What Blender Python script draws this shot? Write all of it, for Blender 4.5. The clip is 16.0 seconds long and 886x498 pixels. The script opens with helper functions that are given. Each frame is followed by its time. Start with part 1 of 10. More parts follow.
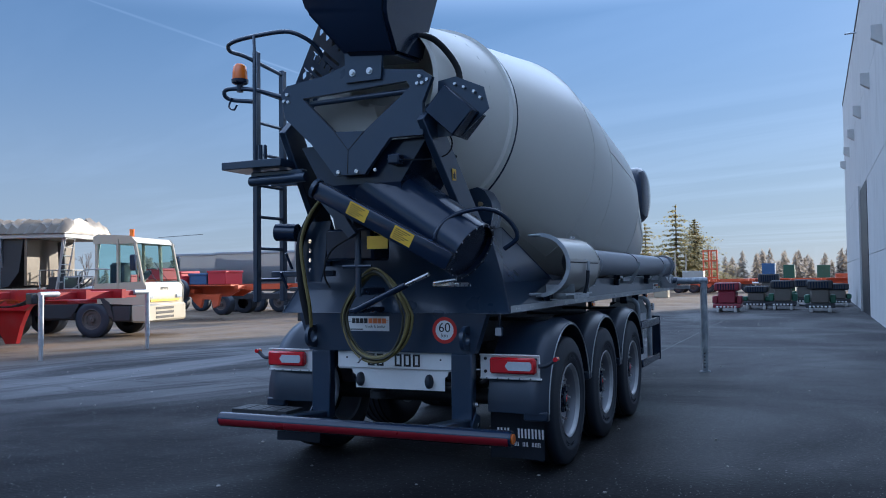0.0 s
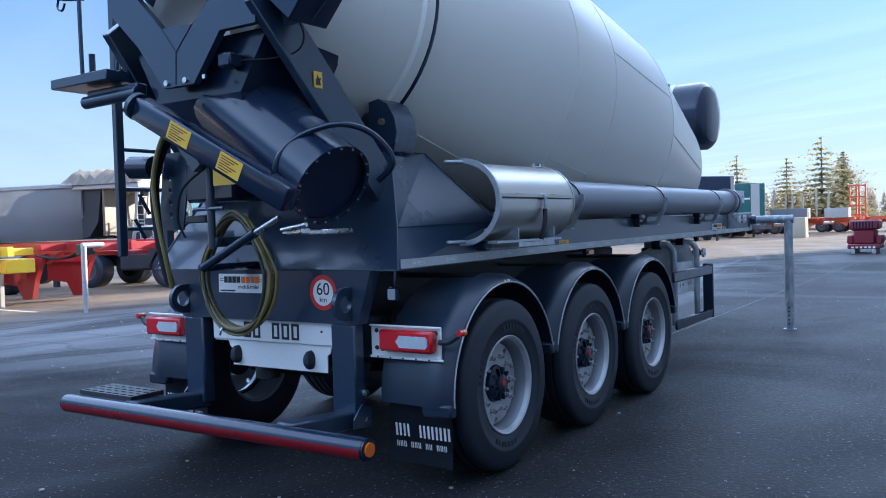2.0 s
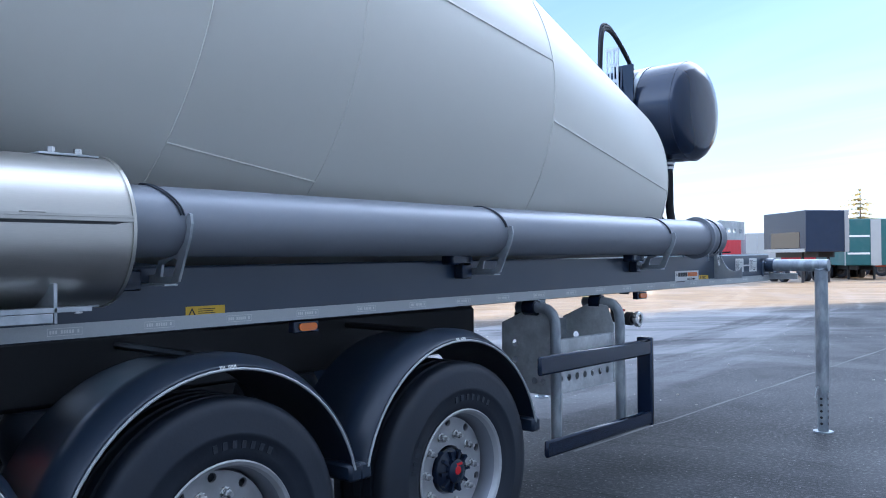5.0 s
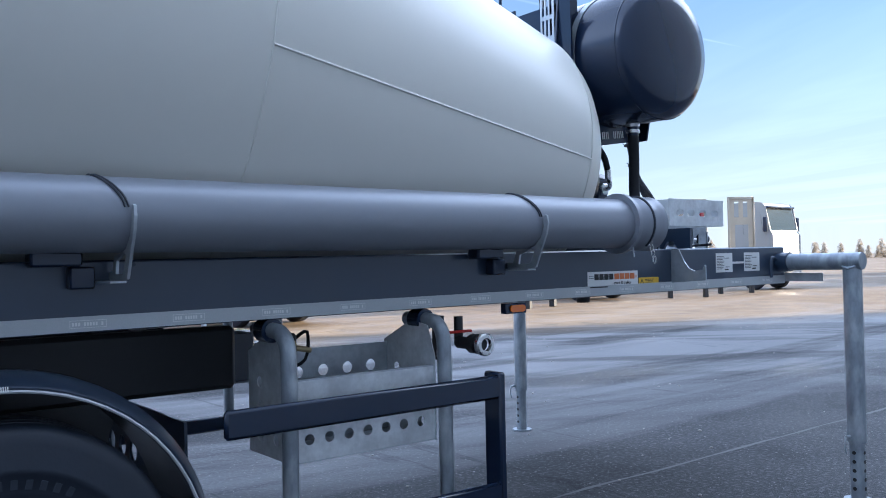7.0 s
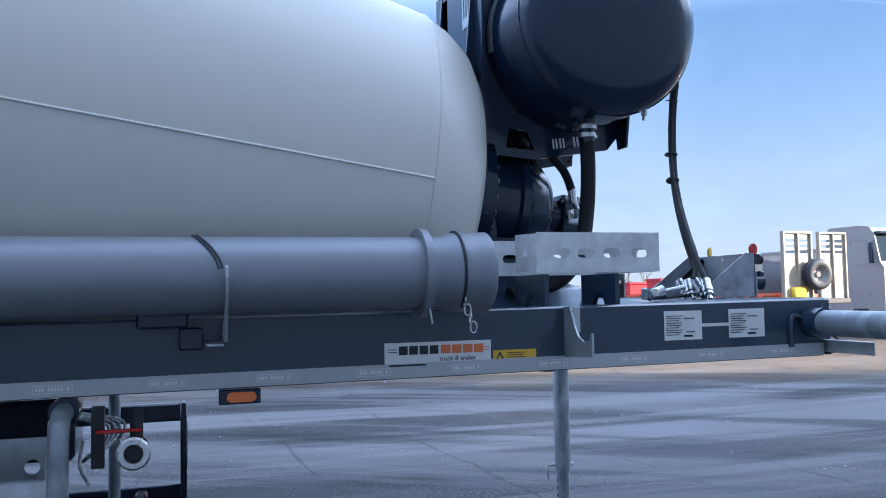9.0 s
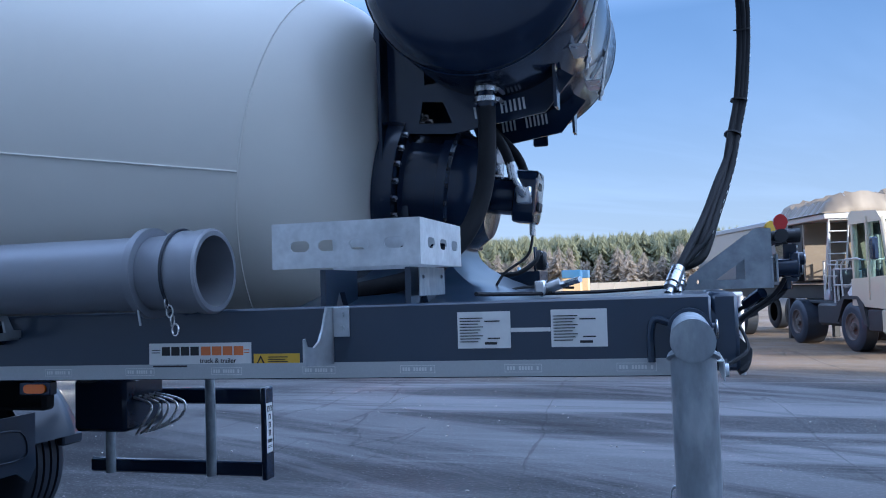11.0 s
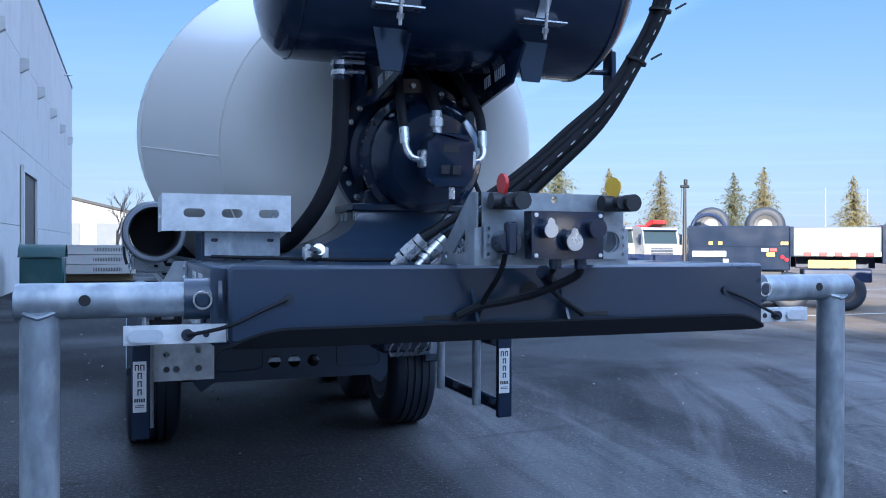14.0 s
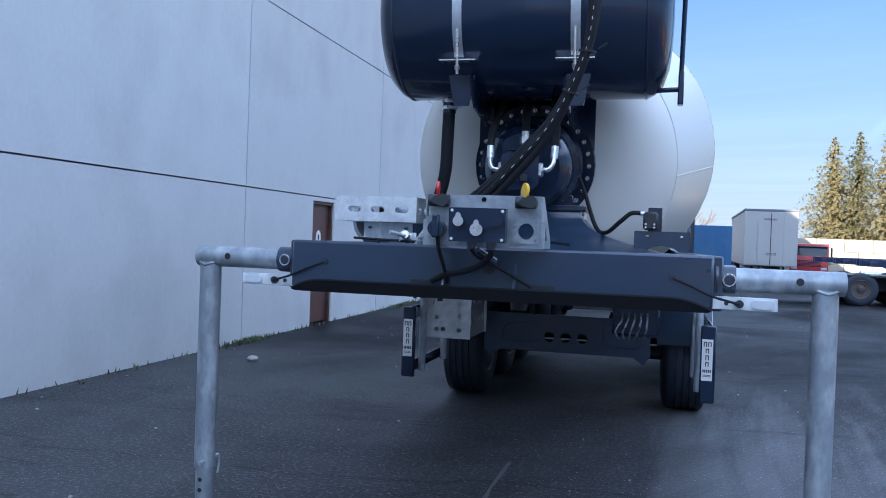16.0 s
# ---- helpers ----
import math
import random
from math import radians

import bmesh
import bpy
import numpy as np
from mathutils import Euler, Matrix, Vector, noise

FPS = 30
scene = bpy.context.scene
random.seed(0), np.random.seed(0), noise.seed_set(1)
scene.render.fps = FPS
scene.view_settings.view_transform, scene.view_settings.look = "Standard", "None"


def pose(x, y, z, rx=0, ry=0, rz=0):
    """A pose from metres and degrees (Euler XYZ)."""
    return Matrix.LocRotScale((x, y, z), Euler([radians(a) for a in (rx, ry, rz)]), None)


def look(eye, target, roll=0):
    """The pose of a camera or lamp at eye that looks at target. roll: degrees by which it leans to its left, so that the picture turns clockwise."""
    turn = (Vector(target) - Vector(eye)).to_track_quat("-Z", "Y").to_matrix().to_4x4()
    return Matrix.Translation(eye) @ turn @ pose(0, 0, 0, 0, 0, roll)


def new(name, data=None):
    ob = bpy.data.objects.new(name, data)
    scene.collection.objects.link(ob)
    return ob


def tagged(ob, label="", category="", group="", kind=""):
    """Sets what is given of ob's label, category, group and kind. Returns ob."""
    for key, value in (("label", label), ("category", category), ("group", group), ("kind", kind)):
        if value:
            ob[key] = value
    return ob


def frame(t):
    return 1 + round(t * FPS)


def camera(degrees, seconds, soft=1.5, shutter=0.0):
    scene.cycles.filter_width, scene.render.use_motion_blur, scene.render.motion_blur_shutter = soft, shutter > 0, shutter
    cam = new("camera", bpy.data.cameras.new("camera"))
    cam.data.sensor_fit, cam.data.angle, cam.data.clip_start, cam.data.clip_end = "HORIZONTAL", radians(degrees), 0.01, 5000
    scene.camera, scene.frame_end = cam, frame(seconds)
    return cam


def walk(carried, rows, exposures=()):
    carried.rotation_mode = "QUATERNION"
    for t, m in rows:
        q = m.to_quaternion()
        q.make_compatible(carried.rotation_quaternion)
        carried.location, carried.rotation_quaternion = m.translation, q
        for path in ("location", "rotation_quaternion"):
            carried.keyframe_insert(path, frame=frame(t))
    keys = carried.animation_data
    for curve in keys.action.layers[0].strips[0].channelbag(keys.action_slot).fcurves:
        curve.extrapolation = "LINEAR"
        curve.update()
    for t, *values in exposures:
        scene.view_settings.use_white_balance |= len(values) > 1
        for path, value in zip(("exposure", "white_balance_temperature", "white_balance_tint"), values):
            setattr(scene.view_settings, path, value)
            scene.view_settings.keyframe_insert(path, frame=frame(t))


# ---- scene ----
cam = camera(55.9, 16.0, soft=1.0)

EXPOSURES = [(0, 1.17, 4900, 7), (1.5, 1.55, 4850, 7), (2.5, 2.45, 4850, 7), (3.5, 2.90, 5350, 8), (4.3, 2.80, 5400, 8), (5, 2.53, 5350, 8), (7.5, 2.18, 5300, 8), (8.5, 2.22, 5400, 9), (9.5, 1.64, 4700, 8), (12, 1.70, 4700, 9), (14.5, 1.78, 4700, 9), (16, 1.82, 5000, 9)]
PATH = [
    (0, (3.197, -8.154, 1.563), (2.384, -6.328, 1.634), -0.7),
    (0.5, (3.458, -7.621, 1.575), (2.552, -5.839, 1.623), -0.8),
    (1, (3.665, -7.044, 1.535), (2.681, -5.303, 1.555), -1.2),
    (1.5, (3.772, -6.453, 1.536), (2.724, -4.75, 1.515), -1.5),
    (2, (3.81, -5.805, 1.531), (2.709, -4.137, 1.474), -1.7),
    (2.5, (3.85, -5.16, 1.532), (2.703, -3.524, 1.447), -1.5),
    (3, (3.829, -4.453, 1.501), (2.636, -2.851, 1.415), -0.9),
    (3.5, (3.848, -3.818, 1.498), (2.607, -2.251, 1.45), -0.3),
    (4, (3.847, -3.113, 1.54), (2.584, -1.562, 1.524), -0.5),
    (4.5, (3.852, -2.456, 1.563), (2.578, -0.914, 1.568), -0.3),
    (5, (3.889, -1.76, 1.566), (2.571, -0.256, 1.589), -0.5),
    (5.2, (3.891, -1.487, 1.551), (2.545, -0.007, 1.569), -0.6),
    (7.3, (4.042, 1.23, 1.525), (2.413, 2.39, 1.56), -1.1),
    (7.5, (4.038, 1.495, 1.541), (2.367, 2.594, 1.578), -1.0),
    (8, (4.023, 2.14, 1.551), (2.248, 3.061, 1.61), -1.0),
    (8.5, (4.055, 2.772, 1.607), (2.203, 3.524, 1.672), -1.0),
    (9, (4.004, 3.446, 1.633), (2.098, 4.043, 1.739), -1.1),
    (9.5, (3.946, 4.075, 1.663), (1.993, 4.484, 1.787), -1.2),
    (9.7, (3.934, 4.339, 1.654), (1.962, 4.647, 1.784), -1.3),
    (11.8, (3.26, 6.98, 1.625), (1.581, 5.895, 1.692), -1.7),
    (12, (3.114, 7.221, 1.643), (1.52, 6.015, 1.71), -1.5),
    (12.5, (2.764, 7.706, 1.634), (1.35, 6.293, 1.691), -0.9),
    (13, (2.317, 8.154, 1.637), (1.113, 6.557, 1.668), -0.2),
    (13.4, (1.925, 8.412, 1.631), (0.902, 6.693, 1.637), 0.1),
    (13.5, (1.826, 8.452, 1.639), (0.851, 6.706, 1.638), 0.2),
    (14, (1.273, 8.742, 1.652), (0.574, 6.868, 1.64), 0.2),
    (14.5, (0.771, 8.919, 1.64), (0.349, 6.964, 1.621), 0.2),
    (15, (0.355, 9.334, 1.62), (0.24, 7.338, 1.59), 0.7),
    (15.2, (0.186, 9.521, 1.624), (0.194, 7.521, 1.594), 1.1),
    (15.5, (-0.166, 9.706, 1.622), (0.025, 7.716, 1.587), 1.3),
    (16, (-0.754, 9.999, 1.623), (-0.258, 8.062, 1.594), 2.1),
]
walk(cam, [(t, look(eye, target, roll)) for t, eye, target, roll in PATH], EXPOSURES)

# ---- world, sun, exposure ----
# cover and brightness of the fill veil; cirrus and trails share the brightness
FILL_COVER, CLOUD_FILL_L = 0.72, 19.0
SUN_AZ, SUN_EL = radians(23), radians(15.4)      # from +Y towards +X
world = bpy.data.worlds.new("sky")
scene.world = world
world.use_nodes = True
wn, wl = world.node_tree.nodes, world.node_tree.links
wn.clear()
w_out, w_bg = wn.new("ShaderNodeOutputWorld"), wn.new("ShaderNodeBackground")
w_sky = wn.new("ShaderNodeTexSky")
w_sky.sky_type, w_sky.sun_disc = "NISHITA", False
w_sky.sun_elevation, w_sky.sun_rotation = SUN_EL, SUN_AZ
w_sky.altitude, w_sky.air_density, w_sky.dust_density, w_sky.ozone_density = 400, 1.0, 0.35, 1.5
w_bg.inputs["Strength"].default_value = 0.045


def w_math(op, a, b=None, c=None):
    n = wn.new("ShaderNodeMath")
    n.operation = op
    for i, v in enumerate((a, b, c)):
        if v is None:
            continue
        if isinstance(v, (int, float)):
            n.inputs[i].default_value = v
        else:
            wl.new(v, n.inputs[i])
    return n.outputs[0]


# thin cirrus on a flat layer high above
w_tc = wn.new("ShaderNodeTexCoord")
w_sep = wn.new("ShaderNodeSeparateXYZ")
wl.new(w_tc.outputs["Generated"], w_sep.inputs[0])
w_z = w_math("MAXIMUM", w_sep.outputs[2], 0.03)
w_u, w_v = w_math("DIVIDE", w_sep.outputs[0], w_z), w_math("DIVIDE", w_sep.outputs[1], w_z)
w_com = wn.new("ShaderNodeCombineXYZ")
wl.new(w_math("MULTIPLY", w_u, 0.22), w_com.inputs[0])
wl.new(w_math("ADD", w_math("MULTIPLY", w_v, 0.75), w_math("MULTIPLY", w_u, 0.35)), w_com.inputs[1])
w_noise = wn.new("ShaderNodeTexNoise")
w_noise.inputs["Scale"].default_value, w_noise.inputs["Detail"].default_value = 0.6, 5
w_noise.inputs["Roughness"].default_value, w_noise.inputs["Distortion"].default_value = 0.6, 0.5
wl.new(w_com.outputs[0], w_noise.inputs["Vector"])
w_ramp = wn.new("ShaderNodeMapRange")
w_ramp.inputs["From Min"].default_value, w_ramp.inputs["From Max"].default_value = 0.46, 0.90
w_ramp.inputs["To Max"].default_value = 0.055
wl.new(w_noise.outputs["Fac"], w_ramp.inputs["Value"])
# unseen bright veil added above the view as fill light, thickest half way up and thinner towards the zenith
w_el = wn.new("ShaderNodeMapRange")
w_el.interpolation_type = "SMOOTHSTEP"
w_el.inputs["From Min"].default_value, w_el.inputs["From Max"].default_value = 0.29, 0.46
w_el.inputs["To Max"].default_value = FILL_COVER
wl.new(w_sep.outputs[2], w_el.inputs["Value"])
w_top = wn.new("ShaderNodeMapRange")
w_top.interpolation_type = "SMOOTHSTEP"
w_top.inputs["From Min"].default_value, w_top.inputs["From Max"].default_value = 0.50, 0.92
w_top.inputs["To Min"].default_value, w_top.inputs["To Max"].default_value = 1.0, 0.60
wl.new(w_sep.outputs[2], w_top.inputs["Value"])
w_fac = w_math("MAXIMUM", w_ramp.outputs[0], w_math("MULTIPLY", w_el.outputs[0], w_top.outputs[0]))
w_n2 = wn.new("ShaderNodeTexNoise")
w_n2.inputs["Scale"].default_value, w_n2.inputs["Detail"].default_value = 9.0, 6
wl.new(w_tc.outputs["Generated"], w_n2.inputs["Vector"])
w_torn = wn.new("ShaderNodeMapRange")
w_torn.inputs["From Min"].default_value, w_torn.inputs["From Max"].default_value = 0.36, 0.64
w_torn.inputs["To Min"].default_value = 0.25
wl.new(w_n2.outputs["Fac"], w_torn.inputs["Value"])
# vapour trails: thin bands along great circles, each over a short stretch of sky
for nrm, mid, reach, width, amount in (((-0.379, 0.021, -0.925), (-0.620, 0.738, 0.271), 0.16, 0.0020, 0.05), ((-0.470, 0.046, -0.882), (-0.413, -0.894, 0.174), 0.28, 0.016, 0.07), ((-0.725, 0.074, -0.685), (-0.306, -0.926, 0.223), 0.18, 0.020, 0.075)):
    d1, d2 = wn.new("ShaderNodeVectorMath"), wn.new("ShaderNodeVectorMath")
    d1.operation = d2.operation = "DOT_PRODUCT"
    d1.inputs[1].default_value, d2.inputs[1].default_value = nrm, mid
    wl.new(w_tc.outputs["Generated"], d1.inputs[0])
    wl.new(w_tc.outputs["Generated"], d2.inputs[0])
    off = w_math("ADD", w_math("ABSOLUTE", d1.outputs["Value"]), w_math("MULTIPLY", w_math("SUBTRACT", w_n2.outputs["Fac"], 0.5), width * 1.6))
    band, span = wn.new("ShaderNodeMapRange"), wn.new("ShaderNodeMapRange")
    band.interpolation_type = span.interpolation_type = "SMOOTHSTEP"
    band.inputs["From Min"].default_value, band.inputs["From Max"].default_value = width, 0.0
    wl.new(off, band.inputs["Value"])
    span.inputs["From Min"].default_value, span.inputs["From Max"].default_value = math.cos(reach), math.cos(reach * 0.4)
    wl.new(d2.outputs["Value"], span.inputs["Value"])
    w_fac = w_math("MAXIMUM", w_fac, w_math("MULTIPLY", w_math("MULTIPLY", w_math("MULTIPLY", band.outputs[0], span.outputs[0]), w_torn.outputs[0]), amount))
w_mix = wn.new("ShaderNodeMix")
w_mix.data_type = "RGBA"
wl.new(w_fac, w_mix.inputs["Factor"])
w_haze = wn.new("ShaderNodeMix")          # pale haze below the fill veil
w_haze.data_type = "RGBA"
w_low = wn.new("ShaderNodeMapRange")
w_low.interpolation_type = "SMOOTHSTEP"
w_low.inputs["From Min"].default_value, w_low.inputs["From Max"].default_value = 0.0, 0.42
w_low.inputs["To Min"].default_value, w_low.inputs["To Max"].default_value = 0.85, 0.25
wl.new(w_sep.outputs[2], w_low.inputs["Value"])
wl.new(w_low.outputs[0], w_haze.inputs["Factor"])
wl.new(w_sky.outputs[0], w_haze.inputs["A"])
w_hz = wn.new("ShaderNodeMix")            # whiter near the horizon, bluer above
w_hz.data_type = "RGBA"
w_h2 = wn.new("ShaderNodeMapRange")
w_h2.interpolation_type = "SMOOTHSTEP"
w_h2.inputs["From Min"].default_value, w_h2.inputs["From Max"].default_value = 0.0, 0.34
wl.new(w_sep.outputs[2], w_h2.inputs["Value"])
wl.new(w_h2.outputs[0], w_hz.inputs["Factor"])
w_hz.inputs["A"].default_value, w_hz.inputs["B"].default_value = (4.25, 4.3, 4.4, 1), (2.3, 2.95, 4.2, 1)
wl.new(w_hz.outputs["Result"], w_haze.inputs["B"])
wl.new(w_haze.outputs["Result"], w_mix.inputs["A"])
w_sunward = wn.new("ShaderNodeVectorMath")          # the added fill veil is made brighter on the sun's side
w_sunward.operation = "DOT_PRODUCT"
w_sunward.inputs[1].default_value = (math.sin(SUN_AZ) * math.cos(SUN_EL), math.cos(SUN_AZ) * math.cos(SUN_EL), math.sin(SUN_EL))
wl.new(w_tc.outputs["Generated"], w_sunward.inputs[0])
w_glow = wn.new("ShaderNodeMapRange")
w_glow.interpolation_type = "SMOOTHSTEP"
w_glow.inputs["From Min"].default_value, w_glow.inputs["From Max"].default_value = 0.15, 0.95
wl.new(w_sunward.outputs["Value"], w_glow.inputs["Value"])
w_cloud_fill = wn.new("ShaderNodeMix")
w_cloud_fill.data_type = "RGBA"
wl.new(w_glow.outputs[0], w_cloud_fill.inputs["Factor"])
w_cloud_fill.inputs["A"].default_value = (CLOUD_FILL_L * 0.92, CLOUD_FILL_L, CLOUD_FILL_L * 1.2, 1)
w_cloud_fill.inputs["B"].default_value = (CLOUD_FILL_L * 1.6, CLOUD_FILL_L * 1.65, CLOUD_FILL_L * 1.8, 1)
wl.new(w_cloud_fill.outputs["Result"], w_mix.inputs["B"])
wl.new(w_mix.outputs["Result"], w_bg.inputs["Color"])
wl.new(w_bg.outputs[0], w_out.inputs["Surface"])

sun = new("sun", bpy.data.lights.new("sun", "SUN"))
sun.data.energy, sun.data.angle, sun.data.color = 4.3, radians(0.53), (1.0, 0.75, 0.48)
sun.matrix_world = look((math.sin(SUN_AZ) * 60, math.cos(SUN_AZ) * 60, 60 * math.tan(SUN_EL)), (0, 0, 0))

# ---- helpers for meshes ----
def hexmat(name, color, rough=0.5, metal=0.0, var=0.12, vscale=3.0, grain=0.04, gscale=60.0, bump=0.0, bscale=90.0,
           coat=0.0, rvar=0.08, stretch=(1, 1, 1), dirt=0.0, dirt_color=(0.25, 0.23, 0.2), dscale=1.3, orand=0.0):
    """A surface with broad and fine variation of colour and gloss, fine relief and dirt."""
    m = bpy.data.materials.new(name)
    m.use_nodes = True
    n, l = m.node_tree.nodes, m.node_tree.links
    b = n["Principled BSDF"]
    tc, mp = n.new("ShaderNodeTexCoord"), n.new("ShaderNodeMapping")
    mp.inputs["Scale"].default_value = stretch
    l.new(tc.outputs["Object"], mp.inputs["Vector"])

    def noise_at(scale, detail=4.0):
        t = n.new("ShaderNodeTexNoise")
        t.inputs["Scale"].default_value, t.inputs["Detail"].default_value = scale, detail
        l.new(mp.outputs[0], t.inputs["Vector"])
        return t.outputs["Fac"]

    big, small = noise_at(vscale), noise_at(gscale, 2.0)
    hs = n.new("ShaderNodeHueSaturation")
    hs.inputs["Color"].default_value = (*color, 1)

    def mad(v, k, c):
        t = n.new("ShaderNodeMath")
        t.operation = "MULTIPLY_ADD"
        l.new(v, t.inputs[0])
        t.inputs[1].default_value = k
        if isinstance(c, (int, float)):
            t.inputs[2].default_value = c
        else:
            l.new(c, t.inputs[2])
        return t.outputs[0]

    value = mad(small, grain * 2, mad(big, var * 2, 1 - var - grain))
    if orand:
        oi = n.new("ShaderNodeObjectInfo")
        value = mad(oi.outputs["Random"], orand, value)
    l.new(value, hs.inputs["Value"])
    col = hs.outputs["Color"]
    if dirt:
        mr, mx = n.new("ShaderNodeMapRange"), n.new("ShaderNodeMix")
        mr.inputs["From Min"].default_value, mr.inputs["From Max"].default_value = 0.48, 0.75
        mr.inputs["To Max"].default_value = dirt
        l.new(noise_at(dscale, 8.0), mr.inputs["Value"])
        mx.data_type = "RGBA"
        l.new(mr.outputs[0], mx.inputs["Factor"])
        l.new(col, mx.inputs["A"])
        mx.inputs["B"].default_value = (*dirt_color, 1)
        col = mx.outputs["Result"]
    l.new(col, b.inputs["Base Color"])
    l.new(mad(big, rvar * 2, rough - rvar), b.inputs["Roughness"])
    b.inputs["Metallic"].default_value = metal
    if coat:
        b.inputs["Coat Weight"].default_value, b.inputs["Coat Roughness"].default_value = coat, 0.08
    if bump:
        bp = n.new("ShaderNodeBump")
        bp.inputs["Strength"].default_value, bp.inputs["Distance"].default_value = bump, 0.004
        l.new(noise_at(bscale, 3.0), bp.inputs["Height"])
        l.new(bp.outputs[0], b.inputs["Normal"])
    return m


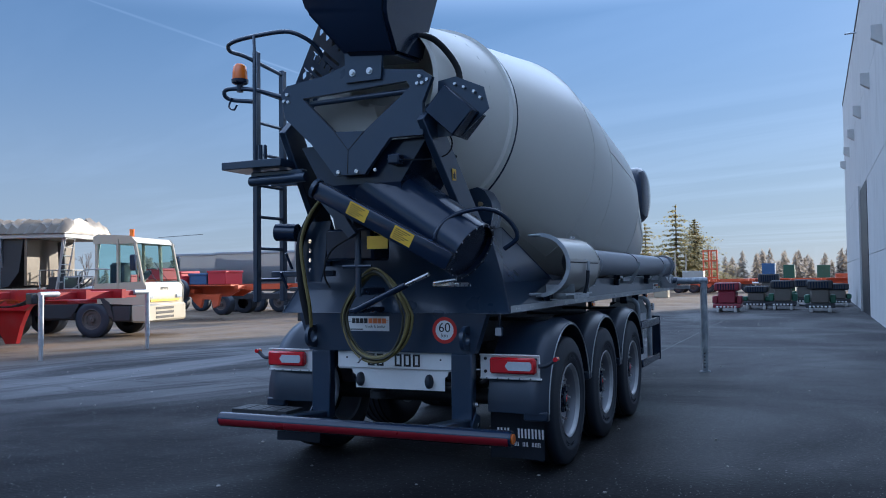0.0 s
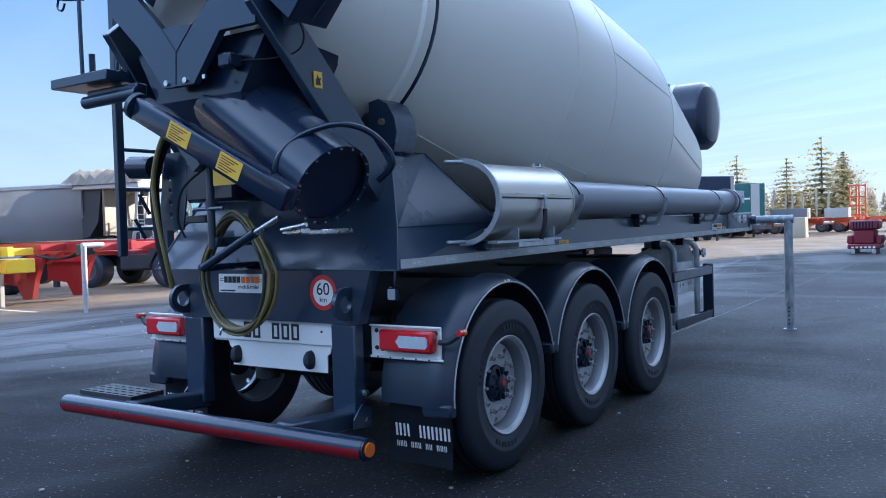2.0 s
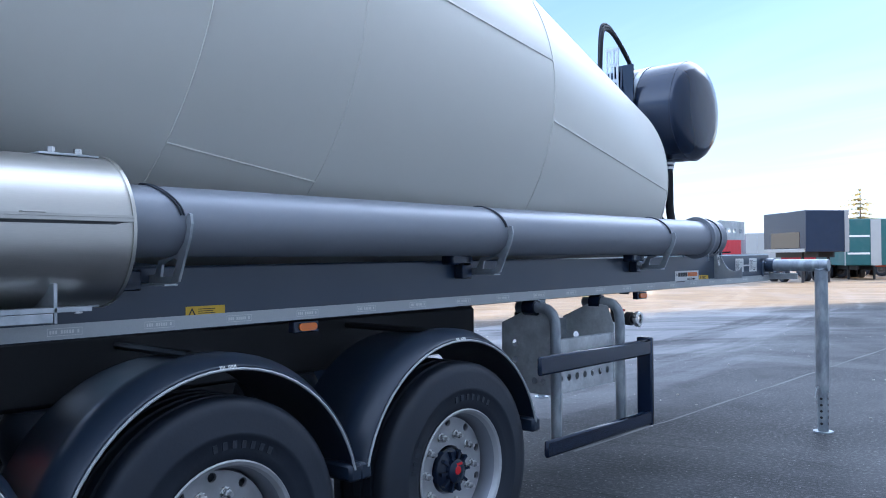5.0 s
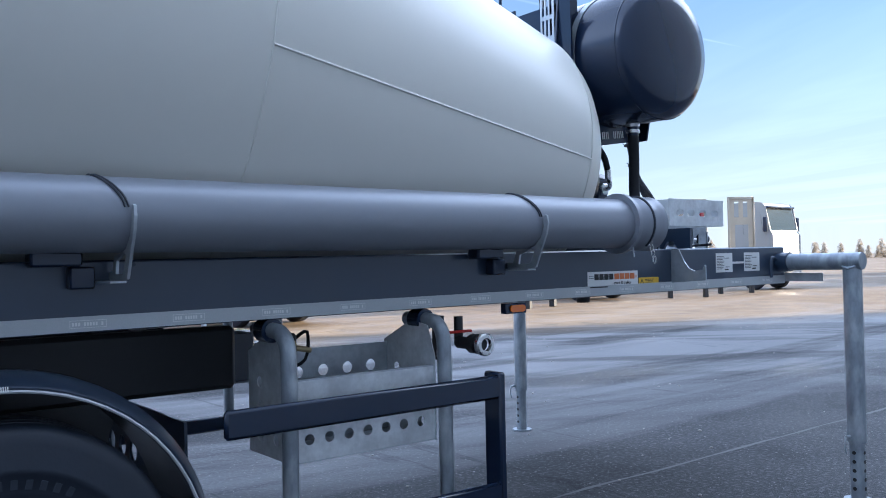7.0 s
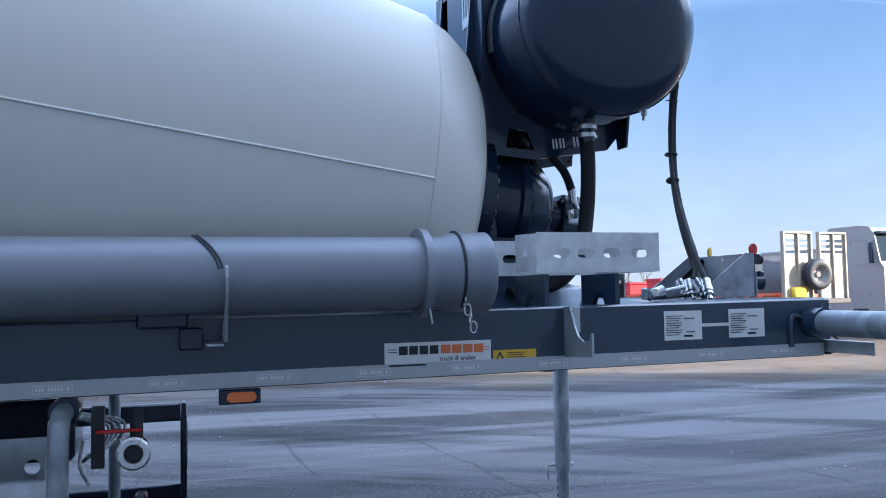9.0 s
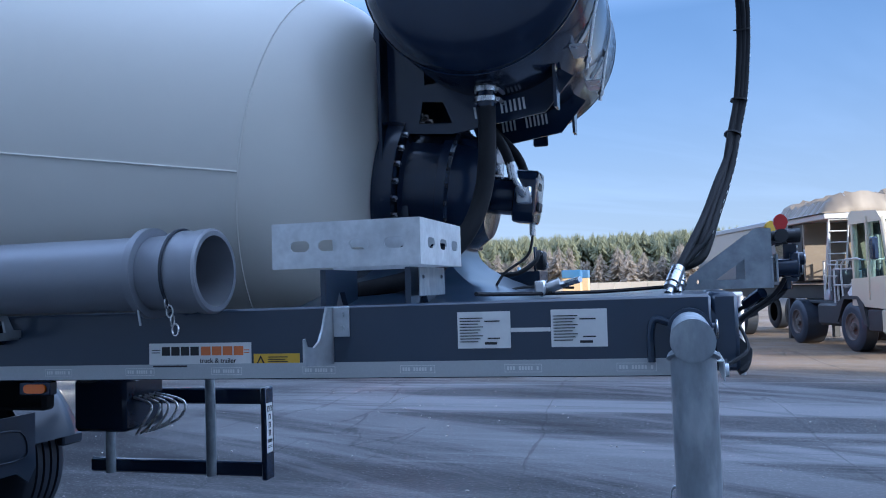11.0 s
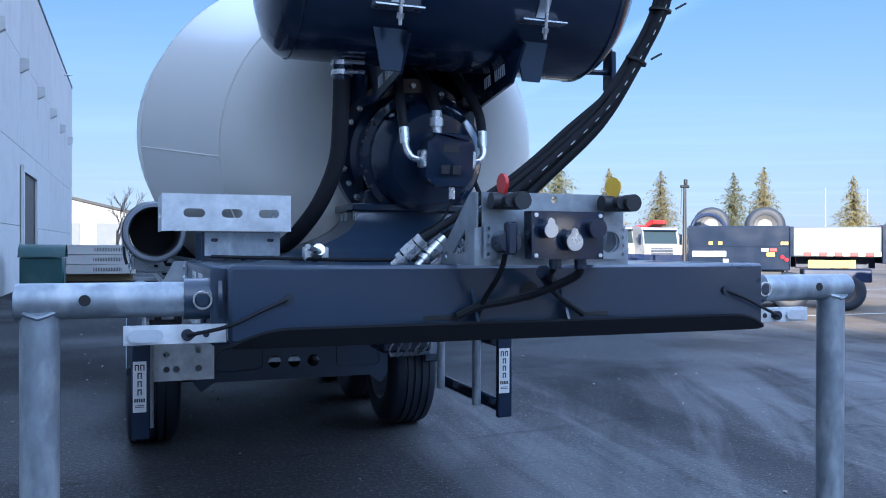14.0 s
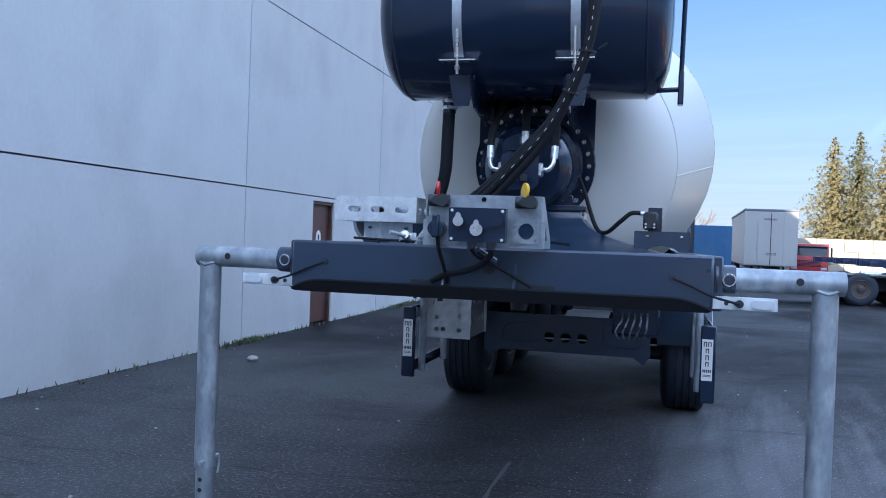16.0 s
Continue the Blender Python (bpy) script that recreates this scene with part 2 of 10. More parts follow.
M = dict(
    paint=hexmat("anthracite_paint", (0.023, 0.039, 0.070), 0.30, 0.0, 0.12, 2.0, 0.03, 40, coat=0.35, bump=0.03, bscale=25, dirt=0.10, dirt_color=(0.12, 0.115, 0.105), dscale=2.2),
    black=hexmat("black_paint", (0.011, 0.020, 0.044), 0.2, 0, 0.15, 3, coat=0.35, dirt=0.03, dirt_color=(0.1, 0.1, 0.09)),
    drum=hexmat("pale_drum_paint", (0.64, 0.625, 0.565), 0.42, 0, 0.03, 0.9, 0.01, 14, coat=0.12, bump=0.04, bscale=5, rvar=0.05, dirt=0.05, dirt_color=(0.46, 0.45, 0.41), dscale=0.8),
    pipe=hexmat("silver_pipe_paint", (0.25, 0.265, 0.30), 0.40, 0.3, 0.05, 1.5, 0.03, 60, dirt=0.16, dirt_color=(0.24, 0.25, 0.26), dscale=2.5, stretch=(1, 0.3, 1)),
    galv=hexmat("galvanised_steel", (0.44, 0.47, 0.50), 0.42, 0.6, 0.30, 14.0, 0.12, 55, bump=0.08, bscale=60, rvar=0.14, dirt=0.6, dirt_color=(0.66, 0.68, 0.69), dscale=11),
    tube=hexmat("dull_galvanised_tube", (0.27, 0.30, 0.33), 0.48, 0.45, 0.40, 22.0, 0.15, 70, bump=0.10, bscale=70, rvar=0.14, stretch=(1, 1, 0.45), dirt=0.85, dirt_color=(0.56, 0.59, 0.61), dscale=12),
    zinc=hexmat("bright_galvanised_sheet", (0.66, 0.68, 0.69), 0.46, 0.2, 0.32, 16.0, 0.14, 50, bump=0.05, bscale=60, rvar=0.14, dirt=0.75, dirt_color=(0.40, 0.42, 0.44), dscale=6),
    oldrim=hexmat("rusty_dark_rim", (0.075, 0.062, 0.055), 0.65, 0.1, 0.3, 6, dirt=0.4, dirt_color=(0.13, 0.09, 0.07), dscale=8),
    stainless=hexmat("stainless_steel", (0.58, 0.56, 0.52), 0.38, 1.0, 0.06, 2.0, 0.10, 30, stretch=(30, 1, 30), rvar=0.08, dirt=0.2, dirt_color=(0.42, 0.38, 0.33), dscale=0.5),
    chrome=hexmat("bright_zinc", (0.66, 0.66, 0.66), 0.28, 0.9, 0.08, 20),
    rubber=hexmat("tyre_rubber", (0.015, 0.021, 0.034), 0.55, 0, 0.2, 6, 0.08, 80, bump=0.12, bscale=60, dirt=0.25, dirt_color=(0.028, 0.028, 0.028), dscale=5),
    plastic=hexmat("black_plastic", (0.015, 0.025, 0.045), 0.34, 0, 0.15, 5, 0.05, 90, bump=0.06, bscale=150, dirt=0.12, dirt_color=(0.06, 0.06, 0.058), dscale=3),
    hose=hexmat("rubber_hose", (0.015, 0.016, 0.019), 0.66, 0, 0.2, 10, 0.1, 90),
    white=hexmat("white_paint", (0.78, 0.78, 0.76), 0.34, 0, 0.03, 4, coat=0.2, dirt=0.14, dirt_color=(0.5, 0.49, 0.46), dscale=4),
    rim=hexmat("painted_rim", (0.50, 0.51, 0.525), 0.34, 0.3, 0.08, 6, dirt=0.3, dirt_color=(0.16, 0.155, 0.15), dscale=7),
    ink=hexmat("black_ink", (0.015, 0.015, 0.016), 0.5, var=0.05),
    inkwhite=hexmat("white_print", (0.72, 0.72, 0.7), 0.5, var=0.04),
    red=hexmat("red_plastic", (0.52, 0.012, 0.02), 0.2, var=0.06, coat=0.5),
    redpaint=hexmat("red_paint", (0.50, 0.018, 0.014), 0.35, var=0.12, coat=0.3, dirt=0.15),
    reflect_red=hexmat("red_reflective_tape", (0.24, 0.010, 0.020), 0.3, 0.2, var=0.12, vscale=5, gscale=200, grain=0.12, coat=0.4),
    tape=hexmat("silver_reflective_tape", (0.46, 0.48, 0.49), 0.4, 0.15, var=0.08, vscale=6, gscale=220, grain=0.10, dirt=0.2, dirt_color=(0.3, 0.3, 0.3), dscale=3),
    yellow=hexmat("yellow_label", (0.72, 0.46, 0.03), 0.4, var=0.06),
    amber=hexmat("amber_lens", (0.75, 0.17, 0.01), 0.2, var=0.05, coat=0.5),
    lens=hexmat("clear_lens", (0.62, 0.66, 0.70), 0.12, 0.2, var=0.1, vscale=30, coat=0.8),
    brass=hexmat("dull_brass", (0.45, 0.36, 0.20), 0.35, 0.7, var=0.15, vscale=20),
    greenhose=hexmat("olive_garden_hose", (0.20, 0.165, 0.055), 0.45, var=0.15, vscale=12),
    darkhose=hexmat("dark_olive_hose", (0.045, 0.042, 0.022), 0.45, var=0.2, vscale=12),
    orange=hexmat("orange_print", (0.72, 0.20, 0.05), 0.45, var=0.05),
    console=hexmat("mottled_console_zinc", (0.30, 0.33, 0.36), 0.40, 0.55, 0.35, 18.0, 0.15, 60, bump=0.06, bscale=60, rvar=0.14, dirt=0.6, dirt_color=(0.47, 0.50, 0.53), dscale=9),
    concrete=hexmat("precast_concrete", (0.52, 0.52, 0.505), 0.82, 0, 0.30, 0.9, 0.07, 18, bump=0.14, bscale=30, stretch=(1, 1, 0.75), dirt=0.65, dirt_color=(0.40, 0.395, 0.39), dscale=0.9, orand=0.08),
    brown=hexmat("brown_door_paint", (0.085, 0.038, 0.030), 0.45, var=0.1, dirt=0.15),
    dark=hexmat("dark_steel", (0.03, 0.032, 0.036), 0.5, 0.2, var=0.2, dirt=0.2, dirt_color=(0.08, 0.075, 0.07)),
    seam=hexmat("joint_sealant", (0.10, 0.10, 0.10), 0.8, var=0.1),
)


for k_, v_ in (("black", 0.32), ("paint", 0.45), ("hose", 0.2)):
    M[k_].node_tree.nodes["Principled BSDF"].inputs["Specular IOR Level"].default_value = v_


def link(name, bm, material, parent=None, label="", smooth=40.0):
    """One mesh object out of a bmesh."""
    me = bpy.data.meshes.new(name)
    bmesh.ops.recalc_face_normals(bm, faces=bm.faces)
    bm.to_mesh(me)
    bm.free()
    for mt in material if isinstance(material, (list, tuple)) else [material]:
        me.materials.append(mt)
    if smooth:
        me.polygons.foreach_set("use_smooth", [True] * len(me.polygons))
        me.set_sharp_from_angle(angle=radians(smooth))
    ob = new(name, me)
    if parent is not None:
        ob.parent = parent
    return tagged(ob, label)


def part(name, bm, material, parent, label="", smooth=40.0):
    return link(name, bm, material, parent, label, smooth)


def empty(name, m=None):
    ob = new(name)
    ob.empty_display_size = 0.2
    if m is not None:
        ob.matrix_world = m
    return ob


def box(bm, x0, x1, y0, y1, z0, z1, bevel=0.0, m=None, seg=1):
    vs = [bm.verts.new((x, y, z)) for x in (x0, x1) for y in (y0, y1) for z in (z0, z1)]
    fs = [bm.faces.new([vs[i] for i in q]) for q in
          ((0, 1, 3, 2), (4, 6, 7, 5), (0, 4, 5, 1), (2, 3, 7, 6), (0, 2, 6, 4), (1, 5, 7, 3))]
    if bevel:
        es = list({e for f in fs for e in f.edges})
        out = bmesh.ops.bevel(bm, geom=es, offset=bevel, segments=seg, affect="EDGES", profile=0.5)
        vs = list({v for f in out["faces"] for v in f.verts} | {v for v in vs if v.is_valid})
    if m is not None:
        for v in vs:
            v.co = m @ v.co
    return vs


def B(x0, x1, y0, y1, z0, z1, bevel=0.0, m=None):
    bm = bmesh.new()
    box(bm, x0, x1, y0, y1, z0, z1, bevel, m)
    return bm


def frame_of(p0, p1):
    d = Vector(p1) - Vector(p0)
    q = d.to_track_quat("Z", "Y").to_matrix().to_4x4()
    return Matrix.Translation(p0) @ q, d.length


def revolve(bm, prof, m, seg=24, cap=True, arc=(0, 360)):
    """prof: rows of (height along local z, radius)."""
    a0, a1 = radians(arc[0]), radians(arc[1])
    full = abs(a1 - a0) > 6.28
    cols = seg if full else seg + 1
    rings = []
    for h, r in prof:
        rings.append([bm.verts.new(m @ Vector((r * math.cos(a0 + (a1 - a0) * i / seg), r * math.sin(a0 + (a1 - a0) * i / seg), h))) for i in range(cols)])
    for a, b in zip(rings, rings[1:]):
        for i in range(seg):
            j = (i + 1) % cols
            bm.faces.new((a[i], a[j], b[j], b[i]))
    if cap and full:
        bm.faces.new(rings[0])
        bm.faces.new(list(reversed(rings[-1])))
    return rings


def rod(bm, p0, p1, r, seg=14, r2=None, cap=True):
    m, length = frame_of(p0, p1)
    revolve(bm, [(0, r), (length, r if r2 is None else r2)], m, seg, cap)


def R(p0, p1, r, seg=14, r2=None):
    bm = bmesh.new()
    rod(bm, p0, p1, r, seg, r2)
    return bm


def spline(pts, n=6):
    pts = [Vector(p) for p in pts]
    out = []
    for i in range(len(pts) - 1):
        p0, p1, p2, p3 = pts[max(i - 1, 0)], pts[i], pts[i + 1], pts[min(i + 2, len(pts) - 1)]
        for k in range(n):
            t = k / n
            out.append(0.5 * ((2 * p1) + (p2 - p0) * t + (2 * p0 - 5 * p1 + 4 * p2 - p3) * t * t + (3 * p1 - p0 - 3 * p2 + p3) * t ** 3))
    return out + [pts[-1]]


def tube(bm, pts, r, seg=8, smooth_n=6, cap=True, flat=1.0):
    pts = spline(pts, smooth_n) if smooth_n else [Vector(p) for p in pts]
    rings, up = [], None
    for i, p in enumerate(pts):
        d = (pts[min(i + 1, len(pts) - 1)] - pts[max(i - 1, 0)]).normalized()
        if up is None:
            up = Vector((0, 0, 1)) if abs(d.z) < 0.9 else Vector((0, 1, 0))
        side = d.cross(up).normalized()
        up = side.cross(d).normalized()
        rings.append([bm.verts.new(p + (side * math.cos(6.28319 * k / seg) + up * math.sin(6.28319 * k / seg) * flat) * r) for k in range(seg)])
    for a, b in zip(rings, rings[1:]):
        for k in range(seg):
            bm.faces.new((a[k], a[(k + 1) % seg], b[(k + 1) % seg], b[k]))
    if cap:
        bm.faces.new(rings[0])
        bm.faces.new(list(reversed(rings[-1])))


def T(pts, r, seg=8, n=6):
    bm = bmesh.new()
    tube(bm, pts, r, seg, n)
    return bm


def plate(bm, outer, holes, th, m):
    """A flat plate of polygon outline with holes, th thick along local z, placed by m."""
    from mathutils.geometry import tessellate_polygon
    loops = [[Vector((*p, 0)) for p in outer]] + [[Vector((*p, 0)) for p in h] for h in holes]
    flat = [p for lp in loops for p in lp]
    lo = [bm.verts.new(m @ p) for p in flat]
    hi = [bm.verts.new(m @ (p + Vector((0, 0, th)))) for p in flat]
    for tri in tessellate_polygon(loops):
        bm.faces.new([lo[i] for i in tri])
        bm.faces.new([hi[i] for i in reversed(tri)])
    k = 0
    for lp in loops:
        c = len(lp)
        for i in range(c):
            a, b = k + i, k + (i + 1) % c
            bm.faces.new((lo[a], lo[b], hi[b], hi[a]))
        k += c


def P(outer, holes, th, m):
    bm = bmesh.new()
    plate(bm, outer, holes, th, m)
    return bm


def ring_pts(cx, cy, r, n=14, ry=None):
    return [(cx + r * math.cos(6.28319 * i / n), cy + (ry or r) * math.sin(6.28319 * i / n)) for i in range(n)]


def slot_pts(cx, cy, w, h, n=5):
    r = h / 2
    pts = [(cx + w / 2 - r + r * math.cos(a), cy + r * math.sin(a)) for a in [radians(-90 + 180 * i / n) for i in range(n + 1)]]
    return pts + [(cx - w / 2 + r + r * math.cos(a), cy + r * math.sin(a)) for a in [radians(90 + 180 * i / n) for i in range(n + 1)]]


def axes(o, right, up):
    """Local x along right, y along up, z out of both."""
    r, u = Vector(right).normalized(), Vector(up).normalized()
    w = r.cross(u)
    return Matrix(((r.x, u.x, w.x, o[0]), (r.y, u.y, w.y, o[1]), (r.z, u.z, w.z, o[2]), (0, 0, 0, 1)))


def bars(name, m, rows, material, parent, th=0.0015):
    """Unreadable or withheld lettering: bars, rows of (x, y, width, height) in the plane m."""
    bm = bmesh.new()
    for x, y, w, h in rows:
        box(bm, x, x + w, y, y + h, 0, th, 0, m)
    return part(name, bm, material, parent, smooth=0)


def letter_bars(x, y, h, count, w=0.6, gap=0.28, skip=()):
    """Withheld letters: each a pair of plain upright bars."""
    t = min(0.19, w * 0.34) * h
    out = []
    for i in range(count):
        if i not in skip:
            x0 = x + i * h * (w + gap)
            out += [(x0, y, t, h), (x0 + h * w - t, y, t, h)]
    return out


def words(name, body, size, m, material, parent, th=0.0015):
    cu = bpy.data.curves.new(name, "FONT")
    cu.body, cu.size, cu.extrude, cu.align_x, cu.align_y = body, size, th / 2, "CENTER", "CENTER"
    tmp = bpy.data.objects.new("tmp", cu)
    scene.collection.objects.link(tmp)
    bpy.context.view_layer.update()
    me = bpy.data.meshes.new_from_object(tmp.evaluated_get(bpy.context.evaluated_depsgraph_get()))
    bpy.data.objects.remove(tmp)
    me.transform(m @ Matrix.Translation((0, 0, th / 2)))
    me.materials.clear()
    me.materials.append(material)
    ob = new(name, me)
    ob.parent = parent
    return ob


def bolts(bm, pts, m, r=0.012, h=0.01, seg=6):
    for x, y in pts:
        revolve(bm, [(0, r), (h, r), (h * 1.01, r * 0.5)], m @ Matrix.Translation((x, y, 0)), seg)


def bolt_row(name, pts, m, r, h, material, parent):
    """Bolt heads, each an object of its own on one mesh."""
    bm = bmesh.new()
    bolts(bm, [(0, 0)], Matrix(), r, h)
    me = bpy.data.meshes.new(name)
    bm.to_mesh(me)
    bm.free()
    me.materials.append(material)
    for x, y in pts:
        o = new(name, me)
        o.parent = parent
        o.matrix_world = m @ Matrix.Translation((x, y, 0))

# ---- ground and hall ----
def asphalt():
    m = bpy.data.materials.new("asphalt")
    m.use_nodes = True
    n, l = m.node_tree.nodes, m.node_tree.links
    b = n["Principled BSDF"]
    b.inputs["Specular IOR Level"].default_value = 0.05
    tc = n.new("ShaderNodeTexCoord")

    def nz(scale, detail=4, stretch=(1, 1, 1), rot=0.0, dist=0.0):
        mp, t = n.new("ShaderNodeMapping"), n.new("ShaderNodeTexNoise")
        mp.inputs["Scale"].default_value, mp.inputs["Rotation"].default_value = stretch, (0, 0, rot)
        l.new(tc.outputs["Object"], mp.inputs["Vector"])
        l.new(mp.outputs[0], t.inputs["Vector"])
        t.inputs["Scale"].default_value, t.inputs["Detail"].default_value, t.inputs["Distortion"].default_value = scale, detail, dist
        return t.outputs["Fac"]

    def rng(v, a, b2, c=0.0, d=1.0):
        t = n.new("ShaderNodeMapRange")
        for k, x in (("From Min", a), ("From Max", b2), ("To Min", c), ("To Max", d)):
            t.inputs[k].default_value = x
        l.new(v, t.inputs["Value"])
        return t.outputs[0]

    def mix(f, a, b2):
        t = n.new("ShaderNodeMix")
        t.data_type = "RGBA"
        l.new(f, t.inputs["Factor"])
        for k, v in (("A", a), ("B", b2)):
            if isinstance(v, tuple):
                t.inputs[k].default_value = (*v, 1)
            else:
                l.new(v, t.inputs[k])
        return t.outputs["Result"]

    def mul(a, b2):
        t = n.new("ShaderNodeMath")
        t.operation = "MULTIPLY"
        l.new(a, t.inputs[0])
        l.new(b2, t.inputs[1]) if not isinstance(b2, float) else None
        if isinstance(b2, float):
            t.inputs[1].default_value = b2
        return t.outputs[0]

    def arcs(cx, cy, scale, seed, run):
        """Long thin wheel marks on circles round a far turning point."""
        mp, ln, cb, t = n.new("ShaderNodeMapping"), n.new("ShaderNodeVectorMath"), n.new("ShaderNodeCombineXYZ"), n.new("ShaderNodeTexNoise")
        mp.inputs["Location"].default_value = (-cx, -cy, 0)
        wob = n.new("ShaderNodeVectorMath")
        wob.operation = "ADD"
        wn_ = n.new("ShaderNodeTexNoise")
        wn_.inputs["Scale"].default_value = 0.09
        l.new(tc.outputs["Object"], wn_.inputs["Vector"])
        l.new(tc.outputs["Object"], wob.inputs[0])
        l.new(wn_.outputs["Color"], wob.inputs[1])
        l.new(wob.outputs[0], mp.inputs["Vector"])
        ln.operation = "LENGTH"
        l.new(mp.outputs[0], ln.inputs[0])
        l.new(ln.outputs["Value"], cb.inputs[0])
        sp, at2 = n.new("ShaderNodeSeparateXYZ"), n.new("ShaderNodeMath")
        at2.operation = "ARCTAN2"
        l.new(mp.outputs[0], sp.inputs[0])
        l.new(sp.outputs[1], at2.inputs[0])
        l.new(sp.outputs[0], at2.inputs[1])
        l.new(mul(at2.outputs[0], run), cb.inputs[1])
        cb.inputs[2].default_value = seed
        t.inputs["Scale"].default_value, t.inputs["Detail"].default_value, t.inputs["Roughness"].default_value = scale, 5, 0.62
        l.new(cb.outputs[0], t.inputs["Vector"])
        return t.outputs["Fac"]

    grit = nz(170, 2)
    pebble = nz(32, 4)
    blotch = nz(0.35, 6, dist=0.6)
    patch = nz(1.7, 5, dist=0.4)
    col = mix(rng(grit, 0.34, 0.66), (0.015, 0.0155, 0.0175), (0.086, 0.086, 0.090))
    col = mix(rng(pebble, 0.53, 0.63, 0.0, 0.85), col, (0.115, 0.115, 0.118))
    col = mix(rng(blotch, 0.42, 0.66, 0.0, 0.40), col, (0.060, 0.060, 0.060))
    col = mix(rng(patch, 0.52, 0.70, 0.0, 0.35), col, (0.022, 0.022, 0.024))
    sep = n.new("ShaderNodeSeparateXYZ")
    l.new(tc.outputs["Object"], sep.inputs[0])
    yard = rng(sep.outputs[0], 0.5, -3.2, 0.10, 1.0)      # driven part of the yard, west of the parking strip
    for cx, cy, sc, sd, run, k in ((-78, 8, 0.75, 1.0, 5.0, 0.95), (62, -34, 0.9, 7.0, 6.0, 0.55)):
        v = arcs(cx, cy, sc, sd, run)
        col = mix(mul(mul(rng(v, 0.51, 0.60), yard), k), col, (0.16, 0.16, 0.165))
        col = mix(mul(mul(rng(v, 0.46, 0.38), yard), 0.55), col, (0.018, 0.018, 0.020))
    # warm sunlit tan painted on the yard beyond the hall's shadow edge
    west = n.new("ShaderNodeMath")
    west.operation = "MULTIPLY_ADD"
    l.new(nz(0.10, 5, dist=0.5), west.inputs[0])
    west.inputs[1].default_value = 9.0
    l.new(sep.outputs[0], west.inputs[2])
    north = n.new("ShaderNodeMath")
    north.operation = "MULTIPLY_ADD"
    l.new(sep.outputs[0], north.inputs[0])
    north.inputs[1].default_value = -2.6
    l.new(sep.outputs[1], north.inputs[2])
    sunlit_tan = n.new("ShaderNodeMath")
    sunlit_tan.operation = "MAXIMUM"
    l.new(rng(west.outputs[0], -5.0, -9.5), sunlit_tan.inputs[0])
    l.new(rng(north.outputs[0], 33.0, 42.0), sunlit_tan.inputs[1])
    col = mix(mul(sunlit_tan.outputs[0], rng(patch, 0.25, 0.6, 0.45, 0.85)), col, (0.185, 0.135, 0.085))
    south = n.new("ShaderNodeMath")            # the colour goes darker towards the south
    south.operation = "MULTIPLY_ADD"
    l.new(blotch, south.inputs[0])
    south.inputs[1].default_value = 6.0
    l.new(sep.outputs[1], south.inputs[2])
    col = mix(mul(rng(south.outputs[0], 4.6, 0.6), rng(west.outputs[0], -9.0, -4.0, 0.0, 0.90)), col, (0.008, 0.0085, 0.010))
    crack = nz(0.5, 7, (0.12, 1, 1), radians(-62), 0.4)
    col = mix(mul(mul(rng(crack, 0.495, 0.5), rng(crack, 0.505, 0.5)), 0.45), col, (0.014, 0.014, 0.015))
    speck = nz(46, 1)
    col = mix(rng(speck, 0.69, 0.74, 0, 0.9), col, (0.30, 0.29, 0.28))
    scuff = nz(4.5, 4, (1, 0.25, 1), radians(20))
    col = mix(mul(mul(rng(scuff, 0.68, 0.76), rng(blotch, 0.45, 0.6)), 0.35), col, (0.16, 0.16, 0.16))
    l.new(col, b.inputs["Base Color"])
    l.new(rng(nz(0.22, 5, dist=0.8), 0.38, 0.62, 0.46, 0.78), b.inputs["Roughness"])
    bp = n.new("ShaderNodeBump")
    bp.inputs["Strength"].default_value, bp.inputs["Distance"].default_value = 0.7, 0.008
    l.new(pebble, bp.inputs["Height"])
    l.new(bp.outputs[0], b.inputs["Normal"])
    return m


bm = bmesh.new()
ga = [bm.verts.new((x, y, 0)) for x, y in ((-2600, -2600), (2600, -2600), (2600, 2600), (-2600, 2600))]
bm.faces.new(ga)
tagged(link("ground", bm, asphalt(), smooth=0), "dark asphalt yard with pale wheel tracks and painted sunlit tan", "ground", kind="structure")

SEAM_A, SEAM_B = Vector((0.23, 4.0, 0.003)), Vector((0.26, 24.0, 0.003))
bm = bmesh.new()
random.seed(3)
row_ = []
for k in range(60):
    p = SEAM_A.lerp(SEAM_B, k / 59) + Vector((random.uniform(-0.012, 0.012), 0, 0))
    w_ = random.uniform(0.008, 0.022)
    row_.append((bm.verts.new(p - Vector((w_, 0, 0))), bm.verts.new(p + Vector((w_, 0, 0)))))
for a, b in zip(row_, row_[1:]):
    bm.faces.new((a[0], a[1], b[1], b[0]))
tagged(link("trim", bm, M["seam"], smooth=0), "dark tar joint in the asphalt", "joint", kind="structure")

HALL_X, HALL_Y0, HALL_Y1, HALL_Z = 5.0, -52.0, 48.6, 11.9
hall = tagged(empty("wall_east"), "tall industrial hall wall of grey precast concrete panels", "wall", kind="structure")
bm = bmesh.new()
box(bm, HALL_X + 0.22, 45, HALL_Y0, HALL_Y1, 0, HALL_Z - 0.15)
part("wall_core", bm, M["seam"], hall, smooth=0)
seams_y = [-0.93 + 5.92 * k for k in range(-9, 10)]
seams_y = [y for y in seams_y if HALL_Y0 + 1 < y < HALL_Y1 - 1]
rows_z = [-0.05, 2.245, 5.05, 8.3, HALL_Z]
ys = [HALL_Y0] + seams_y + [HALL_Y1]
DOOR_Y = (-4.33, -3.37)
GATE = (-29.0, -24.7)
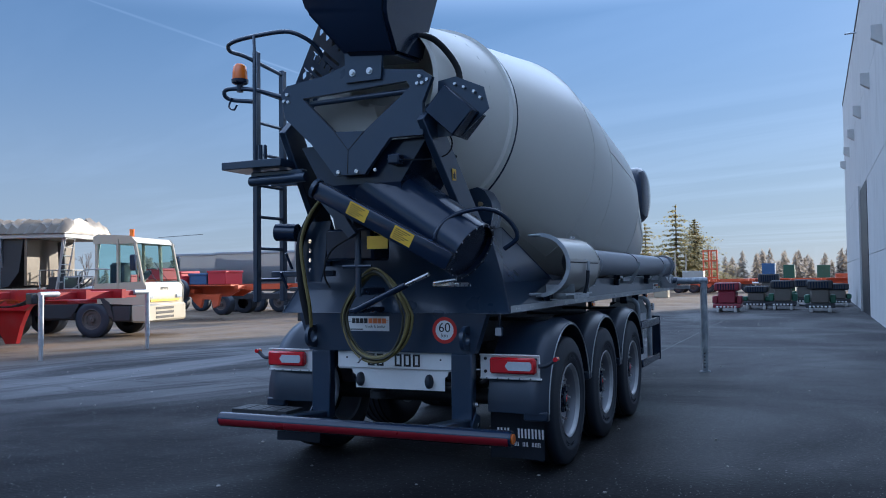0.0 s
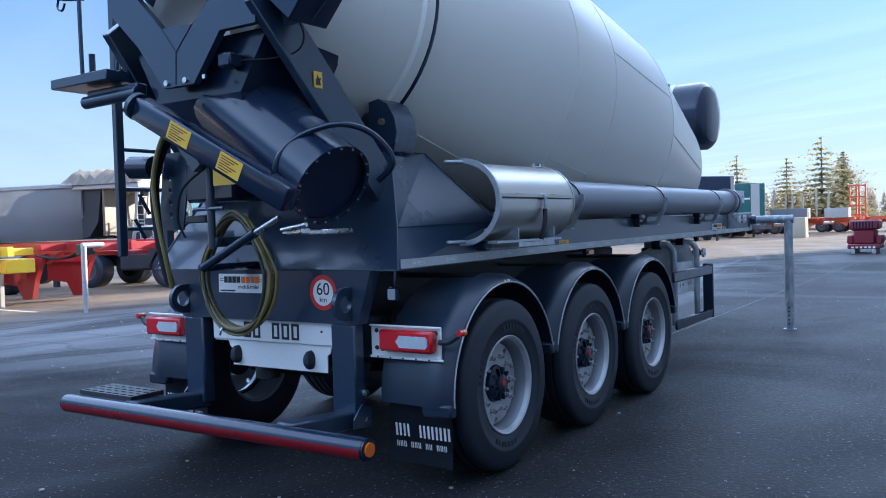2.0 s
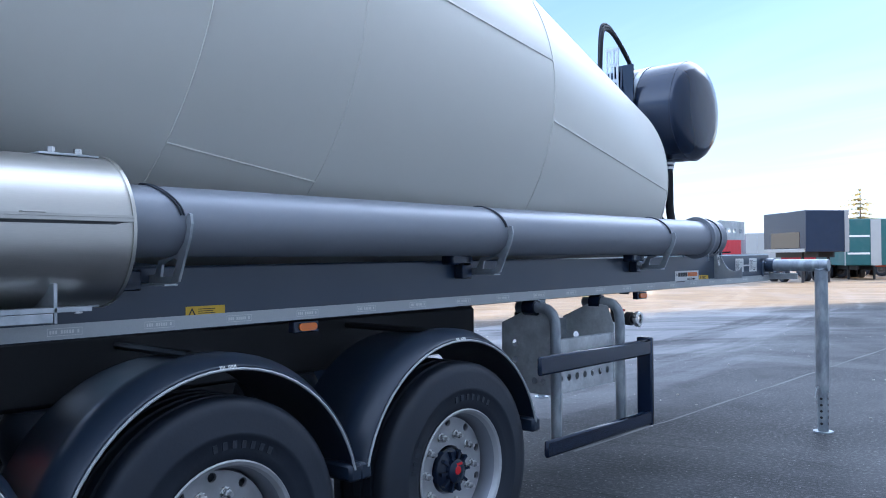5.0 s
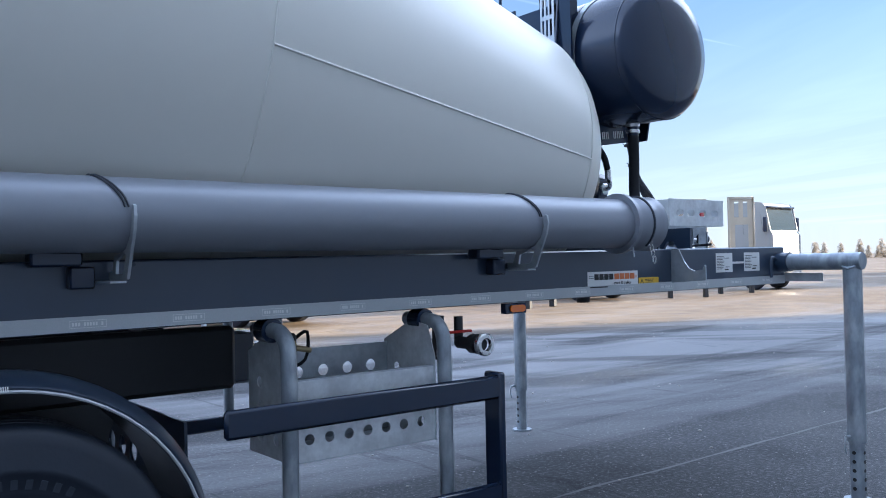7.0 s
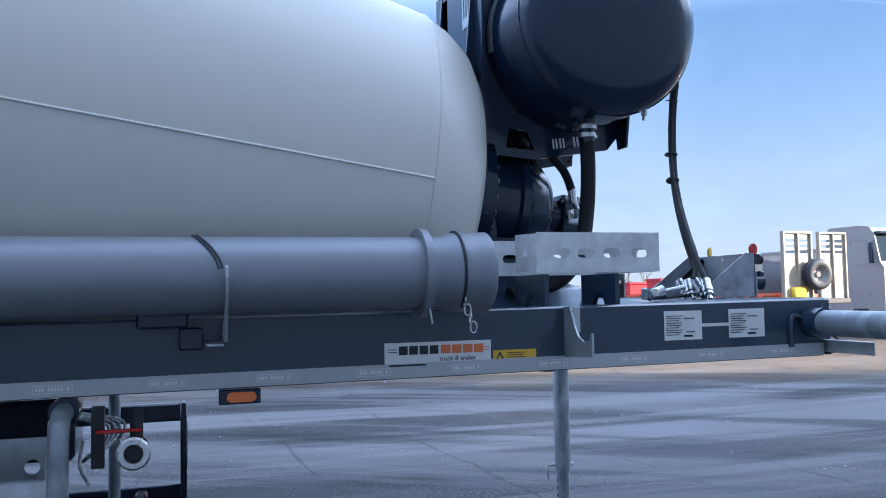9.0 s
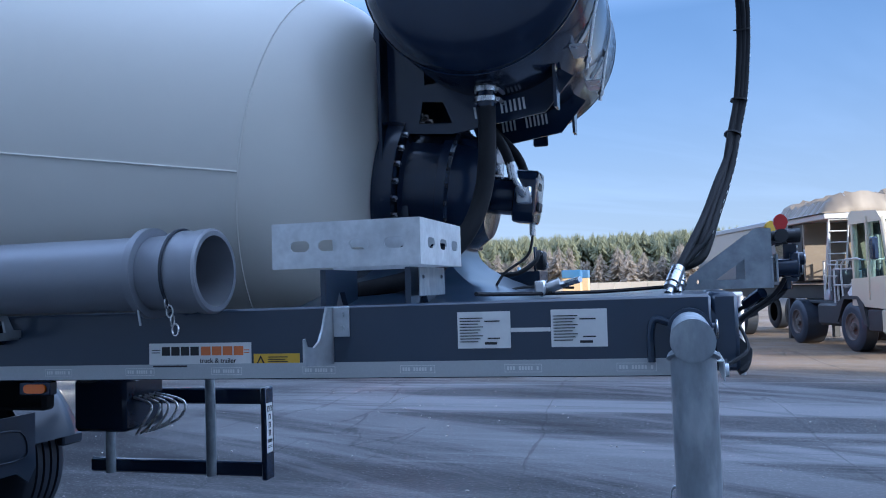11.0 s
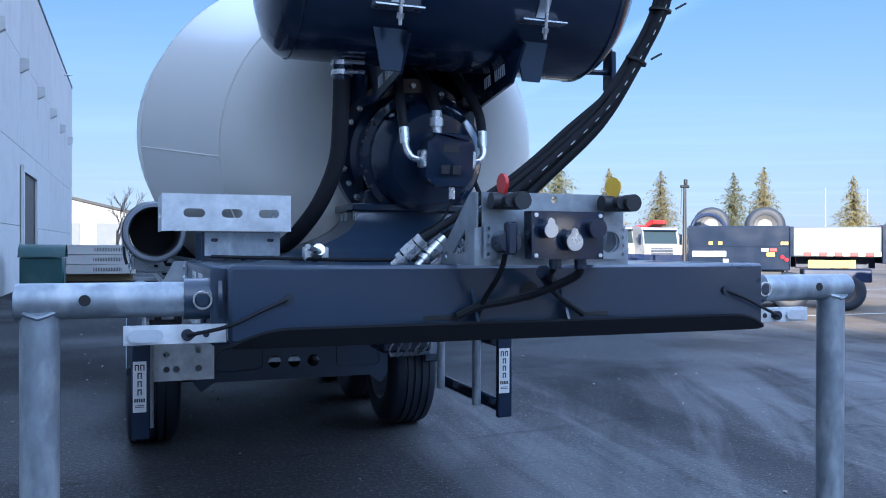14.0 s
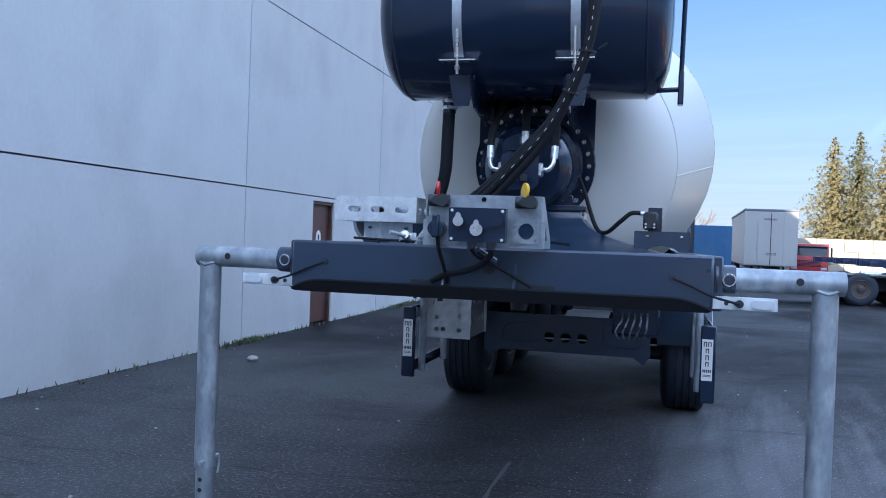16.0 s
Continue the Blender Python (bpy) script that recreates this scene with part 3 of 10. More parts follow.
for i in range(len(ys) - 1):
    for k in range(4):
        y0, y1, z0, z1 = ys[i] + 0.011, ys[i + 1] - 0.011, rows_z[k] + 0.010, rows_z[k + 1] - 0.010
        bm = bmesh.new()
        out, holes = [(y0, z0), (y1, z0), (y1, z1), (y0, z1)], []
        if k == 0 and y0 < DOOR_Y[0] < y1:
            out = [(y0, z0), (DOOR_Y[0], z0), (DOOR_Y[0], 2.17), (DOOR_Y[1], 2.17), (DOOR_Y[1], z0), (y1, z0), (y1, z1), (y0, z1)]
        plate(bm, out, holes, 0.21, axes((HALL_X, 0, 0), (0, 1, 0), (0, 0, 1)))
        part("wall_panel", bm, M["concrete"], hall, smooth=0)
# corbels under the upper joint
for y in [-0.93 + 5.92 * k for k in (-3, -4, -5, -6, -7, -8, 1, 2, 3, 4, 5, 6, 7, 8)]:
    bm = bmesh.new()
    plate(bm, [(0, 0), (-0.28, 0), (-0.28, -0.34), (0, -0.52)], [], 0.24, axes((HALL_X, y + 0.2, 8.22), (1, 0, 0), (0, 0, 1)))
    part("corbel", bm, M["concrete"], hall, smooth=0)
bm = bmesh.new()
box(bm, HALL_X - 0.03, 45.1, HALL_Y0 - 0.03, HALL_Y1 + 0.03, HALL_Z, HALL_Z + 0.12)
part("roof_edge", bm, M["dark"], hall, smooth=0)
for y in (-27.5, -45.0, 30.0):
    bm = R((HALL_X, y, HALL_Z - 0.4), (HALL_X - 0.45, y, HALL_Z - 0.4), 0.04, 8)
    part("overflow_spout", bm, M["galv"], hall)

door = tagged(empty("door_1"), "closed dark brown steel side door of the hall", "door", kind="structure")
part("door_leaf", B(HALL_X + 0.09, HALL_X + 0.14, DOOR_Y[0] + 0.06, DOOR_Y[1] - 0.06, 0.03, 2.11, 0.004), M["brown"], door)
bm = bmesh.new()
box(bm, HALL_X + 0.03, HALL_X + 0.2, DOOR_Y[0] + 0.002, DOOR_Y[0] + 0.055, 0, 2.168)
box(bm, HALL_X + 0.03, HALL_X + 0.2, DOOR_Y[1] - 0.055, DOOR_Y[1] - 0.002, 0, 2.168)
box(bm, HALL_X + 0.03, HALL_X + 0.2, DOOR_Y[0] + 0.056, DOOR_Y[1] - 0.056, 2.115, 2.168)
part("door_frame", bm, M["brown"], door, smooth=0)
for z in (0.35, 1.1, 1.85):
    part("hinge", R((HALL_X + 0.05, DOOR_Y[0] + 0.05, z - 0.06), (HALL_X + 0.05, DOOR_Y[0] + 0.05, z + 0.06), 0.02, 8), M["dark"], door)
part("door_handle", B(HALL_X + 0.02, HALL_X + 0.089, DOOR_Y[1] - 0.16, DOOR_Y[1] - 0.13, 1.0, 1.14, 0.008), M["dark"], door)
dm = axes((HALL_X + 0.088, -3.84, 1.52), (0, -1, 0), (0, 0, 1))
bm = bmesh.new()
plate(bm, ring_pts(0, 0, 0.11, 24, 0.14), [], 0.003, dm)
part("notice", bm, M["white"], door, "white oval notice", smooth=0)
bars("notice_print", dm @ Matrix.Translation((0, 0, 0.0035)), [(-0.05, -0.08, 0.1, 0.02), (-0.03, -0.03, 0.06, 0.09)], M["ink"], door)

gate = tagged(empty("door_2"), "tall recessed doorway with grey roller shutter", "door", kind="structure")
part("shutter", B(HALL_X - 0.02, HALL_X - 0.005, GATE[0], GATE[1], 0, 4.2), M["dark"], gate, smooth=0)
bm = bmesh.new()
box(bm, HALL_X - 0.13, HALL_X - 0.022, GATE[0] - 0.25, GATE[0] - 0.001, 0, 4.45, 0.01)
box(bm, HALL_X - 0.13, HALL_X - 0.022, GATE[1] + 0.001, GATE[1] + 0.25, 0, 4.45, 0.01)
box(bm, HALL_X - 0.13, HALL_X - 0.022, GATE[0], GATE[1], 4.201, 4.45, 0.01)
part("door_frame", bm, M["concrete"], gate)

GATE2 = (26.0, 30.6)
gate = tagged(empty("door_3"), "tall dark open gateway in the hall wall", "door", kind="structure")
# dark sheet painted in for the open gateway's unlit inside
part("shutter", B(HALL_X - 0.02, HALL_X - 0.005, GATE2[0], GATE2[1], 0, 5.0), M["dark"], gate, smooth=0)
bm = bmesh.new()
box(bm, HALL_X - 0.1, HALL_X - 0.022, GATE2[1] + 0.001, GATE2[1] + 0.3, 0, 5.2, 0.01)
part("door_frame", bm, M["concrete"], gate)

# ---- the concrete mixer semi-trailer ----
trailer = tagged(empty("mixer_trailer"), "dark anthracite concrete mixer semi-trailer with a pale grey drum", "trailer")
TR = trailer


def zb(y):
    return 1.29 + 0.0055 * (y + 2.07)


def sloped(bm, x0, x1, y0, y1, lo, hi, bevel=0.0):
    """A beam along y that rises with the frame."""
    vs = box(bm, x0, x1, y0, y1, lo, hi, bevel)
    for v in vs:
        v.co.z += zb(v.co.y)


for s in (1, -1):
    bm = bmesh.new()
    sloped(bm, s * 0.95, s * 1.045, -1.0, 6.09, 0.0, 0.246, 0.008)
    part("side_rail", bm, M["paint"], TR)
    bm = bmesh.new()
    sloped(bm, s * 0.86, s * 0.95, -1.9, 6.0, 0.0, 0.012)
    part("rail_flange", bm, M["paint"], TR)
    bm = bmesh.new()
    sloped(bm, s * 1.0455, s * 1.048, -2.05, 6.08, 0.004, 0.056)
    tape = part("reflective_tape", bm, M["tape"], TR)
    for k in range(23):
        y = -1.88 + k * 0.352
        m = axes((s * 1.0482, y, zb(y) + 0.03), (0, s, 0), (0, 0, 1))
        bm = bmesh.new()
        for x0, x1, y0, y1 in ((-0.06, 0.06, -0.013, -0.0115), (-0.06, 0.06, 0.0115, 0.013), (-0.06, -0.0585, -0.0114, 0.0114), (0.0585, 0.06, -0.0114, 0.0114)):
            box(bm, x0, x1, y0, y1, 0, 0.0006, 0, m)
        for i in range(11):
            if i not in (3, 9):
                box(bm, -0.052 + i * 0.0095, -0.0455 + i * 0.0095, -0.006, 0.006, 0, 0.0006, 0, m)
        part("web_address_print", bm, M["inkwhite"], tape, smooth=0)

# deck, cross members, king pin plate
bm = bmesh.new()
sloped(bm, -0.949, 0.949, 4.55, 6.088, 0.225, 0.244)
part("deck_plate", bm, M["paint"], TR)
bm = bmesh.new()
sloped(bm, -0.85, 0.85, 4.4, 6.085, 0.02, 0.034)
part("coupling_plate", bm, M["dark"], TR)
part("king_pin", R((0, 5.25, 1.22), (0, 5.25, 1.345), 0.045, 16, 0.06), M["dark"], TR)
for y in (-1.6, -0.65, 0.65, 2.0, 2.9, 3.9):
    bm = bmesh.new()
    sloped(bm, -0.949, 0.949, y - 0.05, y + 0.05, 0.02, 0.12, 0.006)
    part("cross_member", bm, M["dark"], TR)
for s in (1, -1):
    bm = bmesh.new()
    box(bm, s * 0.40, s * 0.50, -1.9, 2.42, 0.98, 1.26, 0.02)
    part("inner_rail", bm, M["dark"], TR)
    for y in (-1.31, 0, 1.31):
        bm = bmesh.new()
        plate(bm, [(-0.22, 0.98), (0.22, 0.98), (0.10, 0.62), (-0.10, 0.62)], [ring_pts(0, 0.75, 0.05)], 0.06, axes((s * 0.46 - 0.03, y + 0.38, 0), (0, 1, 0), (0, 0, 1)))
        part("suspension_hanger", bm, M["dark"], TR)
        bm = bmesh.new()
        tube(bm, [(s * 0.46, y + 0.40, 0.70), (s * 0.46, y + 0.1, 0.60), (s * 0.46, y - 0.35, 0.66)], 0.045, 8, 4)
        part("trailing_arm", bm, M["dark"], TR)
        bm = bmesh.new()
        revolve(bm, [(0, 0.10), (0.04, 0.13), (0.09, 0.11), (0.15, 0.13), (0.24, 0.13), (0.30, 0.10)], Matrix.Translation((s * 0.46, y - 0.33, 0.68)), 18)
        part("air_bellows", bm, M["rubber"], TR)
for y in (-1.31, 0, 1.31):
    part("axle", R((-0.9, y, 0.535), (0.9, y, 0.535), 0.07, 16), M["dark"], TR)
# pressed suspension cross plate with round holes, seen from the front
bm = bmesh.new()
plate(bm, [(-0.72, 0.50), (-0.62, 0.57), (0.62, 0.57), (0.72, 0.50), (0.78, 0.58), (0.78, 0.92), (-0.78, 0.92), (-0.78, 0.58)],
      [ring_pts(-0.155, 0.71, 0.05), ring_pts(0.0, 0.71, 0.05), ring_pts(0.155, 0.71, 0.05)], 0.012, axes((0.05, 2.05, 0), (-1, 0, 0), (0, 0, 1)))
cp = part("suspension_cross_plate", bm, M["paint"], TR, smooth=0)
for s in (1, -1):
    bm = bmesh.new()
    tube(bm, [(s * 0.30, 2.066, 0.80), (s * 0.34, 2.066, 0.84), (s * 0.60, 2.066, 0.82), (s * 0.66, 2.066, 0.70), (s * 0.60, 2.066, 0.65), (s * 0.34, 2.066, 0.66), (s * 0.30, 2.066, 0.70), (s * 0.30, 2.066, 0.80)], 0.006, 6, 3)
    part("pressed_bead", bm, M["paint"], cp)
bm = bmesh.new()
box(bm, -0.8, -0.42, 2.6, 2.95, 0.86, 1.16, 0.02)
part("valve_box", bm, M["black"], TR)
vb = part("valve_block", B(0.80, 0.89, 2.42, 2.52, 1.13, 1.24, 0.012), M["dark"], TR)
part("brass_fitting", R((0.89, 2.47, 1.20), (0.94, 2.47, 1.20), 0.017, 12), M["brass"], vb)
part("brass_fitting", R((0.85, 2.50, 1.18), (0.85, 2.60, 1.16), 0.013, 10), M["brass"], vb)
part("valve_stem", R((0.845, 2.45, 1.24), (0.845, 2.45, 1.30), 0.02, 12), M["galv"], vb)
part("air_line", T([(0.85, 2.52, 1.21), (0.86, 2.58, 1.24), (0.84, 2.58, 1.12), (0.80, 2.50, 1.08)], 0.008, 6, 4), M["hose"], TR)
for k in range(5):
    y = 3.02 + 0.02 * k
    part("air_line", T([(-0.5 - 0.05 * k, 2.95, 1.05), (-0.5 - 0.05 * k, y + 0.05, 1.0), (-0.45 - 0.06 * k, y + 0.02, 0.9), (-0.48 - 0.04 * k, 2.98, 0.84)], 0.008, 6, 4), M["chrome"], TR)

# ---- wheels ----
bm = bmesh.new()
revolve(bm, [(0, 0.024), (0.008, 0.024), (0.009, 0.017), (0.03, 0.016), (0.032, 0.010), (0.05, 0.009)], Matrix(), 8)
NUT = bpy.data.meshes.new("wheel_nut")
bm.to_mesh(NUT)
bm.free()
NUT.materials.append(M["chrome"])
bm = B(0.058, 0.104, -0.007, 0.007, 1.205, 1.226)
RIB = bpy.data.meshes.new("hub_rib")
bm.to_mesh(RIB)
bm.free()
RIB.materials.append(M["black"])


AX = 0.028       # sideways shift that fits the wheels to the camera's view


def wheel(s, y):
    m = axes((AX, y, 0.535), (0, s, 0), (0, 0, 1))            # local z points outwards
    bm = bmesh.new()
    x_in, x_out = 0.885, 1.272
    prof = [(x_in, 0.30), (x_in - 0.008, 0.34), (x_in - 0.014, 0.41), (x_in + 0.004, 0.475), (x_in + 0.03, 0.512), (x_in + 0.045, 0.522)]
    for g in (0.11, 0.175, 0.24, 0.305):
        prof += [(x_in + g - 0.012, 0.532), (x_in + g - 0.009, 0.517), (x_in + g + 0.009, 0.517), (x_in + g + 0.012, 0.532)]
    prof += [(x_out - 0.035, 0.529), (x_out - 0.016, 0.522), (x_out - 0.004, 0.505), (x_out + 0.001, 0.478), (x_out + 0.002, 0.468), (x_out + 0.013, 0.41), (x_out + 0.014, 0.395), (x_out + 0.009, 0.39), (x_out + 0.007, 0.34), (x_out - 0.002, 0.315), (x_out - 0.012, 0.30)]
    revolve(bm, prof, m, 56, cap=False)
    t = part("wheel", bm, M["rubber"], TR, "wide single truck tyre on a silver ten-stud rim", smooth=50)
    bm = bmesh.new()
    revolve(bm, [(x_out - 0.012, 0.296), (x_out - 0.002, 0.306), (x_out + 0.003, 0.300), (x_out - 0.004, 0.288), (x_out - 0.03, 0.279)], m, 48, cap=False)
    rim = part("rim", bm, M["rim"], t)
    bm = bmesh.new()
    revolve(bm, [(x_out - 0.0301, 0.279), (x_out - 0.055, 0.268), (x_out - 0.15, 0.264), (1.11, 0.24)], m, 48, cap=False)
    revolve(bm, [(x_in, 0.30), (x_in + 0.01, 0.28), (x_in + 0.2, 0.26)], m, 36, cap=False)
    part("rim_well", bm, M["pipe"], rim)
    bm = bmesh.new()
    holes = [ring_pts(0.229 * math.cos(a), 0.229 * math.sin(a), 0.019, 10) for a in [6.28319 * (i + 0.5) / 10 for i in range(10)]]
    plate(bm, ring_pts(0, 0, 0.252, 48), holes + [ring_pts(0, 0, 0.118, 32)], 0.014, m @ Matrix.Translation((0, 0, 1.160)))
    part("wheel_disc", bm, M["rim"], t)
    for i in range(10):
        a = 6.28319 * i / 10
        o = new("wheel_nut", NUT)
        o.parent, o.matrix_basis = t, m @ Matrix.Translation((0.172 * math.cos(a), 0.172 * math.sin(a), 1.174))
    bm = bmesh.new()
    revolve(bm, [(1.10, 0.115), (1.195, 0.108), (1.205, 0.098), (1.212, 0.06), (1.232, 0.058), (1.238, 0.05)], m, 28)
    hb = part("hub", bm, M["black"], t)
    for i in range(10):
        o = new("hub_rib", RIB)
        o.parent, o.matrix_basis = t, m @ Matrix.Rotation(6.28319 * i / 10, 4, "Z")
    bm = bmesh.new()
    revolve(bm, [(1.2385, 0.022), (1.241, 0.02)], m @ Matrix.Translation((0.0, 0.006, 0)), 12)
    box(bm, -0.01, 0.03, 0.03, 0.042, 1.2385, 1.2405, 0, m)
    part("red_mark", bm, M["red"], hb, smooth=0)
    # raised sidewall lettering blocks
    bm = bmesh.new()
    for a0, cnt in ((60, 7), (240, 7), (150, 4)):
        for i in range(cnt):
            mm = m @ Matrix.Rotation(radians(a0 + i * 6.5), 4, "Z") @ Matrix.Translation((0.362, 0, x_out + 0.0085))
            box(bm, -0.014, 0.014, -0.010, 0.010, -0.002, 0.0022, 0, mm)
    tagged(part("sidewall_lettering", bm, M["rubber"], t, smooth=0), kind="stuff")


for s in (1, -1):
    for y in (-1.31, 0.0, 1.33):
        wheel(s, y)

# ---- mudguards ----
def mudguard(s, y, a0, a1):
    m = axes((AX * 0.5, y, 0.535), (0, s, 0), (0, 0, 1))
    sec = [(0.80, 0.655), (1.08, 0.668), (1.14, 0.690), (1.205, 0.690), (1.235, 0.672), (1.285, 0.655), (1.293, 0.648), (1.291, 0.630), (1.283, 0.630), (1.281, 0.642), (1.22, 0.652), (0.80, 0.640)]
    bm = bmesh.new()
    revolve(bm, sec, m, 28, arc=(a0, a1))
    b2 = part("mudguard", bm, M["plastic"], TR, "black plastic mudguard with pale edge line", smooth=35)
    bm = bmesh.new()
    pts = [m @ Vector((0.637 * math.cos(radians(a)), 0.637 * math.sin(radians(a)), 1.2945)) for a in [a0 + (a1 - a0) * k / 26 for k in range(27)]]
    tube(bm, pts, 0.0055, 6, 0)
    part("edge_line", bm, M["tape"], b2)
    # foot blocks at the ends
    for a in (a0, a1):
        c = m @ Vector((0.645 * math.cos(radians(a)), 0.645 * math.sin(radians(a)), 0))
        bm = bmesh.new()
        sx = (1.112, 1.309) if s > 0 else (-1.282, -1.09)
        box(bm, sx[0], sx[1], c.y - 0.035, c.y + 0.035, c.z - 0.055, c.z + 0.02, 0.012)
        part("mudguard_foot", bm, M["plastic"], b2)
    if s > 0:
        mm = axes((1.3015, y - 0.035, 1.195), (0, 1, 0), (-0.45, 0, 1))
        bars("maker_print", mm, letter_bars(0, -0.026, 0.016, 6, 0.55, 0.2, (2,)), M["inkwhite"], b2)
    bm = bmesh.new()
    rod(bm, (s * 0.5, y, 1.21), (s * 1.2, y, 1.205), 0.018, 8)
    part("mudguard_stay", bm, M["dark"], b2)


for s in (1, -1):
    for y in (-1.31, 0.0, 1.31):
        a0, a1 = 14, 166
        if y < -1:
            a0, a1 = (14, 182) if s > 0 else (-2, 166)
        mudguard(s, y, a0, a1)

# ---- rear end ----
rear = part("rear_panel", P([(-0.86, 1.283), (0.86, 1.283), (0.755, 0.972), (-0.755, 0.972)], [], 0.09, axes((0, -2.0, 0), (1, 0, 0), (0, 0, 1))), M["paint"], TR, smooth=0)
part("panel_fold", B(-1.035, 1.035, -2.094, -2.0, 1.2832, 1.2895, 0.002), M["paint"], rear)
bm = bmesh.new()       # leaning hull face over the panel, closed by flanks that run out into the rails
HULL = {}
for q in (1, -1):
    HULL[q] = [bm.verts.new((q * x, y, z)) for x, y, z in ((1.043, -2.07, 1.286), (0.948, -1.935, 1.525), (0.715, -1.668, 2.005), (0.70, -1.28, 2.0), (1.045, -0.95, 1.545), (1.045, -0.95, 1.297))]
for a_, b_ in ((0, 1), (1, 2), (2, 3)):
    bm.faces.new((HULL[1][a_], HULL[1][b_], HULL[-1][b_], HULL[-1][a_]))
for q in (1, -1):
    for f in ((0, 1, 4, 5), (1, 2, 3, 4)):
        bm.faces.new([HULL[q][i] for i in f])
part("hull_plate", bm, M["paint"], TR, smooth=0)
for s in (1, -1):       # folded edges of the hull
    part("hull_edge", T([(s * 1.043, -2.072, 1.288), (s * 0.949, -1.938, 1.527), (s * 0.716, -1.671, 2.007)], 0.005, 6, 0), M["paint"], TR)
    part("hull_edge", T([(s * 0.949, -1.93, 1.527), (s * 1.048, -0.95, 1.548)], 0.005, 6, 0), M["paint"], TR)
    part("hull_edge", T([(s * 0.72, -1.66, 2.004), (s * 0.703, -1.28, 2.002), (s * 1.046, -0.95, 1.548)], 0.005, 6, 0), M["paint"], TR)
    # inner slanting plate beside the drum
    bm = bmesh.new()
    v = [bm.verts.new(p) for p in ((s * 0.70, -1.28, 1.995), (s * 1.044, -0.95, 1.543), (s * 1.0, 0.1, 1.53), (s * 0.8, -0.6, 1.62))]
    bm.faces.new(v)
    part("inner_plate", bm, M["paint"], TR, smooth=0)
    # drum roller in its housing
    bm = bmesh.new()
    plate(bm, [(s * x, z) for x, z in ((0.56, 2.31), (0.635, 2.325), (0.70, 2.29), (0.755, 2.20), (0.77, 2.11), (0.745, 1.992), (0.56, 1.992))], [], 0.215, axes((0, -1.46, 0), (1, 0, 0), (0, 0, 1)))
    part("roller_housing", bm, M["paint"], TR)
    part("drum_roller", R((s * 0.48, -1.565, 2.17), (s * 0.558, -1.565, 2.17), 0.10, 20), M["dark"], TR)
    bm = bmesh.new()
    rod(bm, (s * 0.665, -1.674, 2.18), (s * 0.665, -1.70, 2.18), 0.02, 12)
    part("roller_pin", bm, M["brass"], TR)
    # slanting yoke leg
    a, b = Vector((s * 0.60, -2.62, 2.80)), Vector((s * 0.74, -1.62, 1.60))
    d = (b - a).normalized()
    m = Matrix.Translation(a) @ Matrix((( 1, 0, 0, 0), (0, 1, 0, 0), (0, 0, 1, 0), (0, 0, 0, 1)))
    up = Vector((1, 0, 0)).cross(d).normalized()
    m = axes(a, d, up)
    bm = bmesh.new()
    box(bm, 0, (b - a).length, -0.12, 0.12, -0.03, 0.03, 0.006, m)
    leg = part("yoke_leg", bm, M["paint"], TR)
    if s > 0:
        c = a + d * 0.55
        mm = axes(c + Vector((0.034, -0.01, -0.02)), (0, 1, 0), (0, 0, 1))
        bm = bmesh.new()
        plate(bm, [(-0.035, -0.045), (0.035, -0.045), (0.035, 0.045), (-0.035, 0.045)], [], 0.002, mm)
        lab = part("warning_label", bm, M["yellow"], leg, "small yellow warning label", smooth=0)
        bm = bmesh.new()
        plate(bm, [(-0.02, -0.03), (0.022, -0.03), (0.016, -0.01), (0.024, 0.012), (0.006, 0.008), (-0.004, 0.03), (-0.012, 0.006), (-0.02, 0.002)], [], 0.001, mm @ Matrix.Translation((0, 0, 0.0022)))
        part("pictogram", bm, M["ink"], lab, smooth=0)

# yoke plate
bm = bmesh.new()
YO = [(-0.64, 3.04), (-0.58, 3.10), (-0.26, 3.14), (-0.06, 3.20), (0.22, 3.20), (0.28, 3.14), (0.60, 3.10), (0.68, 3.04), (0.60, 2.86), (0.60, 2.62), (0.33, 2.62), (0.11, 2.36), (-0.15, 2.36), (-0.36, 2.62), (-0.60, 2.84)]
plate(bm, YO, [[(-0.44, 2.985), (0.47, 3.03), (0.50, 2.98), (0.11, 2.685), (-0.15, 2.70)]], 0.045, axes((0, -2.615, 0), (1, 0, 0), (0, 0, 1)))
yoke = part("yoke", bm, M["paint"], TR, smooth=0)
part("yoke_bar", R((-0.40, -2.60, 2.95), (0.49, -2.60, 2.965), 0.022, 10), M["paint"], yoke)
part("weld_line", T([(-0.03, -2.662, 2.55), (-0.04, -2.662, 2.37)], 0.003, 5, 0), M["dark"], yoke)
ym = axes((0, -2.66, 0), (1, 0, 0), (0, 0, 1))
for p, q in (((-0.15, 2.70), (-0.03, 2.55)), ((0.11, 2.685), (-0.03, 2.55))):
    part("weld_line", T([(p[0], -2.662, p[1]), (q[0], -2.662, q[1])], 0.003, 5, 0), M["dark"], yoke)
for x, z, r in ((-0.115, 2.385, 0.018), (0.045, 2.385, 0.018), (0.205, 2.385, 0.014), (0.58, 3.05, 0.014), (0.60, 3.0, 0.014), (0.56, 3.0, 0.014), (0.64, 3.02, 0.014), (-0.58, 3.03, 0.014), (-0.61, 2.98, 0.014), (-0.57, 2.97, 0.014)):
    bm = bmesh.new()
    bolts(bm, [(x, z)], ym, r, 0.014, 6)
    part("yoke_bolt", bm, M["chrome"], yoke)
bm = bmesh.new()
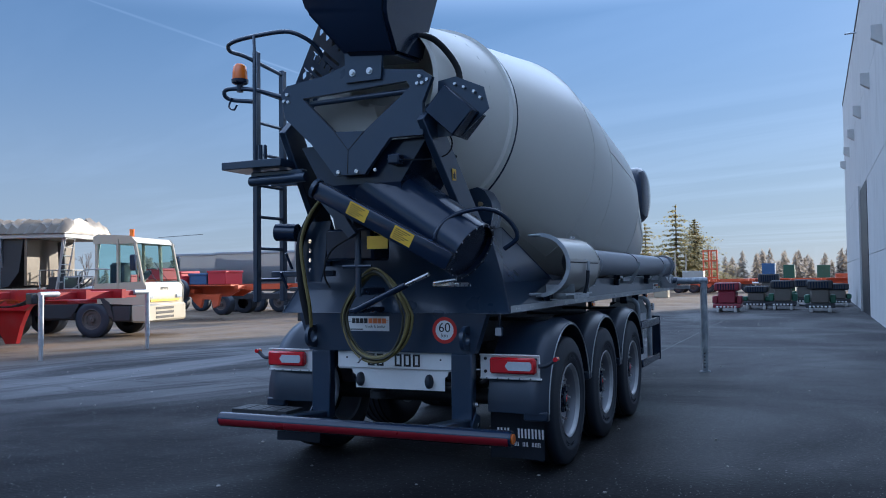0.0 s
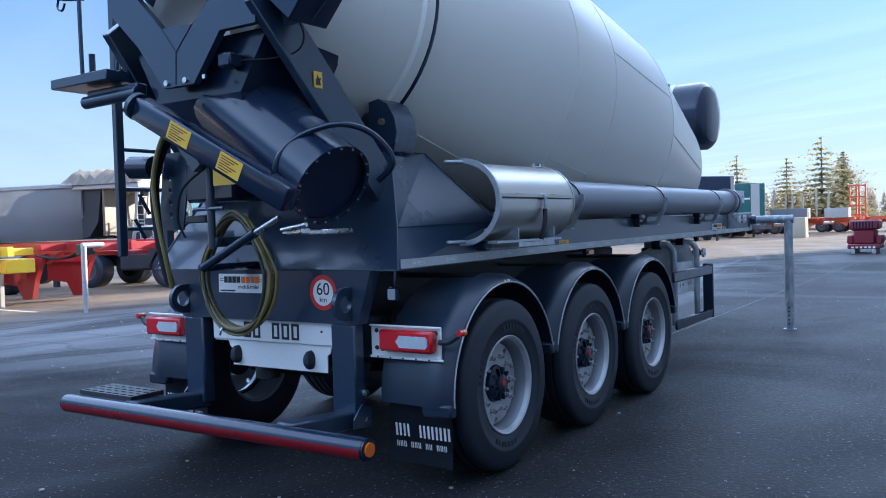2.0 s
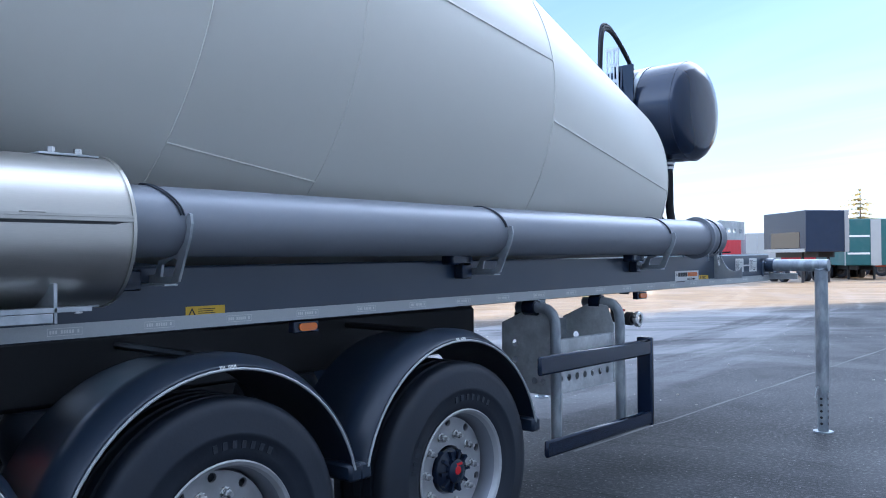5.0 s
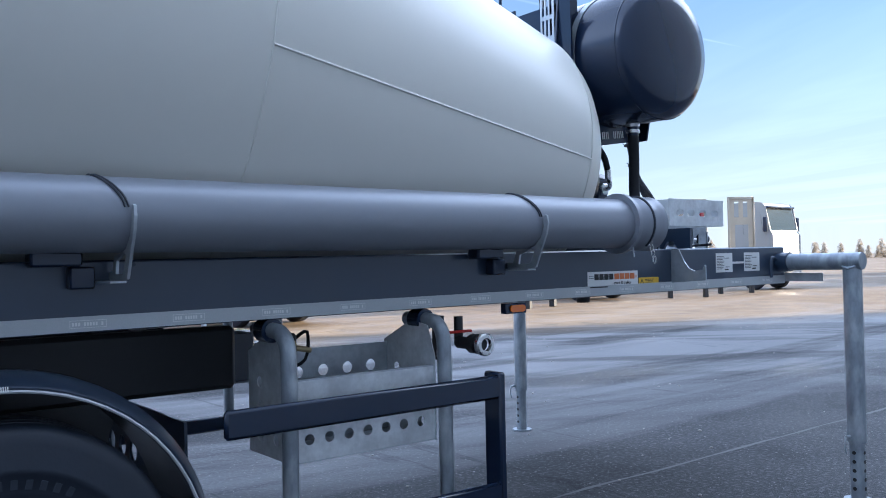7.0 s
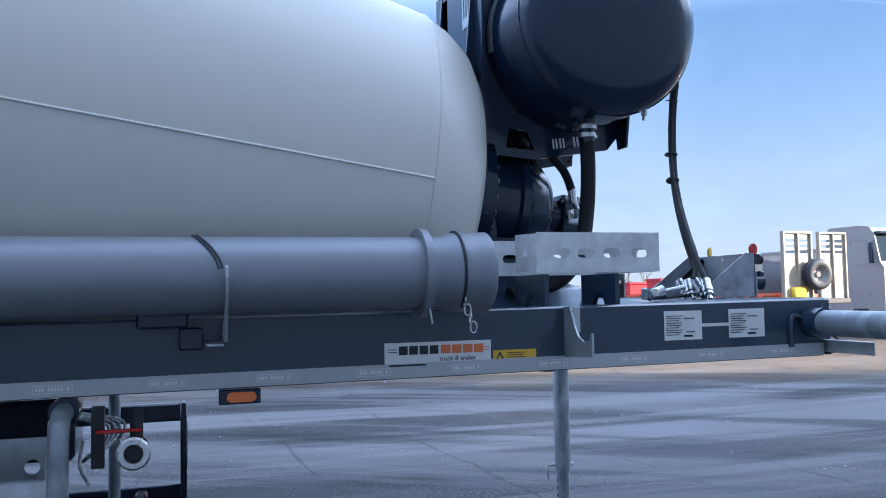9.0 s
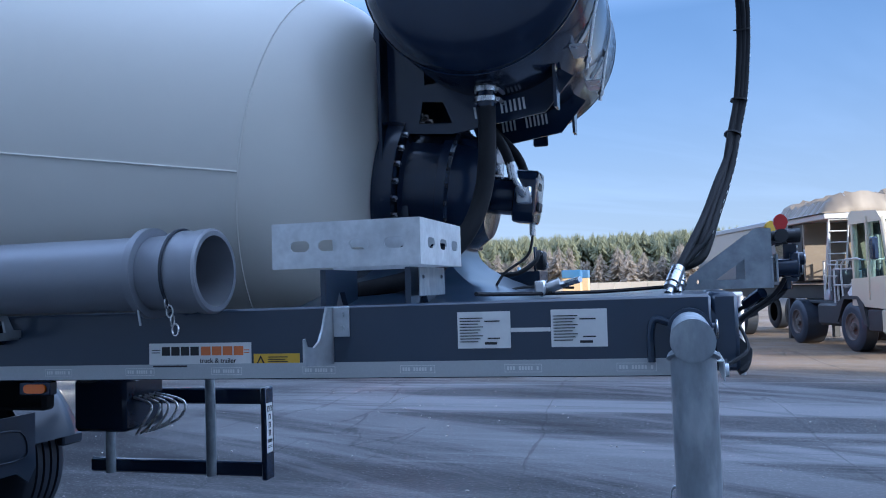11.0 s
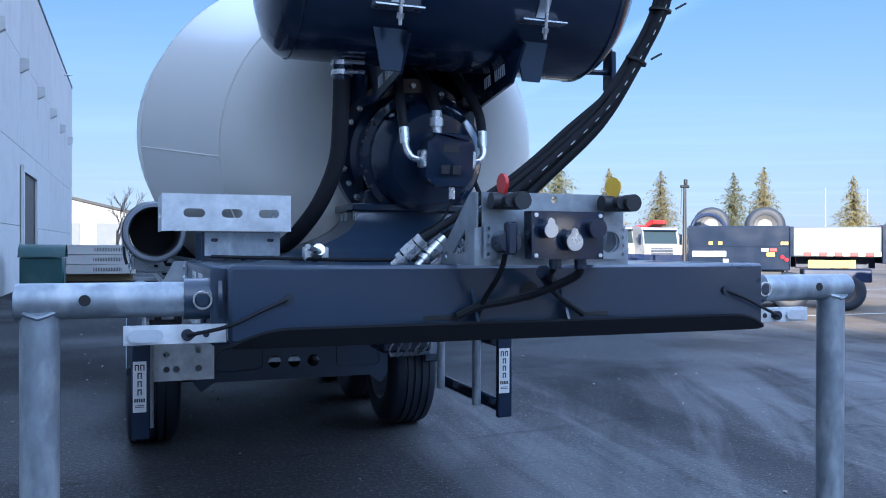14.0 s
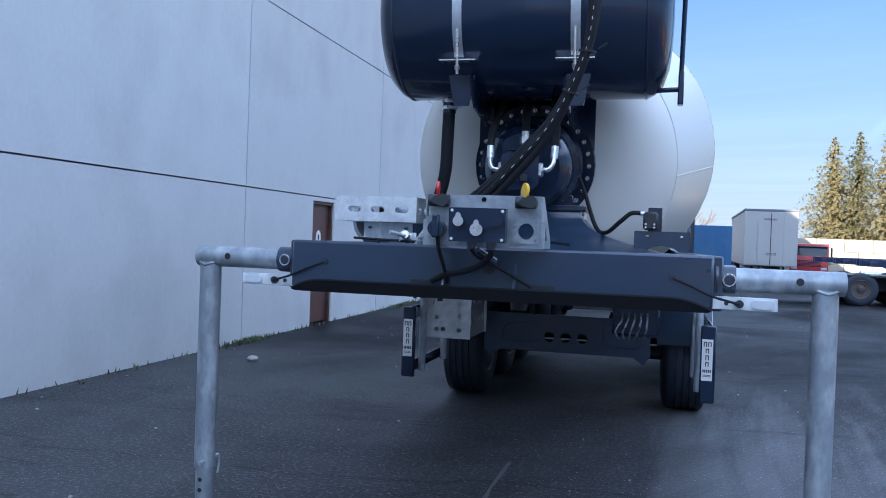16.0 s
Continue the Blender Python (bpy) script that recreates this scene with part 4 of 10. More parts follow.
plate(bm, [(-0.03, 3.06), (0.27, 3.06), (0.29, 3.32), (-0.04, 3.32)], [], 0.025, axes((0, -2.665, 0), (1, 0, 0), (0, 0, 1)))
hb = part("hopper_bracket", bm, M["paint"], TR, smooth=0)
for x in (0.03, 0.178):
    bm = bmesh.new()
    revolve(bm, [(0, 0.027), (0.006, 0.027), (0.0062, 0.016), (0.02, 0.016)], axes((x, -2.69, 3.13), (1, 0, 0), (0, 0, 1)), 16)
    part("washer_bolt", bm, M["chrome"], hb)
# hopper
bm = bmesh.new()
lo = [(-0.02, -2.72, 3.26), (0.42, -2.72, 3.22), (0.42, -2.25, 3.26), (-0.02, -2.25, 3.28)]
mi = [(-0.25, -2.92, 3.58), (0.43, -2.92, 3.47), (0.43, -2.15, 3.5), (-0.25, -2.15, 3.58)]
hi = [(-0.42, -3.02, 4.2), (0.56, -3.02, 4.2), (0.56, -2.0, 4.2), (-0.42, -2.0, 4.2)]
rr = [[bm.verts.new(p) for p in q] for q in (lo, mi, hi)]
for a, b in zip(rr, rr[1:]):
    for i in range(4):
        bm.faces.new((a[i], a[(i + 1) % 4], b[(i + 1) % 4], b[i]))
bm.faces.new(rr[0])
bmesh.ops.bevel(bm, geom=list(bm.edges), offset=0.03, segments=2, affect="EDGES")
hop = part("charging_hopper", bm, M["black"], TR)
hm = axes((-0.13, -3.005, 3.745), (1, 0, -0.07), (0, -0.14, 1))
bm = bmesh.new()
plate(bm, [(-0.14, -0.05), (0.14, -0.05), (0.14, 0.05), (-0.14, 0.05)], [], 0.003, hm)
part("maker_plate", bm, M["inkwhite"], hop, "small white maker plate with dark lettering", smooth=0)
bars("maker_plate_print", hm @ Matrix.Translation((0, 0, 0.0035)), letter_bars(-0.125, -0.005, 0.04, 11, 0.42, 0.16, (2, 6)) + [(-0.1, -0.035, 0.2, 0.012)], M["ink"], hop)
# boxes beside the yoke
m = Matrix.Translation((0.80, -2.56, 2.79)) @ Matrix.Rotation(radians(42), 4, "Y")
part("yoke_side_box", B(-0.15, 0.15, -0.09, 0.20, -0.125, 0.115, 0.008, m), M["black"], TR)
bolt_row("side_box_bolt", [(0.80, 3.0), (0.87, 2.97), (0.95, 2.93), (1.0, 2.88)], axes((0, -2.50, 0.0), (1, 0, 0), (0, 0, 1)), 0.012, 0.03, M["chrome"], TR)
bm = bmesh.new()
plate(bm, [(0.66, 3.04), (0.80, 3.06), (1.02, 2.96), (1.06, 2.80), (0.85, 2.62), (0.62, 2.62)], [], 0.012, axes((0, -2.49, 0), (1, 0, 0), (0, 0, 1)))
part("side_box_plate", bm, M["paint"], TR, smooth=0)
# discharge funnel and chute under the yoke
bm = bmesh.new()
rr = [[bm.verts.new(p) for p in q] for q in ([(-0.52, -2.55, 2.62), (0.58, -2.55, 2.62), (0.58, -1.95, 2.55), (-0.52, -1.95, 2.55)],
                                              [(-0.34, -2.55, 2.30), (0.36, -2.55, 2.30), (0.40, -1.95, 2.25), (-0.34, -1.95, 2.25)],
                                              [(-0.10, -2.45, 2.02), (0.34, -2.45, 1.98), (0.34, -2.0, 1.9), (-0.10, -2.0, 1.9)])]
for a, b in zip(rr, rr[1:]):
    for i in range(4):
        bm.faces.new((a[i], a[(i + 1) % 4], b[(i + 1) % 4], b[i]))
bm.faces.new(rr[-1])
part("discharge_funnel", bm, M["black"], TR, smooth=0)
# chute: trough with folded edges, running down to the right
a, b = Vector((-0.25, -2.72, 2.27)), Vector((0.80, -2.62, 1.70))
d = (b - a).normalized()
cm = axes(a, d, d.cross(Vector((0, 1, 0))).normalized() * -1)
bm = bmesh.new()
ln = (b - a).length
box(bm, 0.02, ln + 0.02, -0.06, 0.08, -0.10, 0.02, 0.02, cm, 2)
chute = part("chute_arm", bm, M["black"], TR)
bm = bmesh.new()
rod(bm, cm @ Vector((0.02, 0.01, -0.05)), cm @ Vector((-0.01, 0.01, -0.05)), 0.08, 20)
part("chute_arm_cap", bm, M["paint"], chute)
for x0 in (0.33, 0.73):
    nrm = cm.to_3x3() @ Vector((0, 0, 1))
    bm = bmesh.new()
    side = -0.1025 if nrm.y > 0 else 0.0215
    sg = 1 if nrm.y > 0 else -1
    box(bm, x0, x0 + 0.17, -0.045, 0.055, min(side, side + 0.001 * sg), max(side, side + 0.001), 0, cm)
    yl = part("yellow_label", bm, M["yellow"], chute, "yellow instruction label with dark print", smooth=0)
    bm = bmesh.new()
    for i in range(6):
        box(bm, x0 + 0.015, x0 + 0.09 + 0.025 * (i % 3), 0.040 - i * 0.014, 0.045 - i * 0.014, min(side, side - 0.001 * sg) - 0.0003, max(side, side - 0.001 * sg) + 0.0013, 0, cm)
    part("label_print", bm, M["ink"], yl, smooth=0)
# folded extension chute with its dark round mouth
a, b = Vector((-0.02, -2.27, 2.33)), Vector((0.87, -2.40, 1.76))
m, ln = frame_of(a, b)
bm = bmesh.new()
revolve(bm, [(0, 0.275), (ln, 0.232), (ln, 0.218), (0.02, 0.26)], m, 32, cap=False)
ext = part("extension_chute", bm, M["black"], TR)
bm = bmesh.new()
revolve(bm, [(ln - 0.02, 0.215), (ln - 0.02, 0.238), (ln + 0.006, 0.238), (ln + 0.006, 0.215), (ln - 0.02, 0.215)], m, 36, cap=False)
part("mouth_ring", bm, M["black"], ext)
part("mouth_back", R(m @ Vector((0, 0, ln - 0.05)), m @ Vector((0, 0, ln - 0.03)), 0.217, 28), M["black"], ext)
bolt_row("rivet", [(0.226 * math.cos(a2), 0.226 * math.sin(a2)) for a2 in [6.28319 * i / 18 for i in range(18)]], m @ Matrix.Translation((0, 0, ln + 0.006)), 0.007, 0.005, M["chrome"], ext)
part("chute_handle", T([(0.68, -2.56, 1.79), (0.66, -2.61, 1.84), (0.69, -2.60, 1.93), (0.76, -2.55, 2.01), (0.88, -2.49, 2.06), (1.0, -2.45, 2.07), (1.10, -2.37, 2.03), (1.175, -2.30, 1.93), (1.18, -2.28, 1.85), (1.08, -2.27, 1.78)], 0.017, 10, 5), M["black"], ext)
bm = bmesh.new()
box(bm, 0.60, 0.74, -2.52, -2.44, 1.505, 1.54, 0.006)
rod(bm, (0.62, -2.54, 1.53), (0.80, -2.54, 1.555), 0.012, 10)
box(bm, 0.66, 0.72, -2.50, -2.05, 1.50, 1.53, 0.006)
part("chute_latch", bm, M["chrome"], TR)
# swivel post and lift ram
bm = bmesh.new()
rod(bm, (-0.11, -2.38, 1.43), (-0.11, -2.38, 1.95), 0.024, 14)
rod(bm, (-0.11, -2.38, 1.66), (-0.11, -2.38, 1.72), 0.034, 14)
rod(bm, (-0.24, -2.40, 1.67), (0.02, -2.40, 1.67), 0.012, 8)
box(bm, -0.15, -0.07, -2.38, -2.0, 1.44, 1.50, 0.01)
part("swivel_post", bm, M["paint"], TR)
bm = bmesh.new()
rod(bm, (-0.10, -2.46, 1.32), (0.36, -2.48, 1.52), 0.027, 14)
box(bm, -0.16, -0.05, -2.46, -2.05, 1.30, 1.34, 0.01)
ram = part("lift_ram", bm, M["black"], TR)
part("ram_rod", R((0.36, -2.48, 1.52), (0.56, -2.49, 1.60), 0.016, 12), M["chrome"], ram)
bm = bmesh.new()
box(bm, -0.50, -0.05, -2.25, -1.95, 1.72, 1.98, 0.02)
part("swivel_bearing", bm, M["black"], TR)
bm = bmesh.new()
plate(bm, [(0, 0), (0.26, -0.30), (0.32, -0.26), (0.12, 0.02)], [], 0.06, axes((-0.40, -2.42, 2.19), (1, 0, 0), (0, 0, 1)))
part("chute_gusset", bm, M["paint"], TR, smooth=0)
bm = bmesh.new()
box(bm, 0.02, 0.20, -2.47, -2.465, 1.80, 1.90)
part("yellow_label", bm, M["yellow"], TR, "yellow instruction label under the chute", smooth=0)
part("control_hose", T([(-0.12, -2.40, 1.92), (-0.36, -2.38, 1.80), (-0.44, -2.36, 1.62), (-0.40, -2.34, 1.50)], 0.008, 6, 6), M["hose"], TR)

# coil of water hose
random.seed(4)
for k in range(12):
    w, h, c = 0.305 - 0.010 * (k % 4) + random.uniform(-0.010, 0.010), 0.36 + random.uniform(-0.03, 0.02), -0.01 + random.uniform(-0.014, 0.014)
    y0 = -2.26 - 0.014 * (k // 3) + random.uniform(-0.006, 0.006)
    pts = []
    for i in range(25):
        a = 6.28319 * i / 24
        ww = w * (1.0 if math.sin(a) < 0 else 1 - 0.38 * math.sin(a))
        pts.append((c + ww * math.cos(a), y0 + 0.006 * math.sin(3 * a + k), 1.28 + (h if math.sin(a) < 0 else h * 0.98) * math.sin(a) + random.uniform(-0.004, 0.004)))
    hs = part("hose_coil", T(pts, 0.0105, 8, 2), M["darkhose" if k % 2 else "greenhose"], TR, "coiled olive garden hose" if k == 0 else "")
part("hose_tie", T([(-0.17, -2.29, 0.90), (-0.13, -2.32, 0.93), (-0.14, -2.28, 0.97)], 0.008, 6, 3), M["chrome"], TR)

# sign and sticker
sm = axes((0.503, -2.0915, 1.154), (1, 0, 0), (0, 0, 1))
bm = bmesh.new()
plate(bm, ring_pts(0, 0, 0.105, 40), [ring_pts(0, 0, 0.078, 40)], 0.002, sm)
sg = part("speed_sign_rim", bm, M["redpaint"], TR, "round red and white sixty kilometre sign", smooth=0)
bm = bmesh.new()
plate(bm, ring_pts(0, 0, 0.0779, 40), [], 0.0018, sm)
part("sign_face", bm, M["white"], sg, smooth=0)
words("sign_number", "60", 0.105, sm @ Matrix.Translation((0, 0.018, 0.002)), M["ink"], sg)
words("sign_unit", "km", 0.046, sm @ Matrix.Translation((0, -0.042, 0.002)), M["ink"], sg)


def rental_sticker(m, w, h, parent):
    """White sticker: a dark and an orange word mark as bars, a readable line below."""
    bm = bmesh.new()
    plate(bm, [(0, 0), (w, 0), (w, h), (0, h)], [], 0.0015, m)
    st = part("rental_sticker", bm, M["white"], parent, "white sticker with black and orange word bars", smooth=0)
    t = m @ Matrix.Translation((0, 0, 0.0017))
    u = h * 0.34
    bars("word_mark_dark", t, [(w * 0.13 + i * w * 0.095, h * 0.52, w * 0.08, u) for i in range(4)] + [(w * 0.03, h * 0.62, w * 0.08, h * 0.03), (w * 0.03, h * 0.72, w * 0.08, h * 0.03)], M["ink"], st)
    bars("word_mark_orange", t, [(w * 0.52 + i * w * 0.105, h * 0.52, w * 0.09, u) for i in range(4)] + [(w * 0.93, h * 0.6, w * 0.05, h * 0.03), (w * 0.93, h * 0.7, w * 0.05, h * 0.03)], M["orange"], st)
    bars("web_print", t, [(w * 0.04, h * 0.07, w * 0.34, h * 0.07)], M["ink"], st)
    words("sticker_line", "truck & trailer", h * 0.27, t @ Matrix.Translation((w * 0.68, h * 0.31, 0)), M["ink"], st)


rental_sticker(axes((-0.39, -2.0915, 1.14), (1, 0, 0), (0, 0, 1)), 0.40, 0.12, TR)

for s in (1, -1):
    # uprights, tow rings and bumper arms
    bm = bmesh.new()
    box(bm, s * 0.555, s * 0.735, -2.10, -2.01, 0.40, 0.971, 0.01)
    up = part("rear_upright", bm, M["paint"], TR)
    bm = bmesh.new()
    plate(bm, [(0.10, -0.12)] + [(0.095 * math.cos(a) - 0.06, 0.095 * math.sin(a)) for a in [radians(-80 - 200 * i / 12) for i in range(13)]] + [(0.10, 0.10)], [ring_pts(-0.06, 0, 0.05, 16)], 0.03, axes((s * 0.70 - 0.015, -2.08, 1.095), (0, 1, 0), (0, 0, 1)))
    part("tow_ring", bm, M["paint"], up)
    bm = bmesh.new()
    for z in (0.46, 0.62):
        rod(bm, (s * 0.735, -2.03, z - 0.05), (s * 0.76, -2.03, z - 0.05), 0.02, 6)
    part("upright_bolts", bm, M["chrome"], up)
    bm = bmesh.new()
    v = box(bm, s * 0.585, s * 0.715, -2.60, -2.02, 0.36, 0.46, 0.01)
    for q in v:
        q.co.z += (-2.05 - q.co.y) * 0.08
    part("bumper_arm", bm, M["paint"], TR)
    bm = bmesh.new()
    plate(bm, [(0, 0), (0.16, -0.02), (0.16, 0.10), (0.08, 0.13), (0.0, 0.05)], [], 0.012, axes((s * 0.745, -2.15, 0.38), (0, 1, 0), (0, 0, 1)))
    part("arm_gusset", bm, M["paint"], TR)
    # lamp board
    x0, x1 = (0.755, 1.245) if s > 0 else (-1.255, -0.765)
    bm = bmesh.new()
    box(bm, x0, x1, -1.97, -1.955, 0.775, 0.965, 0.004)
    box(bm, x0, x1, -1.99, -1.971, 0.955, 0.967, 0.003)
    box(bm, x0, x1 + (0.02 if s > 0 else 0), -1.985, -1.971, 0.772, 0.786, 0.003)
    lb = part("lamp_board", bm, M["white"], TR, "white folded steel lamp board")
    lx0, lx1 = (0.855, 1.225) if s > 0 else (-1.235, -0.865)
    bm = bmesh.new()
    box(bm, lx0, lx1, -2.035, -1.971, 0.82, 0.945, 0.014)
    lamp = part("tail_lamp", bm, M["red"], lb, "red tail lamp with a clear arrow-shaped centre")
    bm = bmesh.new()
    cx = lx1 - 0.15 if s > 0 else lx1 - 0.15
    pts = [(-0.10, 0.0), (-0.075, 0.034), (0.10, 0.034), (0.115, 0.02), (0.115, -0.02), (0.10, -0.034), (-0.075, -0.034)]
    plate(bm, pts, [], 0.006, axes((lx0 + 0.23, -2.0355, 0.882), (1, 0, 0), (0, 0, 1)))
    part("clear_lens", bm, M["lens"], lamp, smooth=0)
    bm = bmesh.new()
    bolts(bm, [(x0 + 0.045, 0.93), (x0 + 0.045, 0.83), (x1 - 0.03, 0.93)], axes((0, -1.971, 0), (1, 0, 0), (0, 0, 1)), 0.013, 0.006, 10)
    bolts(bm, [(x0 + 0.06 + i * 0.09, 0.779) for i in range(5)], axes((0, -1.986, 0), (1, 0, 0), (0, 0, 1)), 0.006, 0.002, 8)
    part("board_holes", bm, M["ink"], lb)
    # outline lamp on its rubber arm
    xa = 1.235 if s > 0 else -1.265
    bm = bmesh.new()
    tube(bm, [(xa, -1.97, 0.88), (xa + s * 0.06, -1.965, 0.885), (xa + s * 0.12, -1.95, 0.925)], 0.016, 8, 4)
    arm = part("outline_lamp_arm", bm, M["rubber"], TR)
    part("red_lens", R((xa + s * 0.135, -1.975, 0.935), (xa + s * 0.135, -1.945, 0.935), 0.018, 14), M["red"], arm)
    part("amber_lens", R((xa + s * 0.135, -1.944, 0.935), (xa + s * 0.135, -1.915, 0.935), 0.018, 14), M["amber"], arm)
    # mud flap
    fx0, fx1 = (0.80, 1.245) if s > 0 else (-1.245, -0.80)
    bm = bmesh.new()
    rows_ = []
    for i in range(9):
        z = 0.70 - i * 0.07
        off = -0.02 * math.sin(i * 0.6) - 0.012 * i
        rows_.append([bm.verts.new((fx0 + (fx1 - fx0) * k / 8, -1.845 + off * 0.5 + 0.025 * math.sin(k / 8 * 3.14), z)) for k in range(9)])
    for a, b in zip(rows_, rows_[1:]):
        for k in range(8):
            bm.faces.new((a[k], a[k + 1], b[k + 1], b[k]))
    bmesh.ops.solidify(bm, geom=list(bm.faces), thickness=0.008)
    fl = part("mud_flap", bm, M["rubber"], TR, "black rubber mud flap with white lettering bars")
    bm = bmesh.new()
    box(bm, fx0 - 0.015, fx1 + 0.015, -1.885, -1.855, 0.575, 0.72, 0.012)
    part("flap_holder", bm, M["plastic"], fl)
    bm = bmesh.new()
    bolts(bm, [(fx0 + 0.05 + i * 0.115, 0.60) for i in range(4)], axes((0, -1.886, 0), (1, 0, 0), (0, 0, 1)), 0.012, 0.008)
    part("flap_bolts", bm, M["chrome"], fl)
    fm = axes((fx0 + 0.07, -1.904, 0.31), (1, 0, 0), (0, -0.10, 1))
    bars("flap_print", fm, letter_bars(0.0, 0.0, 0.075, 7, 0.55, 0.2, (2,)) + letter_bars(0.0, -0.065, 0.034, 14, 0.5, 0.25, (3, 7, 10)), M["inkwhite"], fl)

# white number board, stepped, with rubber stops
bm = bmesh.new()
box(bm, -0.50, 0.565, -2.058, -2.043, 0.832, 0.97, 0.004)
box(bm, -0.50, 0.565, -2.042, -2.035, 0.82, 0.965)
nb = part("number_board", bm, M["white"], TR, "white stepped steel board with dark lettering bars")
bm = bmesh.new()
plate(bm, [(-0.38, 0.83), (0.51, 0.83), (0.50, 0.785), (0.475, 0.77), (0.475, 0.665), (-0.335, 0.665), (-0.335, 0.77), (-0.36, 0.785)], [], 0.008, axes((0, -2.033, 0), (1, 0, 0), (0, 0, 1)))
part("lower_board", bm, M["white"], nb, smooth=0)
for k in (0, 1, 3, 4, 5):
    x0, t_ = -0.21 + 0.083 * k, 0.017
    bars("board_print", axes((x0, -2.0595, 0.853), (1, 0, 0), (0, 0, 1)), [(0, 0, t_, 0.10), (0.046, 0, t_, 0.10), (t_ + 0.001, 0.085, 0.027, 0.015), (t_ + 0.001, 0, 0.027, 0.015)], M["ink"], nb)
bolt_row("board_hole", [(-0.41, 0.915), (0.45, 0.915)], axes((0, -2.0585, 0), (1, 0, 0), (0, 0, 1)), 0.009, 0.002, M["ink"], nb)
for x in (-0.30, 0.33):
    bm = bmesh.new()
    revolve(bm, [(0, 0.045), (0.03, 0.043), (0.05, 0.03), (0.055, 0.01)], axes((x + 0.015, -2.042, 0.738), (1, 0, 0), (0, 0, 1)) @ Matrix.Diagonal((0.75, 1.3, 1, 1)), 16)
    part("rubber_stop", bm, M["rubber"], nb)
bm = bmesh.new()
revolve(bm, [(0.55, 0.05), (0.56, 0.08), (0.62, 0.08), (0.63, 0.06), (0.66, 0.06)], Matrix.Translation((-0.22, -1.85, 0)), 20)
part("brake_chamber", bm, M["dark"], TR)

# work lamp
bm = bmesh.new()
box(bm, 0.875, 0.94, -1.96, -1.91, 1.10, 1.18, 0.008)
wl_ = part("work_lamp", bm, M["black"], TR, "small square work lamp")
bm = bmesh.new()
box(bm, 0.882, 0.933, -1.964, -1.9605, 1.11, 1.172, 0.004)
part("lamp_glass", bm, M["lens"], wl_)
bm = bmesh.new()
box(bm, 0.897, 0.917, -1.95, -1.92, 1.181, 1.28, 0.004)
part("lamp_bracket", bm, M["black"], wl_)

# underrun bumper
bm = bmesh.new()
rod(bm, (-1.24, -2.64, 0.445), (1.24, -2.64, 0.445), 0.058, 28)
bp = part("underrun_bumper", bm, M["black"], TR, "round black bumper tube with red reflective band")
bm = bmesh.new()
m, ln = frame_of((-1.235, -2.64, 0.445), (1.235, -2.64, 0.445))
revolve(bm, [(0, 0.0588), (ln, 0.0588)], m, 10, arc=(0, 360))
for v in [v for v in bm.verts]:
    pass
bm.free()
bm = bmesh.new()
rowz = [radians(a) for a in range(170, 231, 6)]
ra = [[bm.verts.new((x, -2.64 + 0.0592 * math.cos(a), 0.445 + 0.0592 * math.sin(a))) for a in rowz] for x in (-1.235, 1.235)]
for i in range(len(rowz) - 1):
    bm.faces.new((ra[0][i], ra[0][i + 1], ra[1][i + 1], ra[1][i]))
part("red_band", bm, M["reflect_red"], bp)
for s in (1, -1):
    part("bumper_end_cap", R((s * 1.24, -2.64, 0.445), (s * 1.252, -2.64, 0.445), 0.056, 20), M["black"], bp)
    part("amber_reflector", R((s * 1.2525, -2.64, 0.445), (s * 1.262, -2.64, 0.445), 0.036, 18), M["amber"], bp)
# tread plate on the bumper
bm = bmesh.new()
holes = [slot_pts(-1.15 + 0.075 * i, -2.56 + 0.055 * j, 0.055, 0.02, 3) for i in range(7) for j in range(4)]
plate(bm, [(-1.19, -2.59), (-0.66, -2.59), (-0.66, -2.345), (-1.19, -2.345)], holes, 0.03, Matrix.Translation((0, 0, 0.495)))
part("tread_plate", bm, M["dark"], TR, smooth=0)

# ---- ladder, platform and beacon ----
for y, z1 in ((-2.21, 3.56), (-1.82, 3.48)):
    part("ladder_rail", B(-1.235, -1.185, y - 0.03, y + 0.03, 1.38, z1, 0.006), M["paint"], TR)
for k in range(7):
    part("ladder_rung", R((-1.21, -2.20, 1.57 + 0.275 * k), (-1.21, -1.83, 1.57 + 0.275 * k), 0.015, 8), M["paint"], TR)
for z in (1.62, 2.42):
    part("ladder_bracket", B(-1.19, -0.55, -2.04, -1.99, z - 0.025, z + 0.025, 0.006), M["paint"], TR)
part("grab_rail", T([(-0.87, -2.69, 2.53), (-0.86, -2.70, 2.9), (-0.87, -2.69, 3.3), (-0.90, -2.66, 3.545)], 0.013, 8, 4), M["paint"], TR)
part("ladder_lever", B(-1.06, -1.03, -2.33, -2.30, 2.53, 2.72, 0.01), M["black"], TR)
bm = bmesh.new()
box(bm, -1.20, -0.62, -2.70, -2.36, 2.465, 2.53, 0.006)
part("platform", bm, M["paint"], TR)
part("platform_bracket", B(-1.0, -0.5, -2.58, -2.5, 2.36, 2.45, 0.01), M["paint"], TR)
part("platform_tube", R((-0.98, -2.6, 2.37), (-0.45, -2.6, 2.38), 0.04, 12), M["paint"], TR)
part("handrail", T([(-0.90, -2.65, 3.545), (-1.08, -2.64, 3.535), (-1.20, -2.60, 3.52), (-1.26, -2.50, 3.50), (-1.25, -2.35, 3.50), (-1.21, -2.20, 3.47), (-1.21, -1.82, 3.44)], 0.018, 10, 5), M["paint"], TR)
